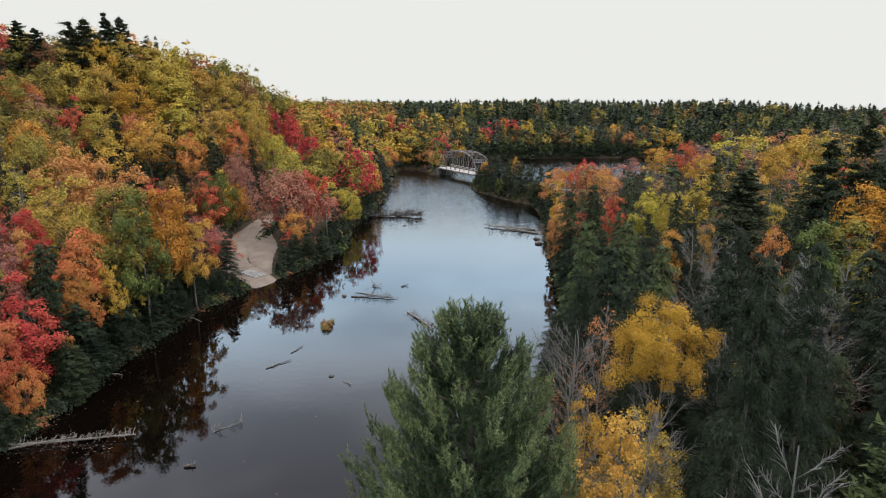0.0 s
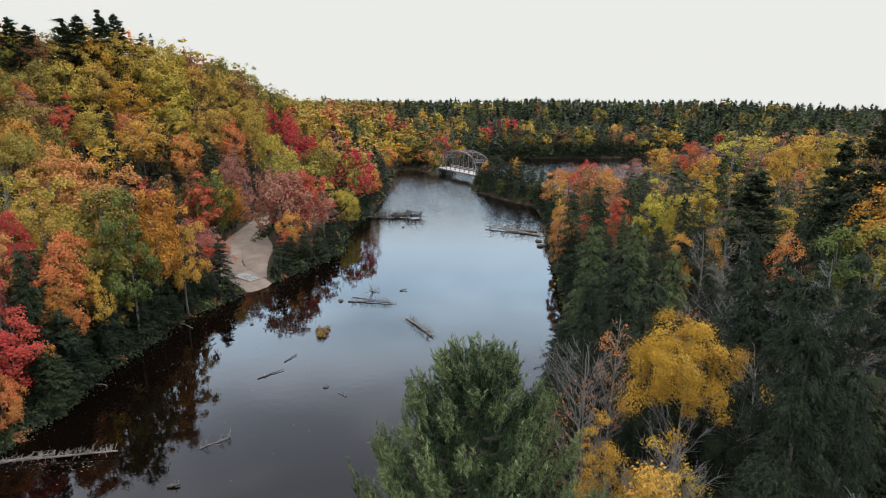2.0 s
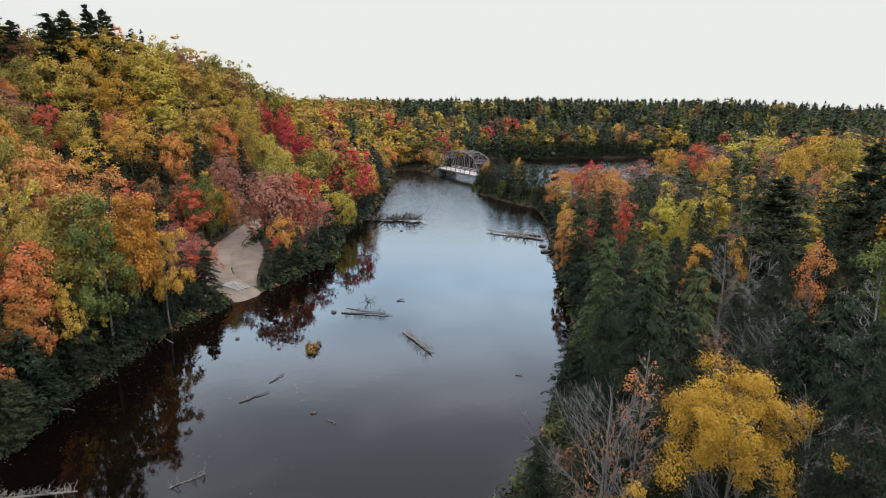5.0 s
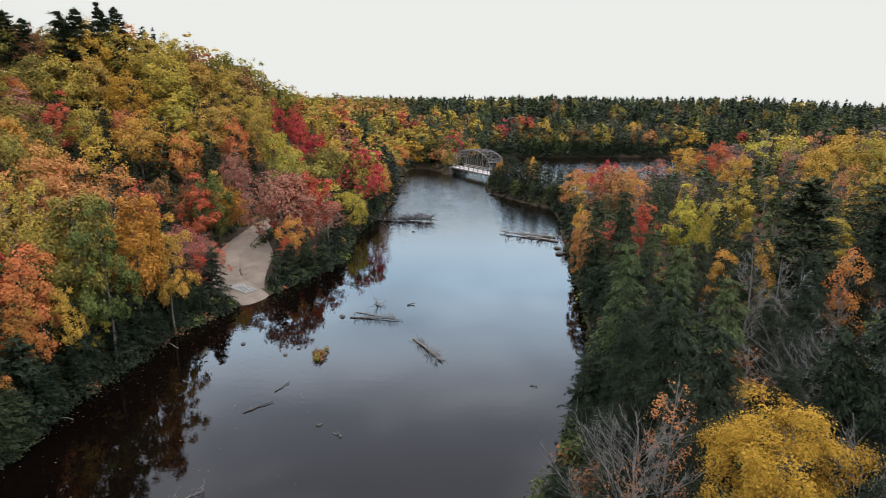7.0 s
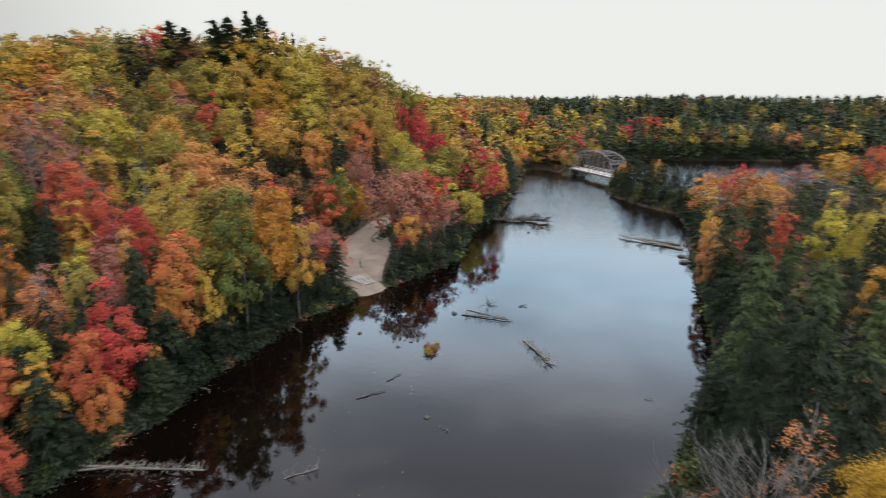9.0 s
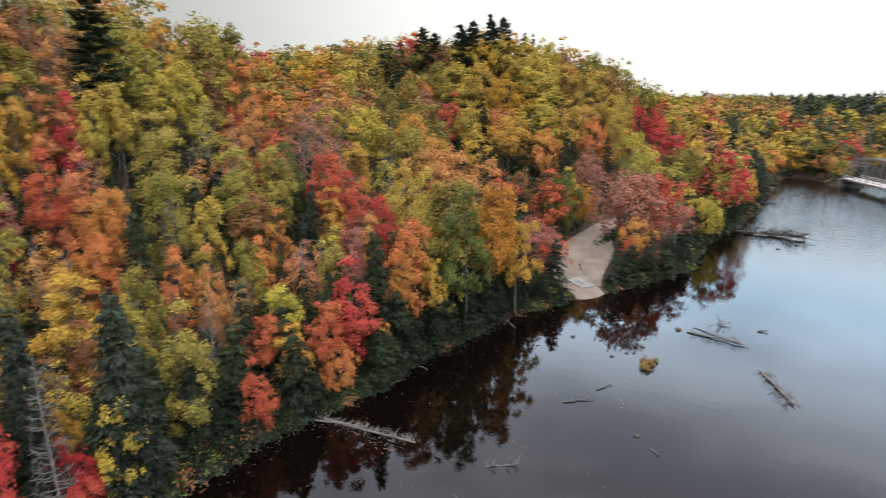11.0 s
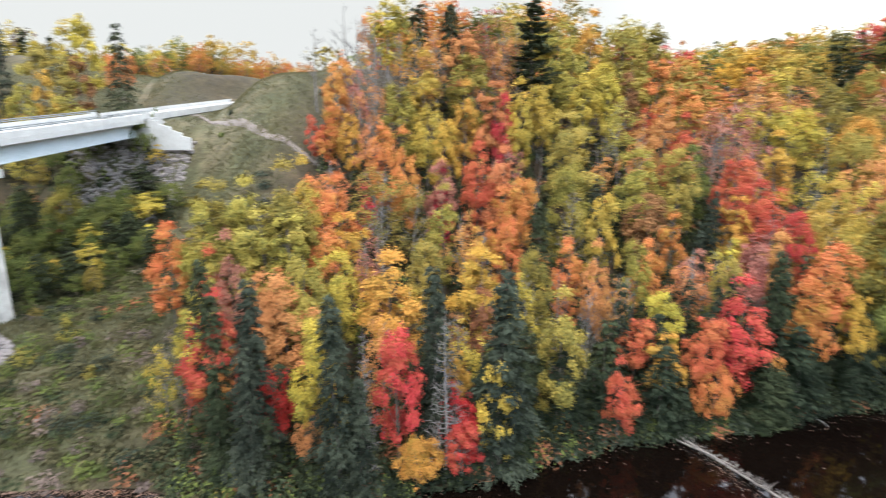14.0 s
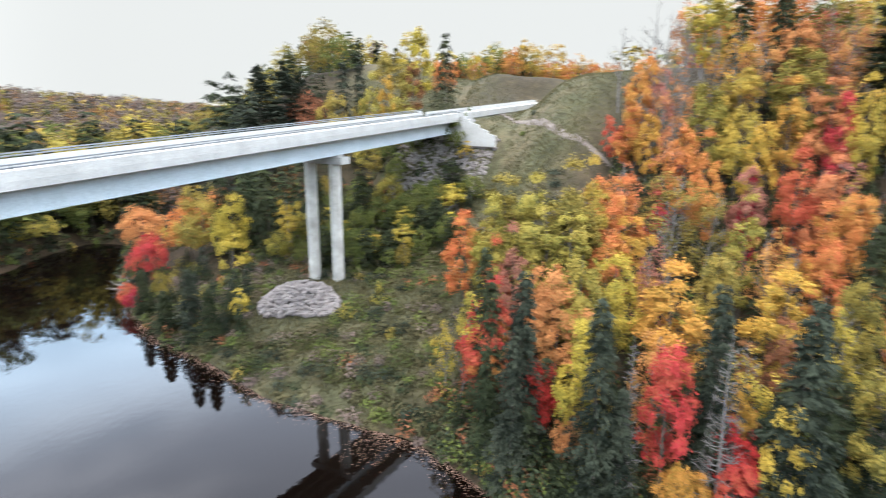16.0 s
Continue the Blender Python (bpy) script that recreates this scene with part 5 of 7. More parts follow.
# ---------------------------------------------------------------- the tall pine and the trees on the near bank
def tall_pine(x, y, height):
    rng = np.random.default_rng(77)
    root = tagged(new("tall_white_pine"), "tall white pine with upswept tufted boughs on the near bank", "conifer", kind="thing")
    root.location = (x, y, land_at(x, y))
    trunk = [tube_arrays(np.stack([0.12 * np.sin(np.linspace(0, 3, 9)), 0.1 * np.cos(np.linspace(0, 2, 9)) - 0.1, np.linspace(-0.4, height - 0.3, 9)], 1), np.linspace(0.3, 0.03, 9), 8)]
    tufts, ways, tips = [], [], []
    for k in range(300):
        drop = 0.05 + (k / 300) ** 1.2 * (height - 5)
        reach = min(1.36 * (drop + 0.12) ** 0.56, 3.6) * rng.uniform(0.78, 1.05)
        a = k * 2.399 + rng.uniform(-0.3, 0.3)
        q = np.linspace(0, 1, 6)[:, None]
        rise = 0.75 * reach if drop < 6 else 0.4 * reach
        tip = np.array([math.cos(a) * reach, math.sin(a) * reach, height - drop])
        path = np.array([0, 0, height - drop - rise]) * (1 - q) + tip * q - np.array([0, 0, 0.22 * reach]) * np.sin(q * np.pi)
        trunk.append(tube_arrays(path, np.linspace(0.05, 0.012, 6), 4))
        n = int(12 + reach * 20)
        s = rng.uniform(0.06, 1.0, n) ** 0.62
        at = np.stack([np.interp(s, q[:, 0], path[:, c]) for c in range(3)], 1)
        side = np.array([-math.sin(a), math.cos(a), 0])
        out = rng.uniform(-1, 1, n)
        at = at + side * (out * 0.32 * reach * (1.15 - s))[:, None] + rng.normal(size=(n, 3)) * (0.05, 0.05, 0.08)
        tufts.append(at)
        tips.append(s + rng.uniform(-0.1, 0.1, n) > 0.8)
        ways.append(np.array([math.cos(a), math.sin(a), 0]) * 0.35 + side * out[:, None] * 0.3 + np.array([0, 0, 1.0]) + rng.normal(size=(n, 3)) * 0.2)
    at, way = np.concatenate(tufts), np.concatenate(ways)
    way /= np.linalg.norm(way, axis=1, keepdims=True)
    per = 26
    up = np.repeat(way, per, 0)
    w = up * 1.0 + unit(rng, len(at) * per) * 0.62
    w /= np.linalg.norm(w, axis=1, keepdims=True)
    ln = rng.uniform(0.085, 0.14, len(w))
    pos = np.repeat(at, per, 0) + up * rng.uniform(-0.2, 0.2, len(w))[:, None] + w * ln[:, None] * 0.45
    v, f = slivers(pos, unit(rng, len(w)), w, ln, ln * 0.17)
    new_growth = np.repeat(np.concatenate(tips), per) & (rng.uniform(size=len(w)) < 0.85)
    mesh_part("trunk", mesh_of("trunk", *joined(trunk), BARK), root)
    for name, chosen, hue, label in (("crown", ~new_growth, "white_pine", "dark green needle tufts"), ("new_growth", new_growth, "pine_tip", "pale yellow-green upright shoots")):
        n = int(chosen.sum())
        mesh_part(name, mesh_of(name, v.reshape(-1, 3, 3)[chosen].reshape(-1, 3), np.arange(3 * n).reshape(-1, 3), LEAF[hue], True), root, label)
    taken(x, y)


tall_pine(0.35, 2.8, 21.5 - land_at(0.35, 2.8))


def fine_tree(name, hue, x, y, top, width, label, dense=1.0, seed=1, low=0.18, size=0.12, ragged=0.4):
    """A broadleaf tree close to the camera, with small leaves and fine branches."""
    rng = np.random.default_rng(seed)
    z0 = land_at(x, y)
    h = top - z0
    root = tagged(new(name), label, "tree", kind="thing")
    root.location = (x, y, z0)
    root.rotation_euler = (0, 0, rng.uniform(0, 6))
    mesh_part("trunk", mesh_of("trunk", *wood(rng, h * 0.95, 0.09 if dense > 0.1 else 0.07, width * 0.6, 34, 0.2, 7, 22, up=0.95, fine=0.013) if dense else wood(rng, h * 0.95, 0.06, width * 1.0, 34, 0.5, 7, 18, up=0.7, fine=0.009), PALE_BARK), root)
    if dense:
        mesh_part("crown", mesh_of("crown", *leafy(rng, h, width / 2, low, 110, int(150 * dense), size, ragged), LEAF[hue], True), root)
    taken(x, y)
    return root


fine_tree("golden_birch", "amber", 10.6, 17.9, 16.55, 4.7, "spreading golden-yellow birch with fine twigs on the near bank", 2.4, 4, 0.7, 0.06, 0.9)
fine_tree("thinning_birch", "salmon", 6.4, 20.6, 12.6, 3.4, "pale birch with a few salmon leaves near the water", 0.03, 8, 0.4, 0.07)
fine_tree("golden_birch", "amber", 6.6, 16.6, 12.2, 3.4, "small golden birch beside the tall pine", 0.8, 18, 0.3, 0.055, 0.8)
fine_tree("orange_birch", "ochre", 9.2, 14.6, 12.0, 3.8, "small orange-gold birch in front of bare ones", 0.8, 28, 0.3, 0.06, 0.8)
fine_tree("orange_birch", "gold", 4.9, 5.5, 18.0, 2.7, "orange-gold leafed birch beside the tall pine", 0.8, 5, 0.5, 0.07, 0.9)
fine_tree("yellow_birch", "yellow", -42.6, -6.3, 12.6, 3.4, "pale-stemmed birch with thin yellow leaves leaning over the grass", 0.035, 41, 0.5, 0.14).rotation_euler = (0.02, 0.17, 1.9)
fine_tree("yellow_green_maple", "green", 20.5, 9.2, 13.6, 3.6, "yellow-green maple among dark conifers on the near bank", 0.6, 6)
fine_tree("bare_birch", "amber", 8.7, 13.4, 12.8, 4.6, "leafless pale birch with fine twigs in front of the golden one", 0, 9)
fine_tree("bare_birch", "amber", 6.9, 21.4, 14.0, 5.6, "leafless pale birch leaning over the water", 0, 10)
fine_tree("bare_birch", "rust", 7.4, 1.3, 19.8, 4.2, "leafless grey tree beside the tall pine", 0, 11)
fine_tree("thinning_birch", "salmon", 9.2, 24.4, 15.2, 2.8, "grey birch with a few salmon leaves still on its twigs", 0.09, 12, 0.35, 0.075)
fine_tree("bare_birch", "rust", 15.6, 21.5, 13.2, 6.0, "leafless grey tree behind the golden birch", 0, 13)
fine_tree("bare_birch", "rust", 21.0, 33.0, 12.6, 7.0, "leafless grey-brown tree on the wooded flat", 0, 14)
fine_tree("bare_birch", "rust", 25.5, 29.0, 13.0, 7.5, "leafless grey-brown tree on the wooded flat", 0, 15)
fine_tree("thinning_birch", "rust", 22.5, 24.0, 12.6, 6.5, "leafless tree with a few rust-brown leaves", 0.05, 16)


def fine_conifers():
    """Dense dark cedars close to the camera."""
    rng = np.random.default_rng(90)
    shapes = [(mesh_of("trunk", *wood(rng, 9.7, 0.16, 1.5, 5), BARK), mesh_of("crown", *boughs(rng, 10, 2.4, 28, 10, 270, 0.085, 0.55), LEAF["cedar"], True)) for _ in range(2)]
    r = random.Random(6)
    for k, (x, y, h, w) in enumerate((
        (9.9, 8.2, 19.4, 6.0), (15.0, 17.6, 16.6, 6.0), (16.8, 16.6, 17.6, 5.6), (13.2, 11.0, 15.5, 6.0), (10.6, 24.0, 11.0, 4.2), (9.0, 31.4, 10.4, 3.8), (10.4, 36.5, 11.5, 5.4), (13.2, 40.5, 12.0, 6.0), (13.6, 27.0, 9.6, 5.0),
        (17.6, 18.0, 12.5, 5.6), (5.4, 11.2, 8.0, 2.8), (18.5, 25.5, 8.6, 5.0), (15.4, 33.5, 9.8, 5.2), (20.5, 14.5, 13.5, 6.0), (21.0, 40.0, 11.0, 5.6), (17.0, 47.0, 11.5, 6.0),
        (15.6, 5.6, 13.0, 6.2), (19.8, 7.6, 13.4, 6.4), (24.4, 10.6, 13.4, 6.4), (13.0, 1.8, 12.0, 5.6), (18.4, 2.0, 12.6, 6.0), (24.0, 4.6, 13.0, 6.4), (26.6, 17.5, 13.0, 6.2), (9.0, 4.6, 9.6, 4.4), (30.0, 23.0, 12.6, 6.4), (14.6, 21.0, 9.5, 4.6), (11.2, 13.6, 9.0, 4.6), (6.6, 8.6, 8.6, 4.0),
        (17.2, 30.0, 10.5, 5.4), (21.0, 36.0, 11.0, 5.6), (25.0, 43.0, 11.5, 6.0), (19.4, 44.5, 11.6, 5.6), (29.0, 38.0, 11.6, 6.0), (24.2, 31.0, 10.6, 5.4), (28.4, 48.5, 12.0, 6.0), (33.0, 44.0, 12.0, 6.2),
        (15.6, 52.0, 11.6, 5.4), (21.4, 54.0, 12.0, 5.8), (27.0, 57.0, 12.0, 6.0), (36.0, 54.0, 12.4, 6.2), (34.0, 33.0, 11.6, 6.0), (31.0, 27.4, 11.6, 6.0), (38.0, 41.0, 12.4, 6.2), (41.5, 50.0, 12.4, 6.2),
    )):
        trunk, crown = shapes[k % 2]
        root = tagged(new("cedar_tree"), "dense near-black green cedar on the near bank", "conifer", "cedars on the near bank", "thing")
        root.matrix_world = Matrix.LocRotScale((x, y, land_at(x, y)), Euler((0, 0, r.uniform(0, 6))), (w / 5.2, w / 5.2, h / 10))
        mesh_part("trunk", trunk, root)
        mesh_part("crown", crown, root)
        taken(x, y)


fine_conifers()
for form, hue, x, y, height, width in (("pine", "hemlock", 35.0, 61.2, 16.8, 11.0), ("pine", "hemlock", 47.0, 66.0, 19.0, 9.0), ("pine", "hemlock", 54.0, 62.0, 18.5, 9.0), ("pine", "hemlock", 60.5, 80.0, 20.0, 8.0)):
    tree(form, hue, x, y, height, width)


FAR_SKIRT = []


def bank_skirt():
    """Small dark evergreens with low skirts that overhang the water along both banks."""
    r = random.Random(4)
    for bank, low, high, tall in ((OUTER_BANK, 12, 215, 7.6), (INNER_BANK, 40, 152, 6.5)):
        for (ax, ay), (bx, by) in zip(bank[:-1], bank[1:]):
            if min(ay, by) < low - 14 or max(ay, by) > high or abs(ax) > 40:
                continue
            far = math.hypot(bx - ax, by - ay)
            nx, ny = (by - ay) / far, -(bx - ax) / far
            step = 1.05 if ay < 80 else 1.5
            for k in range(int(far / step)):
                t, d = (k + r.random()) * step / far, r.uniform(0.1, 2.8)
                x, y = ax + (bx - ax) * t + nx * d, ay + (by - ay) * t + ny * d
                if y < low or line_distance(TRACK, np.array([x]), np.array([y]))[0] < 3.6 or in_water(np.array([x]), np.array([y]))[0]:
                    continue
                h = r.uniform(2.8, tall) * (1 if d > 0.9 else 0.6) * (1 if ay < 80 else 0.8)
                form = "hemlock" if r.random() < 0.75 else "spruce"
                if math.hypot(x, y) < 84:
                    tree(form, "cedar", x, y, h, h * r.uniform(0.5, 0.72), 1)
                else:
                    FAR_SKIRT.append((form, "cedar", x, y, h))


bank_skirt()


def far_shore():
    """Low evergreens along the far bank beyond the truss bridge and brush on the neck."""
    r = random.Random(44)
    for k in range(190):
        t = r.random()
        x = -4 + 112 * t
        y = float(np.interp(x, (-4, -1, 6, 18, 34, 58, 100, 110), (240, 262, 290, 308, 308, 313, 318, 322))) + r.uniform(0.4, 3.5)
        if not in_water(np.array([x]), np.array([y]))[0]:
            FAR_SKIRT.append((r.choice(("hemlock", "spruce")), r.choice(("spruce", "hemlock", "hemlock")), x, y, r.uniform(3.0, 8.0)))
    neck = np.array([(21, 152), (13, 164.5), (6, 180), (4.5, 194), (8, 205)], float)
    for (ax, ay), (bx, by) in zip(neck[:-1], neck[1:]):
        far = math.hypot(bx - ax, by - ay)
        for k in range(int(far / 0.6)):
            t, d = r.random(), r.uniform(0.1, 5.0)
            x, y = ax + (bx - ax) * t + (by - ay) / far * d, ay + (by - ay) * t - (bx - ax) / far * d
            if y < 197:
                FAR_SKIRT.append(("hemlock", r.choice(("hemlock", "hemlock", "spruce", "green")), x, y, r.uniform(2.0, 5.2) * (0.6 if d < 1.2 else 1)))


far_shore()


def causeway():
    """The narrow wooded neck that carries the old road to the truss bridge."""
    for form, hue, x, y, height, width in (
        ("hemlock", "hemlock", 7.6, 191.5, 5.6, 3.4), ("hemlock", "hemlock", 8.8, 185.0, 6.6, 4.0), ("spruce", "hemlock", 10.6, 181.5, 8.6, 4.0), ("hemlock", "hemlock", 11.6, 186.0, 9.6, 5.0),
        ("spruce", "spruce", 12.8, 176.0, 9.6, 4.6), ("hemlock", "hemlock", 14.6, 180.0, 8.4, 4.8), ("hemlock", "hemlock", 15.4, 170.4, 8.0, 4.4), ("spruce", "hemlock", 16.8, 174.8, 9.2, 4.4),
        ("hemlock", "hemlock", 18.0, 166.5, 9.4, 5.0), ("spruce", "hemlock", 19.6, 171.0, 8.6, 4.2), ("hemlock", "hemlock", 20.8, 162.0, 8.0, 4.6), ("hemlock", "spruce", 22.4, 166.2, 7.4, 4.2),
        ("spruce", "hemlock", 23.6, 157.0, 8.0, 3.8), ("hemlock", "hemlock", 26.6, 160.5, 7.2, 4.4), ("hemlock", "hemlock", 22.0, 153.6, 6.0, 4.0), ("hemlock", "hemlock", 25.0, 151.0, 6.8, 4.2),
        ("maple", "amber", 10.0, 193.5, 6.8, 4.4), ("maple", "gold", 18.6, 179.5, 8.8, 4.2), ("maple", "salmon", 29.6, 165.0, 7.4, 4.6), ("maple", "flame", 31.8, 160.5, 7.0, 4.4), ("maple", "gold", 24.0, 154.6, 4.2, 3.2), ("sparse", "mauve", 33.6, 167.0, 8.0, 5.0),
    ):
        tree(form, hue, x, y, height, width * 1.25, 1)
    ribbon("causeway_road", [(10.6, 199.4), (14.2, 192.5), (19.6, 183.0), (26.4, 172.5), (33.0, 166.0), (42.0, 162.0)], [3.4, 3.2, 3.0, 3.0, 3.0, 3.0], GRAVEL, 0.2, "pale gravel road along the narrow wooded neck", "track")


causeway()


ribbon("gravel_apron", [(-29.4, 78.6), (-32.2, 83.4), (-34.4, 90.0), (-36.8, 97.0), (-38.6, 104.0)], [0.8, 3.6, 6.0, 5.8, 3.0], GRAVEL, 0.2, "wide sandy gravel turning place above the launching slab", "track")


tree("sparse", "mauve", -36.8, 79.2, 8.2, 5.0, 1)
tree("sparse", "crimson", -37.6, 76.6, 7.0, 4.0, 1)


def slope_thicket():
    """Green and yellow saplings on the slope under and beside the bridge."""
    r = random.Random(14)
    for _ in range(330):
        x, y = r.uniform(-90, -67), r.uniform(-37, -4)
        if abs(y - road_y(x)) < 3 and x < -84 or y > 1.2 + 0.16 * x or r.random() < smooth((y + 18) / 11) or occupied(x, y, 1.5):
            continue
        form, hue = r.choice((("maple", "green"), ("maple", "green"), ("maple", "moss"), ("birch", "yellow"), ("hemlock", "hemlock"), ("hemlock", "hemlock"), ("spruce", "hemlock"), ("maple", "green")))
        h = r.uniform(2.6, 5.5)
        tree(form, hue, x, y, h, h * r.uniform(0.7, 0.95), 1)


slope_thicket()


# ---------------------------------------------------------------- undergrowth
def leaf_heap(rng, at, wide, high, n, size):
    """Leaf clumps of one low bush."""
    out = unit(rng, n)
    out[:, 2] = np.abs(out[:, 2])
    pos = np.asarray(at) + out * np.array([wide / 2, wide / 2, high]) * rng.uniform(0.45, 1.0, n)[:, None]
    nor = out + unit(rng, n) * 0.7 + (0, 0, 0.4)
    nor /= np.linalg.norm(nor, axis=1, keepdims=True)
    ln = size * rng.uniform(0.6, 1.3, n)
    return slivers(pos, nor, unit(rng, n), ln, ln * rng.uniform(0.5, 0.85, n))


def undergrowth():
    """Low brush on the banks and on the forest floor, one object for each colour."""
    rng = np.random.default_rng(31)
    by = {}
    spots = []
    for bank, side in ((OUTER_BANK, 1), (INNER_BANK, -1)):
        for (ax, ay), (bx, by_) in zip(bank[:-1], bank[1:]):
            if max(abs(ay), abs(by_)) > 262 or min(ay, by_) < -110:
                continue
            n = int(math.hypot(bx - ax, by_ - ay) / (0.4 if max(ay, by_) < 130 else 1.5))
            for _ in range(n):
                t = rng.uniform()
                spots.append((ax + (bx - ax) * t + rng.normal() * 2.0, ay + (by_ - ay) * t + rng.normal() * 2.0, 0))
    for (ax, ay), (bx, by_) in zip(OUTER_BANK[:-1], OUTER_BANK[1:]):      # dark brush that hangs over the outer bank
        if min(ay, by_) < -3 or max(ay, by_) > 170 or ax > 0:
            continue
        far = math.hypot(bx - ax, by_ - ay)
        for _ in range(int(far / 0.2)):
            t, d = rng.uniform(), rng.uniform(0.1, 1.9)
            spots.append((ax + (bx - ax) * t + (by_ - ay) / far * d, ay + (by_ - ay) * t - (bx - ax) / far * d, 3))
    for _ in range(2600):
        spots.append((rng.uniform(-80, -36), rng.uniform(-6, 120), 1))
    for _ in range(900):
        spots.append((rng.uniform(-2, 45), rng.uniform(4, 120), 1))
    for _ in range(600):
        spots.append((rng.uniform(-46, -35), rng.uniform(-8, 30), 1))
    for _ in range(900):
        spots.append((rng.uniform(24, 78), rng.uniform(45, 150), 1))
    for _ in range(500):
        spots.append((rng.uniform(-96, -80), rng.uniform(-60, 0), 1))
    for _ in range(800):
        spots.append((rng.uniform(-74, -38), rng.uniform(-42, 0), 2))
    for _ in range(260):
        spots.append((rng.uniform(2, 30), rng.uniform(-2, 34), 1))
    xy = np.array([s[:2] for s in spots])
    wet, z, grass, track = in_water(*xy.T), land(*xy.T), grass_mask(*xy.T), line_distance(TRACK, *xy.T)
    do, di = line_distance(OUTER_BANK, *xy.T), line_distance(INNER_BANK, *xy.T)
    for (x, y, kind), w, h, g, tr, a, b in zip(spots, wet, z, grass, track, do, di):
        if x < -62 and 1.2 + 0.165 * x < y < 1.2 - 0.077 * x:
            continue
        if b < a and y < 32 and b < 2.2:
            continue
        if w or tr < 3.6 or math.hypot(x + 56.8, y + 26.5) < 5.5 or (g > 0.5 and kind < 2 and rng.uniform() < 0.75) or min(a, b) < 0.1:
            continue
        far = math.hypot(x, y)
        wide, high = (rng.uniform(1.2, 2.8), rng.uniform(0.8, 2.8)) if kind == 0 else (rng.uniform(1.4, 3.2), rng.uniform(0.8, 2.6))
        hue = rng.choice(["hemlock", "hemlock", "green", "rust", "weed"]) if b < a else rng.choice(["hemlock", "spruce", "green", "weed", "rust", "grass", "olive"], p=[0.44, 0.16, 0.14, 0.09, 0.09, 0.04, 0.04])
        if kind == 1 and b < a and far < 45:
            hue = "hemlock" if rng.uniform() < 0.8 else "rust"
        if kind == 2:
            hue, high = rng.choice(["green", "weed", "hemlock", "grass", "dun", "rust"], p=[0.13, 0.12, 0.26, 0.32, 0.14, 0.03]), high * 0.5
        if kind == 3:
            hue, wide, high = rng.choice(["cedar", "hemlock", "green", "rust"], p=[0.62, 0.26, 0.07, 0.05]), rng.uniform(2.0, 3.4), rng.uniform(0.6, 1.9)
        k = 80 if far < 75 else 34
        by.setdefault(hue, []).append(leaf_heap(rng, (x, y, h - 0.1), wide, high, k, 0.27 if far < 75 else 0.5))
    words = {"weed": "green-yellow", "grass": "dry straw-coloured"}
    for hue, pieces in by.items():
        mat = WEED if hue == "weed" else GRASS_BLADE if hue == "grass" else LEAF[hue]
        ob = new("undergrowth", mesh_of("undergrowth", *joined(pieces), mat, True))
        tagged(ob, f"{words.get(hue) or WORDS[hue]} low brush along the banks and under the trees", "undergrowth", kind="stuff")


undergrowth()


def shrubs():
    """Single shrubs on the open cape below the bridge and on the cut slopes."""
    rng = np.random.default_rng(12)
    hues = [WEED, LEAF["green"], GRASS_BLADE, LEAF["dun"], LEAF["moss"], LEAF["spruce"]]
    names = ["leafy green", "dull green", "straw-coloured", "grey-brown", "brownish olive", "grey-green"]
    made = 0
    k = 0
    while made < 240 and k < 3000:
        k += 1
        x, y = rng.uniform(-72, -37), rng.uniform(-42, 0)
        if made > 225:
            x, y = rng.uniform(-140, -78), rng.uniform(-8, 10)
        if in_water(np.array([x]), np.array([y]))[0] or line_distance(OUTER_BANK, np.array([x]), np.array([y]))[0] < 0.7 or math.hypot(x + 56.8, y + 26.5) < 5.5 or abs(y - road_y(x)) < 6 and x < -80:
            continue
        c = int(rng.choice(6, p=[0.12, 0.17, 0.28, 0.13, 0.06, 0.24]))
        wide, high = (rng.uniform(1.0, 3.4), rng.uniform(0.5, 1.9)) if made < 226 else (rng.uniform(0.6, 1.4), rng.uniform(0.4, 0.9))
        ob = new("shrub", mesh_of("shrub", *leaf_heap(rng, (0, 0, -0.08), wide, high, 200, 0.22), hues[c], True))
        ob.location = (x, y, land_at(x, y))
        tagged(ob, f"{names[c]} low shrub on the grassy river bank", "shrub", "shrubs on the bank", "thing")
        made += 1


shrubs()


def cape_brush():
    """Dense dark brush and young spruces on the river side of the cape."""
    r = random.Random(61)
    rng = np.random.default_rng(62)
    for k in range(80):
        t, d = r.random(), r.uniform(0.8, 7.5)
        x, y = -50 - 17 * t - d * 0.82, -33 - 24 * t + d * 0.57
        if math.hypot(x + 57.6, y + 27.2) < 6.4 or occupied(x, y, 0.9) or in_water(np.array([x]), np.array([y]))[0]:
            continue
        if r.random() < 0.3:
            h = r.uniform(2.0, 4.2)
            tree(r.choice(("spruce", "hemlock")), r.choice(("spruce", "hemlock")), x, y, h, h * 0.55, 1)
            continue
        c = r.choice((("green", "dull green"), ("hemlock", "very dark green"), ("dun", "leafless grey-brown"), ("moss", "brownish olive")))
        ob = new("shrub", mesh_of("shrub", *leaf_heap(rng, (0, 0, -0.08), r.uniform(1.6, 3.2), r.uniform(0.9, 2.0), 260, 0.2), LEAF[c[0]], True))
        ob.location = (x, y, land_at(x, y))
        tagged(ob, f"{c[1]} dense shrub on the river side of the cape", "shrub", "shrubs on the bank", "thing")
        taken(x, y)


cape_brush()


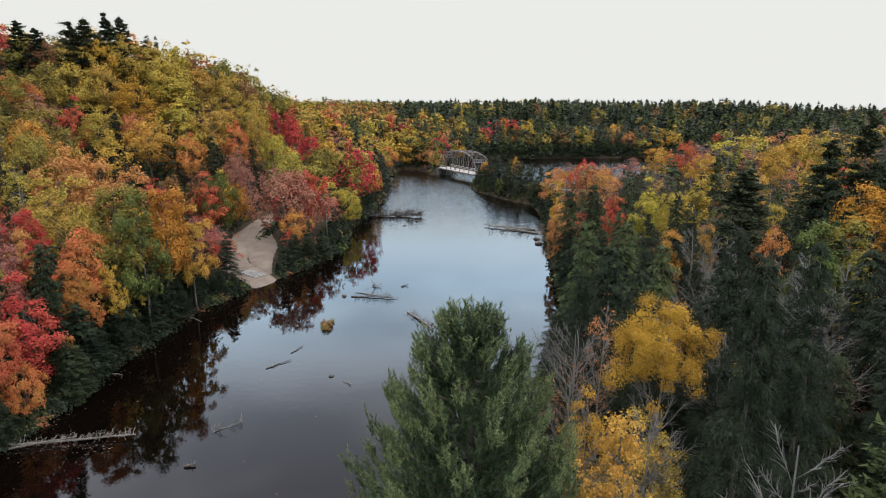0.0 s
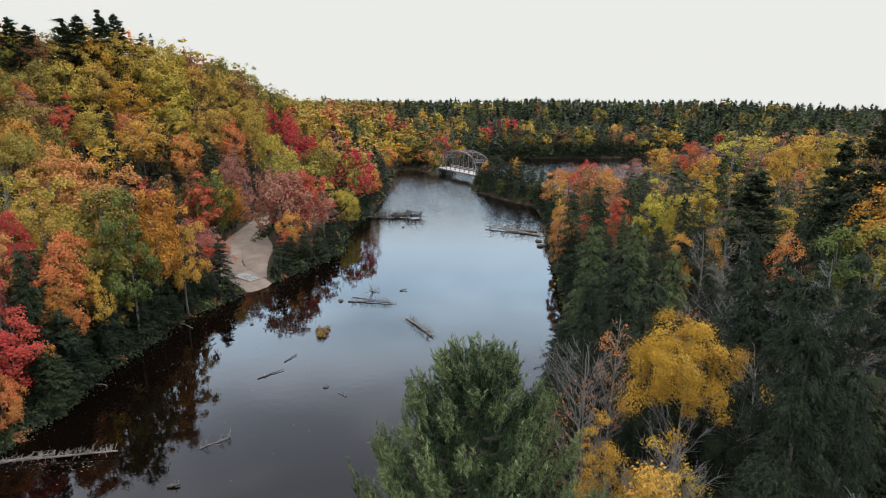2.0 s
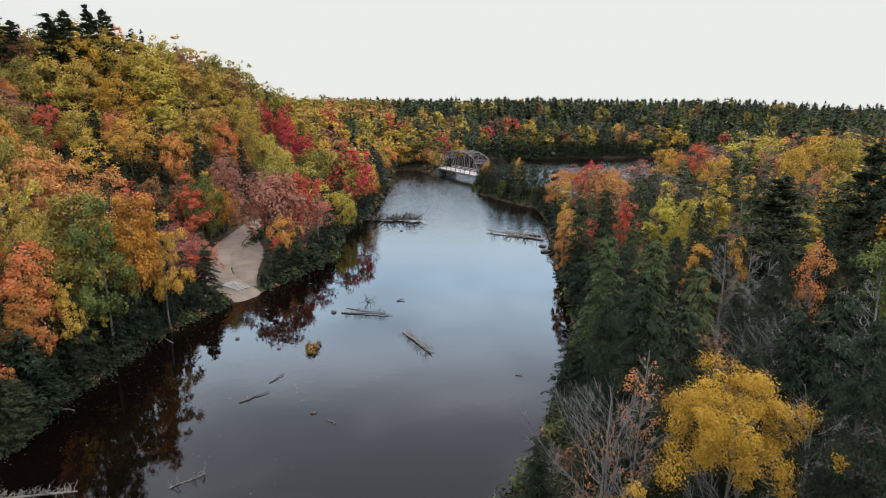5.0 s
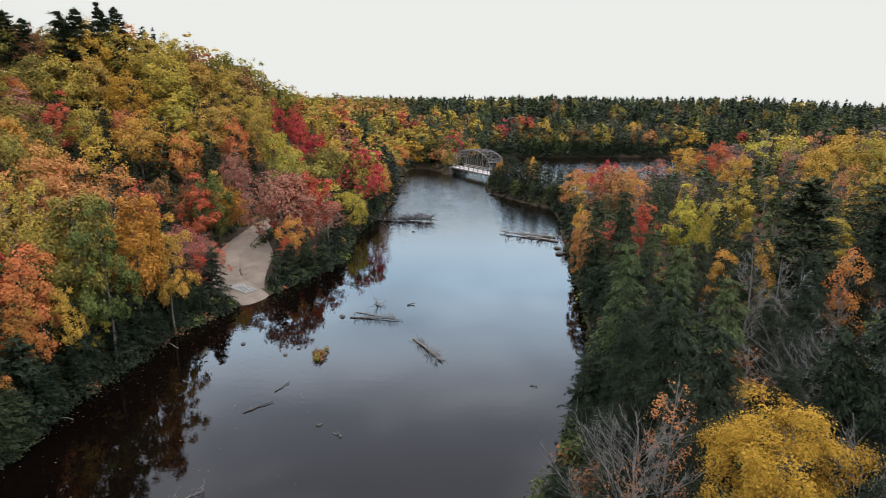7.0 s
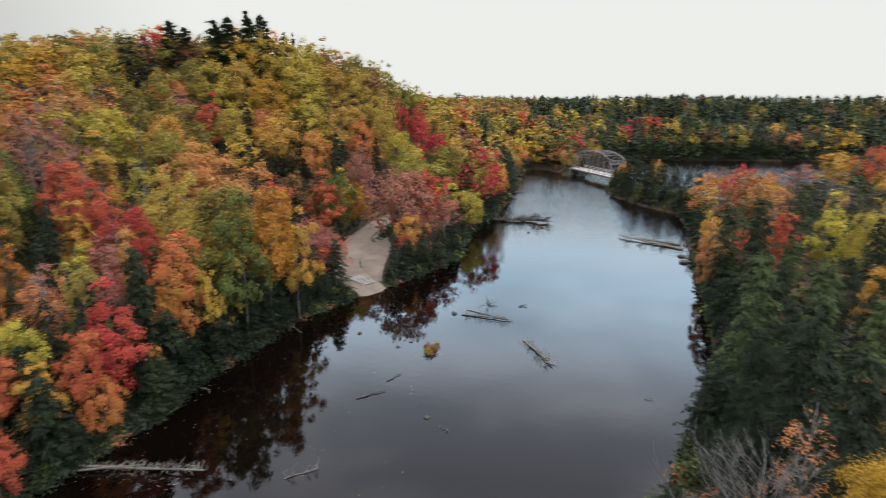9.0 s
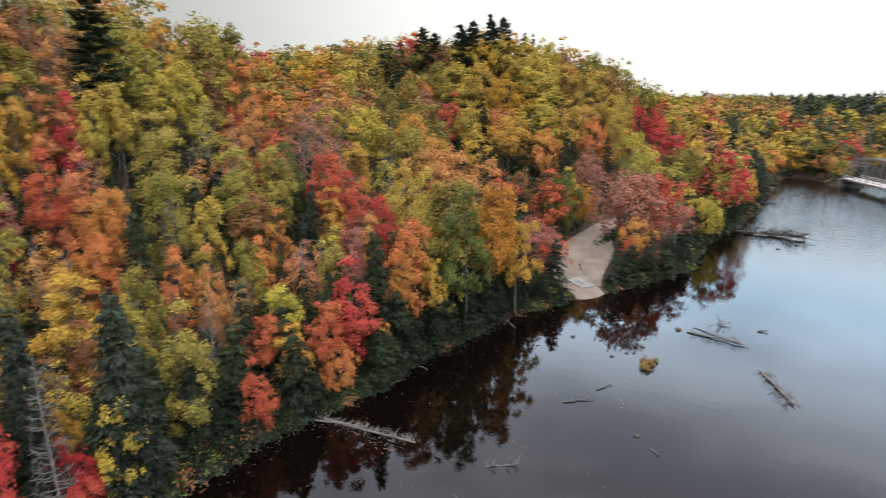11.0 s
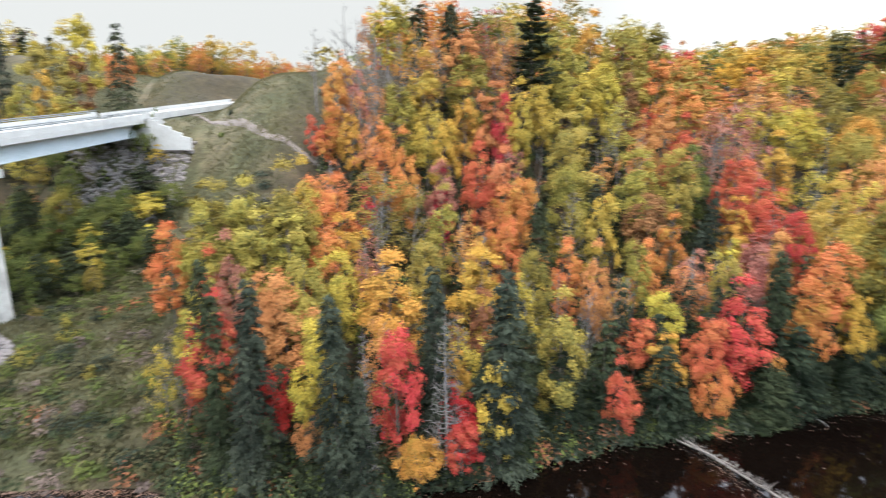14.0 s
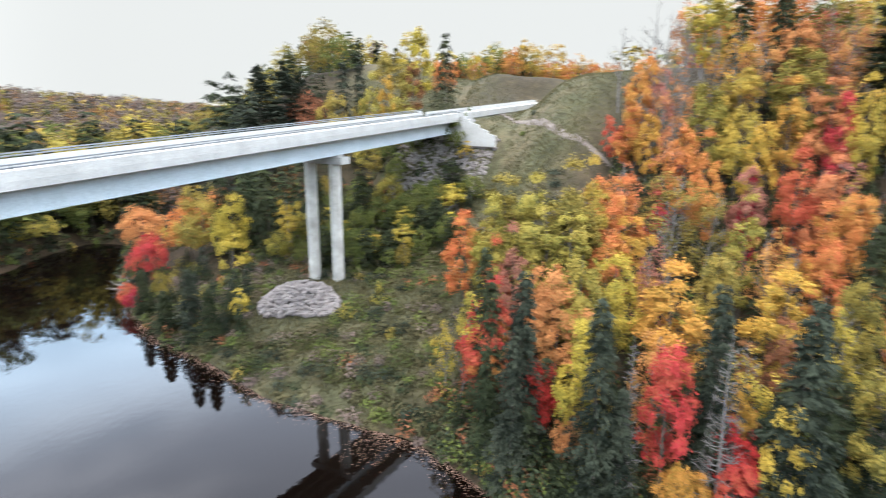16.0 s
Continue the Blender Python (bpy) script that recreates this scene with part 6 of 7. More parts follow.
def grass_tufts():
    rng = np.random.default_rng(9)
    n = 90000
    x, y = np.concatenate([rng.uniform(-84, -36, n), rng.uniform(-165, -84, n)]), np.concatenate([rng.uniform(-45, 8, n), rng.uniform(-45, 14, n)])
    ok = (~in_water(x, y)) & (line_distance(OUTER_BANK, x, y) > 0.2) & (grass_mask(x, y) > rng.uniform(0.15, 0.7, len(x))) & (np.abs(y - road_y(x)) > np.where(x < -84, 5.5, 0))
    keep = rng.permutation(np.flatnonzero(ok))[:60000]
    x, y = x[keep], y[keep]
    z = land(x, y)
    m = len(x)
    up = np.stack([rng.normal(size=m) * 0.35, rng.normal(size=m) * 0.35, np.ones(m)], 1)
    nor = unit(rng, m) * (1, 1, 0.2)
    nor /= np.linalg.norm(nor, axis=1, keepdims=True)
    ln = rng.uniform(0.15, 0.5, m)
    v, f = kites(np.stack([x, y, z + ln * 0.35], 1), nor, up, ln, ln * 0.4)
    tagged(new("grass", mesh_of("grass", v, f, GRASS_BLADE, True)), "dry yellow-green grass tufts on the open slopes", "grass", kind="stuff")


grass_tufts()


# ---------------------------------------------------------------- stones
def stones(name, n, spot, size, material, label, seed, category="rocks"):
    """A heap of angular stones; spot(rng) gives x, y."""
    rng = np.random.default_rng(seed)
    bm = bmesh.new()
    bmesh.ops.create_icosphere(bm, subdivisions=1, radius=1)
    bm.verts.ensure_lookup_table()
    base = np.array([v.co[:] for v in bm.verts])
    tri = np.array([[v.index for v in f.verts] for f in bm.faces])
    bm.free()
    pieces = []
    for _ in range(n):
        x, y, *rise = spot(rng)
        s = size * rng.uniform(0.45, 1.2) * np.array([1, rng.uniform(0.6, 1), rng.uniform(0.45, 0.8)])
        v = base * (1 + rng.normal(size=(len(base), 1)) * 0.14) * s
        a = rng.uniform(0, 6.28)
        c, q = math.cos(a), math.sin(a)
        v = np.stack([v[:, 0] * c - v[:, 1] * q + x, v[:, 0] * q + v[:, 1] * c + y, v[:, 2] + land_at(x, y) + s[2] * 0.25 + sum(rise)], 1)
        pieces.append((v, tri))
    return tagged(new(name, mesh_of(name, *joined(pieces), material, True)), label, category, kind="stuff")


def pier_heap(rng):
    while True:
        u, v = rng.uniform(-1, 1, 2)
        if u * u + v * v < 0.78 + 0.22 * math.sin(3 * math.atan2(v, u) + 1):
            return -57.6 + v * 3.3 + u * 1.6, -27.2 + u * 5.4 - v * 0.6, rng.uniform(0.35, 1.0) * 1.3 * max(0.0, 1 - u * u - v * v)


stones("riprap", 900, pier_heap, 0.44, RIPRAP, "heap of pale grey riprap stones below the bridge pier", 1)


def abutment_slope(rng):
    x = rng.uniform(-90.3, -81.5)
    return x, road_y(x) + rng.uniform(-6.2, 9.4)


stones("riprap", 1500, abutment_slope, 0.42, RIPRAP, "pale riprap stones on the slope under the abutment", 2)
SWALE = np.array([(-104, -10.6), (-98.7, -8.3), (-89, -3.4), (-80.1, 0.5), (-76.4, 4.8), (-74.7, 10.2)], float)


def along_swale(rng):
    s = rng.uniform(0, len(SWALE) - 1.001)
    k = int(s)
    p = SWALE[k] + (SWALE[k + 1] - SWALE[k]) * (s - k)
    return p[0] + rng.normal() * 0.45, p[1] + rng.normal() * 0.45


stones("swale_stones", 420, along_swale, 0.16, WASHED, "pale stones lining a drainage swale on the grass slope", 3)
ribbon("swale_bed", SWALE, [0.4, 0.8, 1.0, 1.0, 0.9, 0.6], WASHED, 0.1, "washed gravel bed of the drainage swale", "track")
ribbon("bank_path", [(-69.2, -39.9), (-69.6, -32), (-70.5, -26), (-71.6, -20.2), (-68.6, -12.8)], [2.5, 2.5, 2.5, 2.0, 1.5], GRAVEL, 0.1, "worn earth path under the bridge", "track")


def boat_slab():
    """The ribbed concrete launching slab at the foot of the track."""
    root = tagged(new("launching_slab"), "pale ribbed concrete boat-launching slab at the water's edge", "boat ramp", kind="thing")
    a, b = Vector((-33.6, 79.0, 0)), Vector((-30.2, 76.8, 0))
    along = (b - a).normalized()
    turn = math.atan2(along.y, along.x)
    for k in range(9):
        p = a + (b - a) * (k + 0.5) / 9
        bm = bmesh.new()
        box(bm, (0.33, 2.3, 0.12), Matrix.Translation((p.x, p.y, max(0.10, land_at(p.x, p.y) + 0.33))) @ Matrix.Rotation(turn, 4, "Z"), 0.03)
        part("plank", bm, SLAB, root)


boat_slab()


# ---------------------------------------------------------------- things lying in the water
def snag(name, a, b, radius, twigs, reach, material, label, seed, lift=0.25, spread=1.0):
    """A drowned trunk from a to b with broken branches that stick out of the water."""
    rng = np.random.default_rng(seed)
    root = tagged(new(name), label, "driftwood", kind="thing")
    a, b = np.array([*a, lift * 0.3]), np.array([*b, lift])
    q = np.linspace(0, 1, 7)[:, None]
    path = a + (b - a) * q + rng.normal(size=(7, 3)) * (0.06, 0.06, 0.015) * np.sin(q * 3.1)
    mesh_part("log", mesh_of("log", *tube_arrays(path, np.linspace(radius, radius * 0.45, 7), 7), material), root)
    pieces = []
    way = (b - a) / np.linalg.norm(b - a)
    side = np.array([-way[1], way[0], 0])
    for _ in range(twigs):
        s = rng.uniform(0.05, 0.98)
        p = a + (b - a) * s
        w = side * rng.uniform(-1, 1) * spread + way * rng.uniform(-0.2, 0.6) + np.array([0, 0, rng.uniform(-0.1, 0.9) if reach < 1.7 else rng.uniform(-0.1, 0.65)])
        ln = reach * rng.uniform(0.5, 1.1)
        t = np.linspace(0, 1, 4)[:, None]
        pieces.append(tube_arrays(p + w / np.linalg.norm(w) * ln * t + rng.normal(size=(4, 3)) * 0.16 * ln * t, np.linspace(0.026 if reach < 1.7 else reach * 0.04, 0.009 if reach < 1.7 else 0.035, 4), 4))
        if rng.uniform() < 0.6:
            p2 = p + w / np.linalg.norm(w) * ln * 0.55
            w2 = w + rng.normal(size=3) * 0.7
            pieces.append(tube_arrays(p2 + w2 / np.linalg.norm(w2) * ln * 0.5 * np.linspace(0, 1, 3)[:, None], np.linspace(0.025, 0.008, 3), 3))
    if pieces:
        tagged(mesh_part("brushwood", mesh_of("brushwood", *joined(pieces), DEAD_WOOD if material is DEAD_WOOD or reach < 1.7 else WET_WOOD), root), "bare twigs", kind="stuff")
    return root


snag("fallen_log", (-36.6, 30.6), (-25.9, 32.3), 0.12, 170, 0.62, DEAD_WOOD, "bleached fallen trunk with rib-like branches reaching into the water", 3, 0.35)
snag("fallen_log", (-37.0, 29.5), (-30.5, 31.8), 0.1, 20, 0.8, DEAD_WOOD, "thinner bleached trunk beside the fallen log", 13, 0.4)
snag("drowned_log", (-14.9, 69.5), (-8.7, 68.9), 0.1, 60, 0.85, WET_WOOD, "dark half-sunken log with short upright branches", 4, 0.16, 0.3)
snag("drowned_log", (-14.6, 71.5), (-8.7, 69.0), 0.06, 4, 0.5, DEAD_WOOD, "thin pale pole lying on the water", 5, 0.12, 0.4)
snag("drowned_branch", (-12.7, 74.9), (-11.7, 74.1), 0.06, 14, 1.4, DEAD_WOOD, "tangle of grey branches standing out of the water", 6, 0.2)
snag("drowned_tree", (-6.3, 63.0), (-2.7, 56.9), 0.14, 64, 1.05, DEAD_WOOD, "drowned tree top with many bare grey twigs", 7, 0.2)
snag("drowned_tree", (-23.5, 133.5), (-8.7, 133.8), 0.30, 80, 3.0, WET_WOOD, "large drowned tree reaching out from the bank", 8, 0.5)
snag("drowned_tree", (-17.0, 136.5), (-9.5, 132.6), 0.2, 40, 2.2, WET_WOOD, "dark drowned limb among other driftwood", 18, 0.5)
snag("drowned_tree", (17.3, 113.6), (6.4, 121.9), 0.22, 46, 1.8, DEAD_WOOD, "pale driftwood tree lying off the wooded bank", 9, 0.4)
snag("drowned_log", (17.4, 117.5), (10.0, 119.6), 0.24, 14, 1.2, DEAD_WOOD, "pale driftwood log lying off the wooded bank", 10, 0.4)
snag("floating_stick", (-19.5, 45.5), (-17.5, 47.6), 0.07, 2, 0.4, WET_WOOD, "dark waterlogged stick floating on the river", 11, 0.12)
snag("floating_stick", (-18.0, 49.5), (-17.2, 51.4), 0.06, 1, 0.4, WET_WOOD, "short dark stick floating on the river", 12, 0.12)
snag("floating_stick", (-8.2, 74.5), (-7.2, 75.0), 0.1, 3, 0.5, WET_WOOD, "dark stump just out of the water", 14, 0.2)
snag("drowned_branch", (-20.0, 33.2), (-18.2, 34.9), 0.04, 13, 0.9, DEAD_WOOD, "bleached antler-like branches standing out of the water", 15, 0.1)
snag("floating_stick", (-20.2, 28.4), (-19.4, 28.6), 0.13, 4, 0.4, WET_WOOD, "dark stump just out of the water", 24, 0.15)
snag("drowned_branch", (5.9, 51.8), (6.6, 52.0), 0.03, 4, 0.4, DEAD_WOOD, "small pale twigs just out of the water", 16, 0.1)
snag("drowned_branch", (-11.0, 42.8), (-10.1, 42.2), 0.03, 6, 0.35, DEAD_WOOD, "small twigs and leaves just out of the water", 17, 0.08)
snag("bank_stick", (-35.2, 61.6), (-31.8, 58.8), 0.09, 2, 0.6, DEAD_WOOD, "bleached pole sloping from the bank into the water", 19, 0.1)
snag("bank_stick", (-35.2, 66.9), (-32.4, 65.4), 0.08, 2, 0.6, DEAD_WOOD, "bleached pole sloping from the bank into the water", 20, 0.1)
snag("bank_stick", (-37.0, 44.6), (-33.4, 43.6), 0.09, 3, 0.7, DEAD_WOOD, "bleached pole sloping from the bank into the water", 21, 0.1)
snag("bank_log", (-24.0, 178.5), (-18.8, 178.0), 0.2, 10, 2.0, WET_WOOD, "dark drowned tree beside the far bank", 22, 0.3)
snag("bank_log", (-73.5, -63.0), (-66.5, -58.5), 0.14, 30, 2.0, DEAD_WOOD, "grey fallen branches at the tip of the bank", 23, 0.3)


def rock(x, y, size, seed, label, material):
    bm = bmesh.new()
    bmesh.ops.create_icosphere(bm, subdivisions=2, radius=1)
    r = random.Random(seed)
    for v in bm.verts:
        v.co *= 1 + 0.22 * noise.noise(v.co * 1.7 + Vector((seed, 0, 0)))
        v.co = Vector((v.co.x * size, v.co.y * size * 0.75, v.co.z * size * 0.5))
    ob = part("rock", bm, material, None)
    ob.location = (x, y, size * 0.05)
    ob.rotation_euler = (0, 0, r.uniform(0, 6))
    tagged(ob, label, "rock", "rocks in the river", "thing")


for k, (x, y, s) in enumerate(((-16.0, 69.8, 0.5), (-12.4, 43.9, 0.3), (16.4, 108.2, 0.8), (16.2, 103.9, 1.0), (-19.6, 57.8, 0.3), (-18.6, 59.5, 0.25), (-25.2, 60.5, 0.35), (-9.5, 128.0, 0.5), (-12.0, 122.0, 0.45), (-10.5, 130.8, 0.4))):
    rock(x, y, s, k, "dark wet stump-like rock just out of the water", WET_WOOD)


def islet():
    """A small grassy hummock in mid-river."""
    rng = np.random.default_rng(41)
    root = tagged(new("grass_hummock"), "small brown-green grassy hummock standing in the river", "islet", kind="thing")
    bm = bmesh.new()
    bmesh.ops.create_icosphere(bm, subdivisions=2, radius=1)
    for v in bm.verts:
        v.co = Vector((v.co.x * 0.55, v.co.y * 1.3, v.co.z * 0.16)) * (1 + 0.25 * noise.noise(v.co * 2))
    part("mound", bm, WET_WOOD, root)
    heaps = [leaf_heap(rng, (rng.normal() * 0.4, rng.normal() * 0.75, 0.05), 0.8, rng.uniform(0.4, 1.1), 60, 0.17) for _ in range(12)]
    mesh_part("sedge", mesh_of("sedge", *joined(heaps[:8]), LEAF["rust"], True), root, "brown sedge")
    mesh_part("grass", mesh_of("grass", *joined(heaps[8:]), LEAF["moss"], True), root, "olive grass")
    root.location = (-16.0, 58.0, 0)


islet()


def floating_leaves():
    """Fallen leaves adrift along the outer bank and in rafts by the cape."""
    rng = np.random.default_rng(52)
    P = []
    for (ax, ay), (bx, by) in zip(OUTER_BANK[18:33], OUTER_BANK[19:34]):
        n = int(math.hypot(bx - ax, by - ay) * (60 if ay < 3 else 5))
        t = rng.uniform(size=n)
        far = rng.exponential(0.42 if ay < 3 else 1.0, n)
        nx, ny = by - ay, -(bx - ax)
        k = math.hypot(nx, ny)
        P.append(np.stack([ax + (bx - ax) * t - nx / k * far, ay + (by - ay) * t - ny / k * far], 1))
    m = 240
    P.append(np.stack([rng.uniform(-35, -12, m), rng.uniform(12, 78, m)], 1))
    P.append(np.stack([-38.6 + rng.normal(size=260) * 1.3, -12.5 + rng.normal(size=260) * 1.3], 1))
    P.append(np.stack([rng.uniform(-36, -27, 130), 30.9 + rng.normal(size=130) * 0.5], 1))
    p = np.concatenate(P)
    p = p[in_water(*p.T)]
    n = len(p)
    nor = np.stack([rng.normal(size=n) * 0.06, rng.normal(size=n) * 0.06, np.ones(n)], 1)
    nor /= np.linalg.norm(nor, axis=1, keepdims=True)
    ln = rng.uniform(0.06, 0.15, n)
    v, f = kites(np.concatenate([p, np.full((n, 1), 0.022)], 1), nor, unit(rng, n), ln, ln * 0.75, 0.0)
    tagged(new("floating_leaves", mesh_of("floating_leaves", v, f, FALLEN, True)), "pale brown fallen leaves adrift on the water", "leaves", kind="stuff")


floating_leaves()


# ---------------------------------------------------------------- scatter of the wood
def palette(x, y, side, d, r):
    """Which tree grows here: the outer slope is mostly maples, the inner flat and the south mostly conifers."""
    u = r.random()
    if side == "outer" and y < -26:
        return r.choice((("hemlock", "hemlock"), ("spruce", "hemlock"), ("hemlock", "hemlock"), ("pine", "pine"), ("spruce", "spruce"), ("pine", "hemlock"), ("maple", "green"), ("sparse", "rust"), ("maple", "moss"), ("maple", "olive"), ("hemlock", "hemlock"), ("birch", "yellow"), ("maple", "green"), ("bare", "rust")))
    if side == "outer" and y > 236:
        if u < (0.8 if x > 2 else 0.5):
            return r.choice((("spruce", "hazy_pine"), ("hemlock", "hazy_pine"), ("pine", "pine"), ("spruce", "spruce")))
        return "maple", r.choice(("ochre", "gold", "moss", "amber", "olive", "rust", "salmon", "red", "yellow"))
    if side == "outer":
        if d < 7:
            return ("spruce", "hemlock") if u < 0.5 else ("maple", r.choice(("red", "orange", "olive", "green", "salmon"))) if u < 0.78 else ("sparse", r.choice(("salmon", "olive", "mauve")))
        if u < (0.36 if d < 20 and y < 42 else 0.11):
            return r.choice((("spruce", "spruce"), ("hemlock", "hemlock"), ("pine", "pine")))
        if u < 0.24:
            return "sparse", r.choice(("salmon", "mauve", "gold", "olive"))
        if u < 0.275 and d < 60:
            return "bare", "rust"
        if u < 0.36:
            return "birch", r.choice(("yellow", "gold", "ochre", "moss"))
        if y > 88:
            return "maple", r.choice(("ochre", "ochre", "ochre", "moss", "moss", "olive", "olive", "amber", "amber", "gold", "yellow", "flame", "orange", "green", "red", "rust"))
        return "maple", r.choice(("olive", "olive", "moss", "ochre", "gold", "ochre", "orange", "flame", "salmon", "red", "red", "orange", "green", "yellow", "mauve", "flame"))
    if y > 78 and u > (0.62 if math.hypot(x, y) < 150 else 0.82):
        if u > 0.86:
            return "bare", "rust"
        if u > 0.76:
            return "sparse", r.choice(("mauve", "gold", "salmon"))
        return r.choice((("maple", "ochre"), ("maple", "salmon"), ("maple", "mauve"), ("sparse", "mauve"), ("birch", "gold"), ("maple", "rust"), ("hemlock", "hemlock"), ("hemlock", "hemlock")))
    if u < 0.6:
        return r.choice((("hemlock", "hemlock"), ("hemlock", "pine"), ("hemlock", "hemlock"), ("pine", "pine"), ("hemlock", "pine")))
    if u < 0.88:
        return "bare", "rust"
    if u < 0.95 or math.hypot(x, y) < 60:
        return "sparse", r.choice(("rust", "rust", "moss"))
    if u < 0.91:
        return "birch", r.choice(("yellow", "gold"))
    return "maple", r.choice(("ochre", "rust", "flame", "moss", "green"))


KEY_XY = np.array([(t[2], t[3]) for t in KEY_TREES])


def like_neighbours(x, y, r):
    """The form, colour and height of undergrowth trees beside the large ones: lower, and in part evergreen."""
    far = np.hypot(KEY_XY[:, 0] - x, KEY_XY[:, 1] - y)
    k = int(far.argmin())
    if far[k] > 13:
        return None
    form, hue, _, _, height, _ = KEY_TREES[k]
    u = r.random() * (0.5 if -50 < x < -30 and y < 30 else 1)
    if form in ("maple", "birch", "sparse") and u < 0.46:
        return r.choice((("hemlock", "hemlock"), ("spruce", "hemlock"), ("spruce", "spruce"))) + (height * r.uniform(0.45, 0.7),)
    if form in ("maple", "birch") and u < 0.6:
        return "sparse", hue, height * r.uniform(0.7, 0.92)
    if form in ("bare", "dead"):
        return "bare", "rust", height * r.uniform(0.6, 0.9)
    if form == "pine":
        form = "hemlock"
    return form, hue, height * r.uniform(0.62, 0.9)


def clear_of_trees(x, y):
    """Places where nothing tall grows: the grass, the roads, the launching place, and under the bridge."""
    if float(grass_mask(np.array([x]), np.array([y]))[0]) > 0.33:
        return True
    if x < -20 and abs(y - road_y(x)) < (9 if x < -60 else 8):
        return True
    if -168 < x < -62 and max(1.2 + 0.222 * x, -0.5 * (x + 168) - 36 if x < -110 else -12 if x > -88 else -99) < y < 1.2 - 0.077 * x - 0.8:
        return True
    if line_distance(TRACK, np.array([x]), np.array([y]))[0] < 6.0:
        return True
    return math.hypot(x, y + 3) < 5.0 or (abs(x) < 2.5 and -13 < y < 2)


def spots_in(r, x0, x1, y0, y1, step):
    """Jittered places over an area, with their distances to the banks."""
    out = []
    for i in range(int(x0 / step), int(x1 / step)):
        for j in range(int(y0 / step), int(y1 / step)):
            out.append(((i + 0.5 * (j % 2) + r.uniform(-0.38, 0.38)) * step, (j + r.uniform(-0.38, 0.38)) * step))
    xy = np.array(out)
    return zip(out, line_distance(OUTER_BANK, *xy.T), line_distance(INNER_BANK, *xy.T), in_water(*xy.T))


def in_sight(x, y):
    """The side of the valley that the flight looks over."""
    return -42 < math.degrees(math.atan2(-x, y)) < 166


def behind_ridge(x, y, top):
    """Whether a hill's wood stands between the river bend and a tree top."""
    z = land_at(x, y) + top
    return any(land_at(x * q, y * q) + 6.5 > 26 + (z - 26) * q for q in (0.5, 0.6, 0.68, 0.75, 0.81, 0.86, 0.9, 0.93))


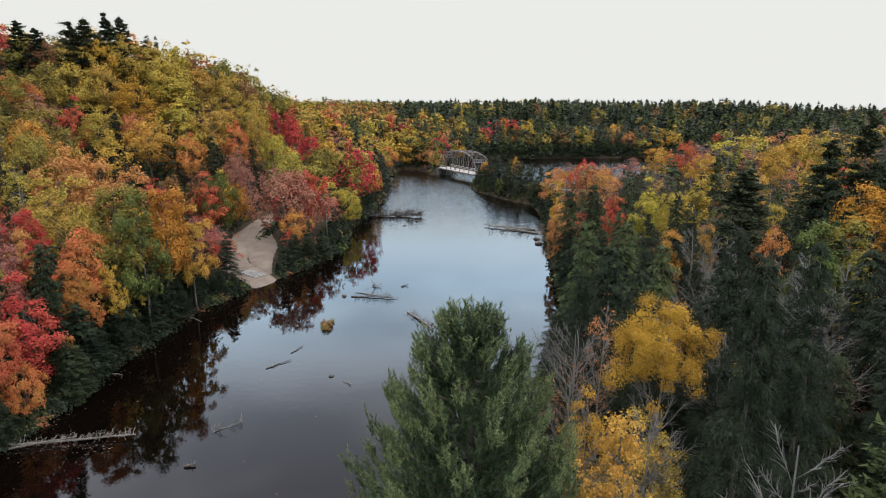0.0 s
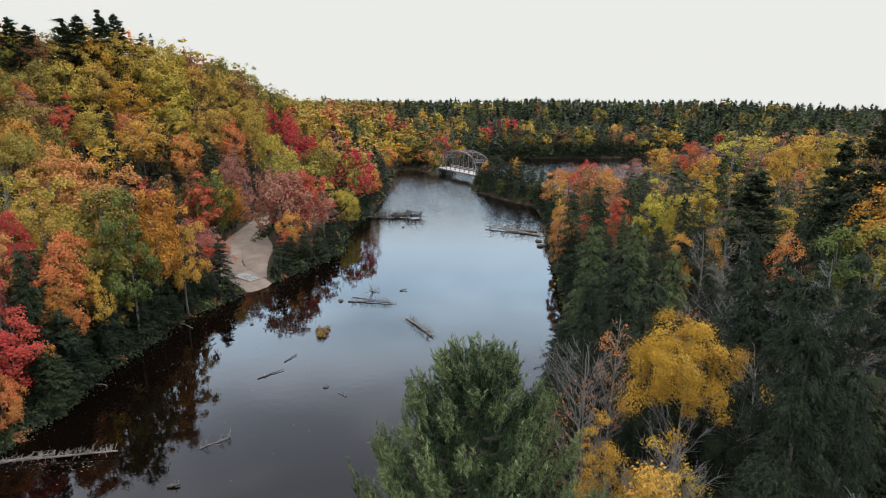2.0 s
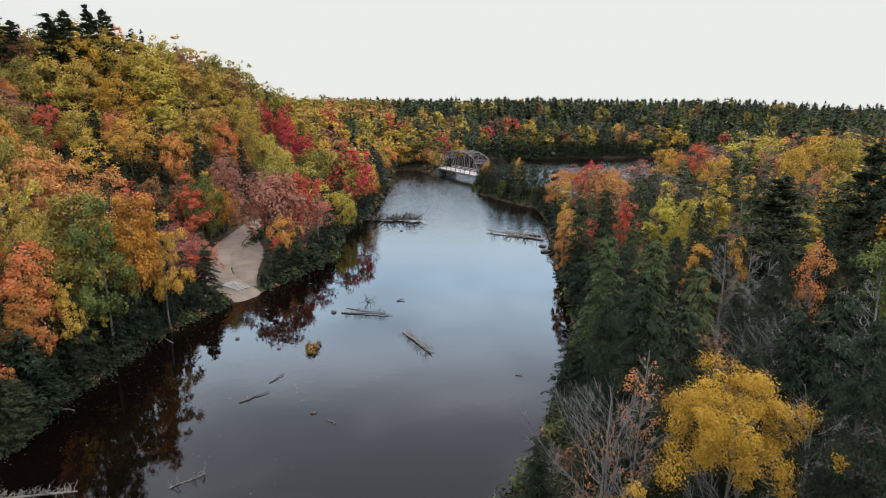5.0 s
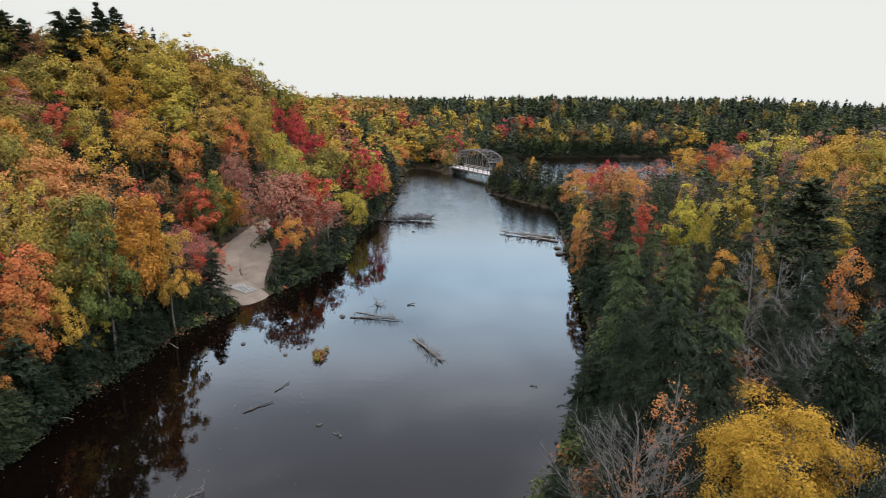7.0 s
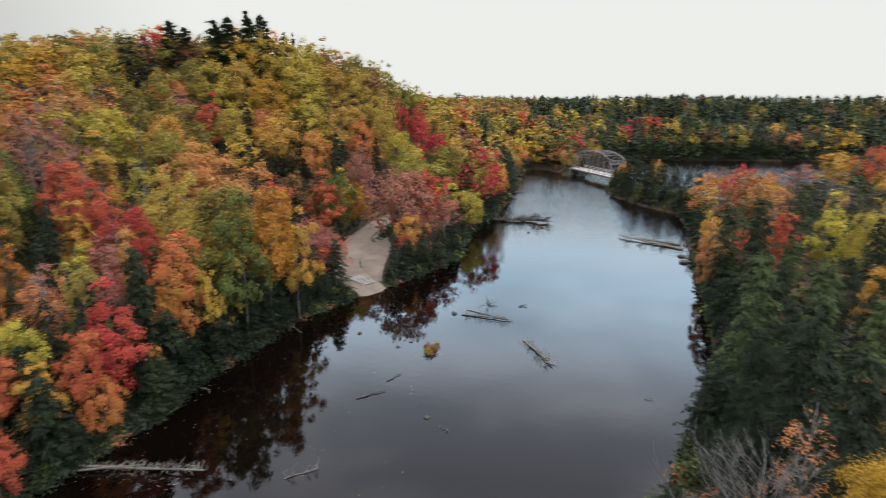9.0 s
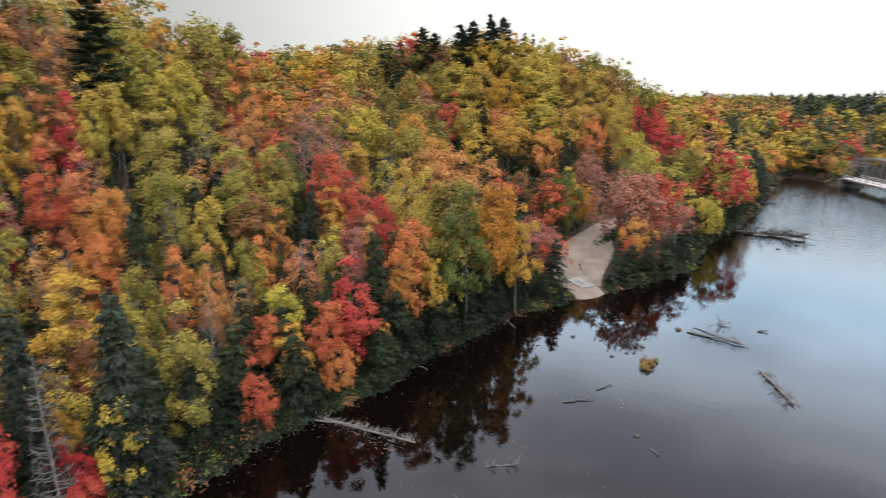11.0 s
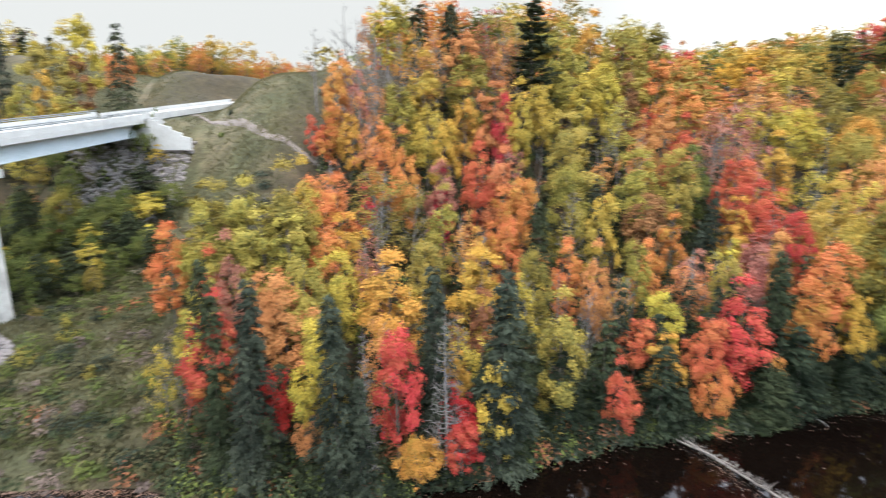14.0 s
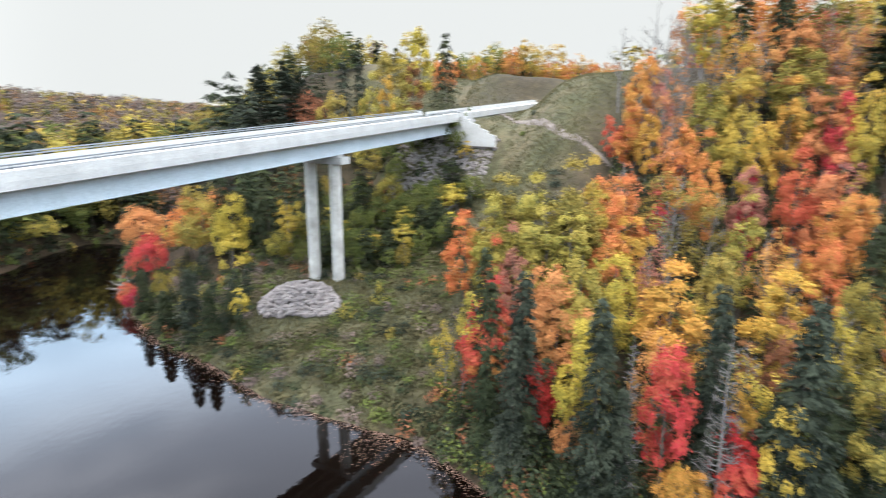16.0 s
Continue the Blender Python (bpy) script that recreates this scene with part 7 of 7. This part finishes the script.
def scatter():
    r = random.Random(21)
    far_trees, grown = [], {}
    for (x, y), a, b, w in spots_in(r, -300, 222, -180, 344, 4.0):
        d, side = min(a, b), "outer" if a < b else "inner"
        if w or d < 1.6 or clear_of_trees(x, y) or occupied(x, y, (3.7 if x > -104 else 4.6) if side == "outer" and d > 12 else 3.0):
            continue
        if side == "inner" and (y < 45 and d < 3.6 or y > 150 and x < 31 or y > 55 and x < 90 and occupied(x, y, 4.6)):
            continue
        form, hue = palette(x, y, side, d, r)
        height = {"maple": 11.5, "birch": 12, "sparse": 11, "spruce": 11.5, "hemlock": 11.5, "pine": 13.5, "bare": 10}[form] * r.uniform(0.78, 1.15)
        if d < 5:
            height *= 1.35 if side == "outer" and 18 < y < 145 and form in ("maple", "birch") else 0.72
        if side == "outer" and d > 12 and y > 90:
            height *= 1.12
        elif side == "outer" and d > 40 and y > 45:
            height *= 1.08
        elif side == "outer" and 5 <= d < 24 and 15 < y < 145 and form in ("maple", "birch", "sparse"):
            height *= 1.38
        if side == "inner" and y > 140 and x < 75:
            height *= 0.62
        if side == "outer" and y < -68 and d < 28:
            height *= 1.5
        if side == "outer" and d > 35 and form in ("spruce", "hemlock", "pine"):
            height *= 0.8
        alike = like_neighbours(x, y, r)
        if alike and (side == "outer" or r.random() < 0.3):
            form, hue, height = alike
        if side == "inner" and y < 62 and form == "hemlock":
            hue = "cedar" if r.random() < 0.85 else "hemlock"
        if side == "inner" and y > 55 and x < 100 and form in ("hemlock", "pine"):
            height *= 0.75
        away = math.hypot(x, y)
        if side == "inner" and away < 45:
            height = min(height, 13.0)
        near = away < 48 or away < ((118 if d < 26 else 80) if form == "maple" else 130) and (side == "outer" and x > -125 and -20 < y < 128 or side == "inner" and -5 < y < 122 and x < 80)
        grown[form] = grown.get(form, 0) + (1 if near else 0)
        if near and grown[form] < (120 if form == "hemlock" else 190) and not behind_ridge(x, y, height):
            tree(form, hue, x, y, height, lod=2 if y < -5 and side == "inner" else 0 if away < (62 if side == "inner" else 46) else 1 if away < 90 else 2)
        elif (away < 215 or y > 180) and not (x < -128 and -15 < y < 95 and r.random() < 0.6) and x < 120 or r.random() < (0.75 if x < -90 and y < -35 else 0.3):
            if (not in_sight(x, y) or behind_ridge(x, y, height)) and r.random() < 0.55:
                continue
            taken(x, y)
            far_trees.append((form, hue, x, y, height * (1 if away < 215 else 1.12)))
    # smaller growth in the gaps of the near outer slope
    for (x, y), a, b, w in spots_in(r, -78, -34, -8, 72, 2.7):
        if w or a < 1.0 or clear_of_trees(x, y) or occupied(x, y, 1.9):
            continue
        u = r.random()
        if u < 0.6:
            tree(r.choice(("spruce", "hemlock")), "hemlock", x, y, r.uniform(3.5, 6.5), lod=1)
        elif u < 0.76:
            tree("bare", "rust", x, y, r.uniform(6, 9.5), lod=1)
        elif u < 0.9:
            tree("sparse", r.choice(("salmon", "mauve", "olive", "yellow")), x, y, r.uniform(6, 9), lod=1)
        else:
            tree("maple", r.choice(("olive", "green", "salmon", "gold", "red")), x, y, r.uniform(4.5, 7.5), lod=1)
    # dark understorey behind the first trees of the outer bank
    # Added, mostly hidden: shuts sky out of the reflection and deepens shade in gaps.
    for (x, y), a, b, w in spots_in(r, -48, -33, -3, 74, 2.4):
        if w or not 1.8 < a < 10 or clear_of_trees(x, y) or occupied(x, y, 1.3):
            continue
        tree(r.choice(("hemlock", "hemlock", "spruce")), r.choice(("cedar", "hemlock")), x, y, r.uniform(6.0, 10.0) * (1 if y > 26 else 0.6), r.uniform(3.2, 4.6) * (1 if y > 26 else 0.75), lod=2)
    # the row of trees along the skyline where the road goes over
    for k in range(64):
        y = -38 + k * 0.81
        x = -172 + 0.12 * y + r.uniform(-8, 4)
        form, hue = r.choice((("maple", "orange"), ("maple", "salmon"), ("sparse", "gold"), ("birch", "gold"), ("sparse", "salmon"), ("spruce", "spruce"), ("bare", "rust"), ("bare", "rust"), ("sparse", "orange")))
        tree(form, hue, x, y, r.uniform(5, 8), r.uniform(2.0, 3.4), lod=2)
    return far_trees


def wood_mass(rows, name, label):
    """Far woods: many small crowns joined, one object for each colour."""
    rng = np.random.default_rng(3)
    by = {}
    trunks = []
    light = {}
    for v in range(4):     # finer crowns for the nearer ones
        light["round", v] = leafy(rng, 10, 3.0, 0.12, 40, 32, 0.33, 0.4)
        light["cone", v] = boughs(rng, 10, 2.2, 13, 7, 18, 0.42, 0.5)
        light["open", v] = leafy(rng, 10, 2.8, 0.2, 26, 12, 0.34)
        light["round", v + 8] = leafy(rng, 10, 3.2, 0.12, 26, 15, 0.56)
        light["cone", v + 8] = sprucey(rng, 10, 2.4, 0.03, 12, 6, 3, 1.15)
        light["open", v + 8] = leafy(rng, 10, 2.8, 0.2, 18, 7, 0.62)
        light["round", v + 4] = leafy(rng, 10, 3.4, 0.1, 14, 8, 0.95)
        light["cone", v + 4] = sprucey(rng, 10, 2.4, 0.03, 8, 5, 2, 2.7)
        light["open", v + 4] = leafy(rng, 10, 2.8, 0.2, 16, 5, 0.8)
    for n, (form, hue, x, y, h) in enumerate(rows):
        shape = "cone" if form in ("spruce", "hemlock", "pine") else "open" if form in ("bare", "sparse") else "round"
        away = math.hypot(x, y)
        level = 4 if away > 370 or not in_sight(x, y) or behind_ridge(x, y, h) else 0 if away < 190 else 8
        v, f = light[shape, n % 4 + level]
        a = rng.uniform(0, 6.28)
        s = h / 10
        w = s * (rng.uniform(0.9, 1.25) if shape != "cone" else rng.uniform(1.2, 1.8))
        c, q = math.cos(a) * w, math.sin(a) * w
        z = land_at(x, y)
        out = np.stack([v[:, 0] * c - v[:, 1] * q + x, v[:, 0] * q + v[:, 1] * c + y, v[:, 2] * s + z], 1)
        by.setdefault(hue if form != "bare" else "dun", []).append((out, f))
        if math.hypot(x, y) < 200 and in_sight(x, y) and not behind_ridge(x, y, h):
            trunks.append(tube_arrays([(x, y, z - 0.5), (x, y, z + h * 0.6)], [0.16, 0.07], 4))
    for hue, pieces in by.items():
        ob = new(name, mesh_of(name, *joined(pieces), LEAF[hue], True))
        tagged(ob, f"distant wood, the {WORDS[hue]} crowns, {label}", "woods", kind="stuff")
    if trunks:
        ob = new(name, mesh_of(name, *joined(trunks), BARK))
        tagged(ob, f"grey-brown trunks of the distant wood {label}", "woods", kind="stuff")


def outer_wood():
    """Woods beyond the built trees, thinning out with distance."""
    r = random.Random(8)
    rows = []
    far, rings = 230.0, []
    while far < 900:
        step = 5.3 + (far - 230) * 0.009 if far < 570 else 17.0
        rings.append((far, step))
        far += step
    for far, step in rings:
        n = int(2 * math.pi * far / step)
        for k in range(n):
            a = 2 * math.pi * (k + r.uniform(-0.4, 0.4)) / n
            rr = far + step * r.uniform(-0.5, 0.5)
            x, y = -math.sin(a) * rr, math.cos(a) * rr
            if -305 < x < 218 and -174 < y < 340:
                continue
            rows.append((x, y, step))
    xy = np.array([(x, y) for x, y, _ in rows])
    wet, do, di = in_water(*xy.T), line_distance(OUTER_BANK, *xy.T), line_distance(INNER_BANK, *xy.T)
    out = []
    for (x, y, step), w, a, b in zip(rows, wet, do, di):
        if w or min(a, b) < 3 or (not (-42 < math.degrees(math.atan2(-x, y)) < 22 or 108 < math.degrees(math.atan2(-x, y)) < 150) and r.random() < 0.82) or (x < -100 and abs(y - road_y(x)) < 12):
            continue
        u = r.random()
        south = y < 0
        if u < (0.04 if south else 0.15 if x < -40 else 0.86):
            form, hue = r.choice((("spruce", "hazy_pine"), ("hemlock", "spruce"), ("pine", "pine")))
        else:
            form, hue = ("sparse", "dun") if south and u < 0.4 else ("maple", r.choice(("moss", "ochre", "rust", "dun", "dun", "dun", "dun", "olive") if south else ("ochre", "moss", "moss", "rust", "olive", "rust", "green")))
        out.append((form, hue, x, y, r.uniform(8.5, 12.5)))
    return out


FAR = scatter() + FAR_SKIRT
wood_mass(FAR, "woodland", "on the valley slopes")
wood_mass(outer_wood(), "far_woods", "on the far ridges")
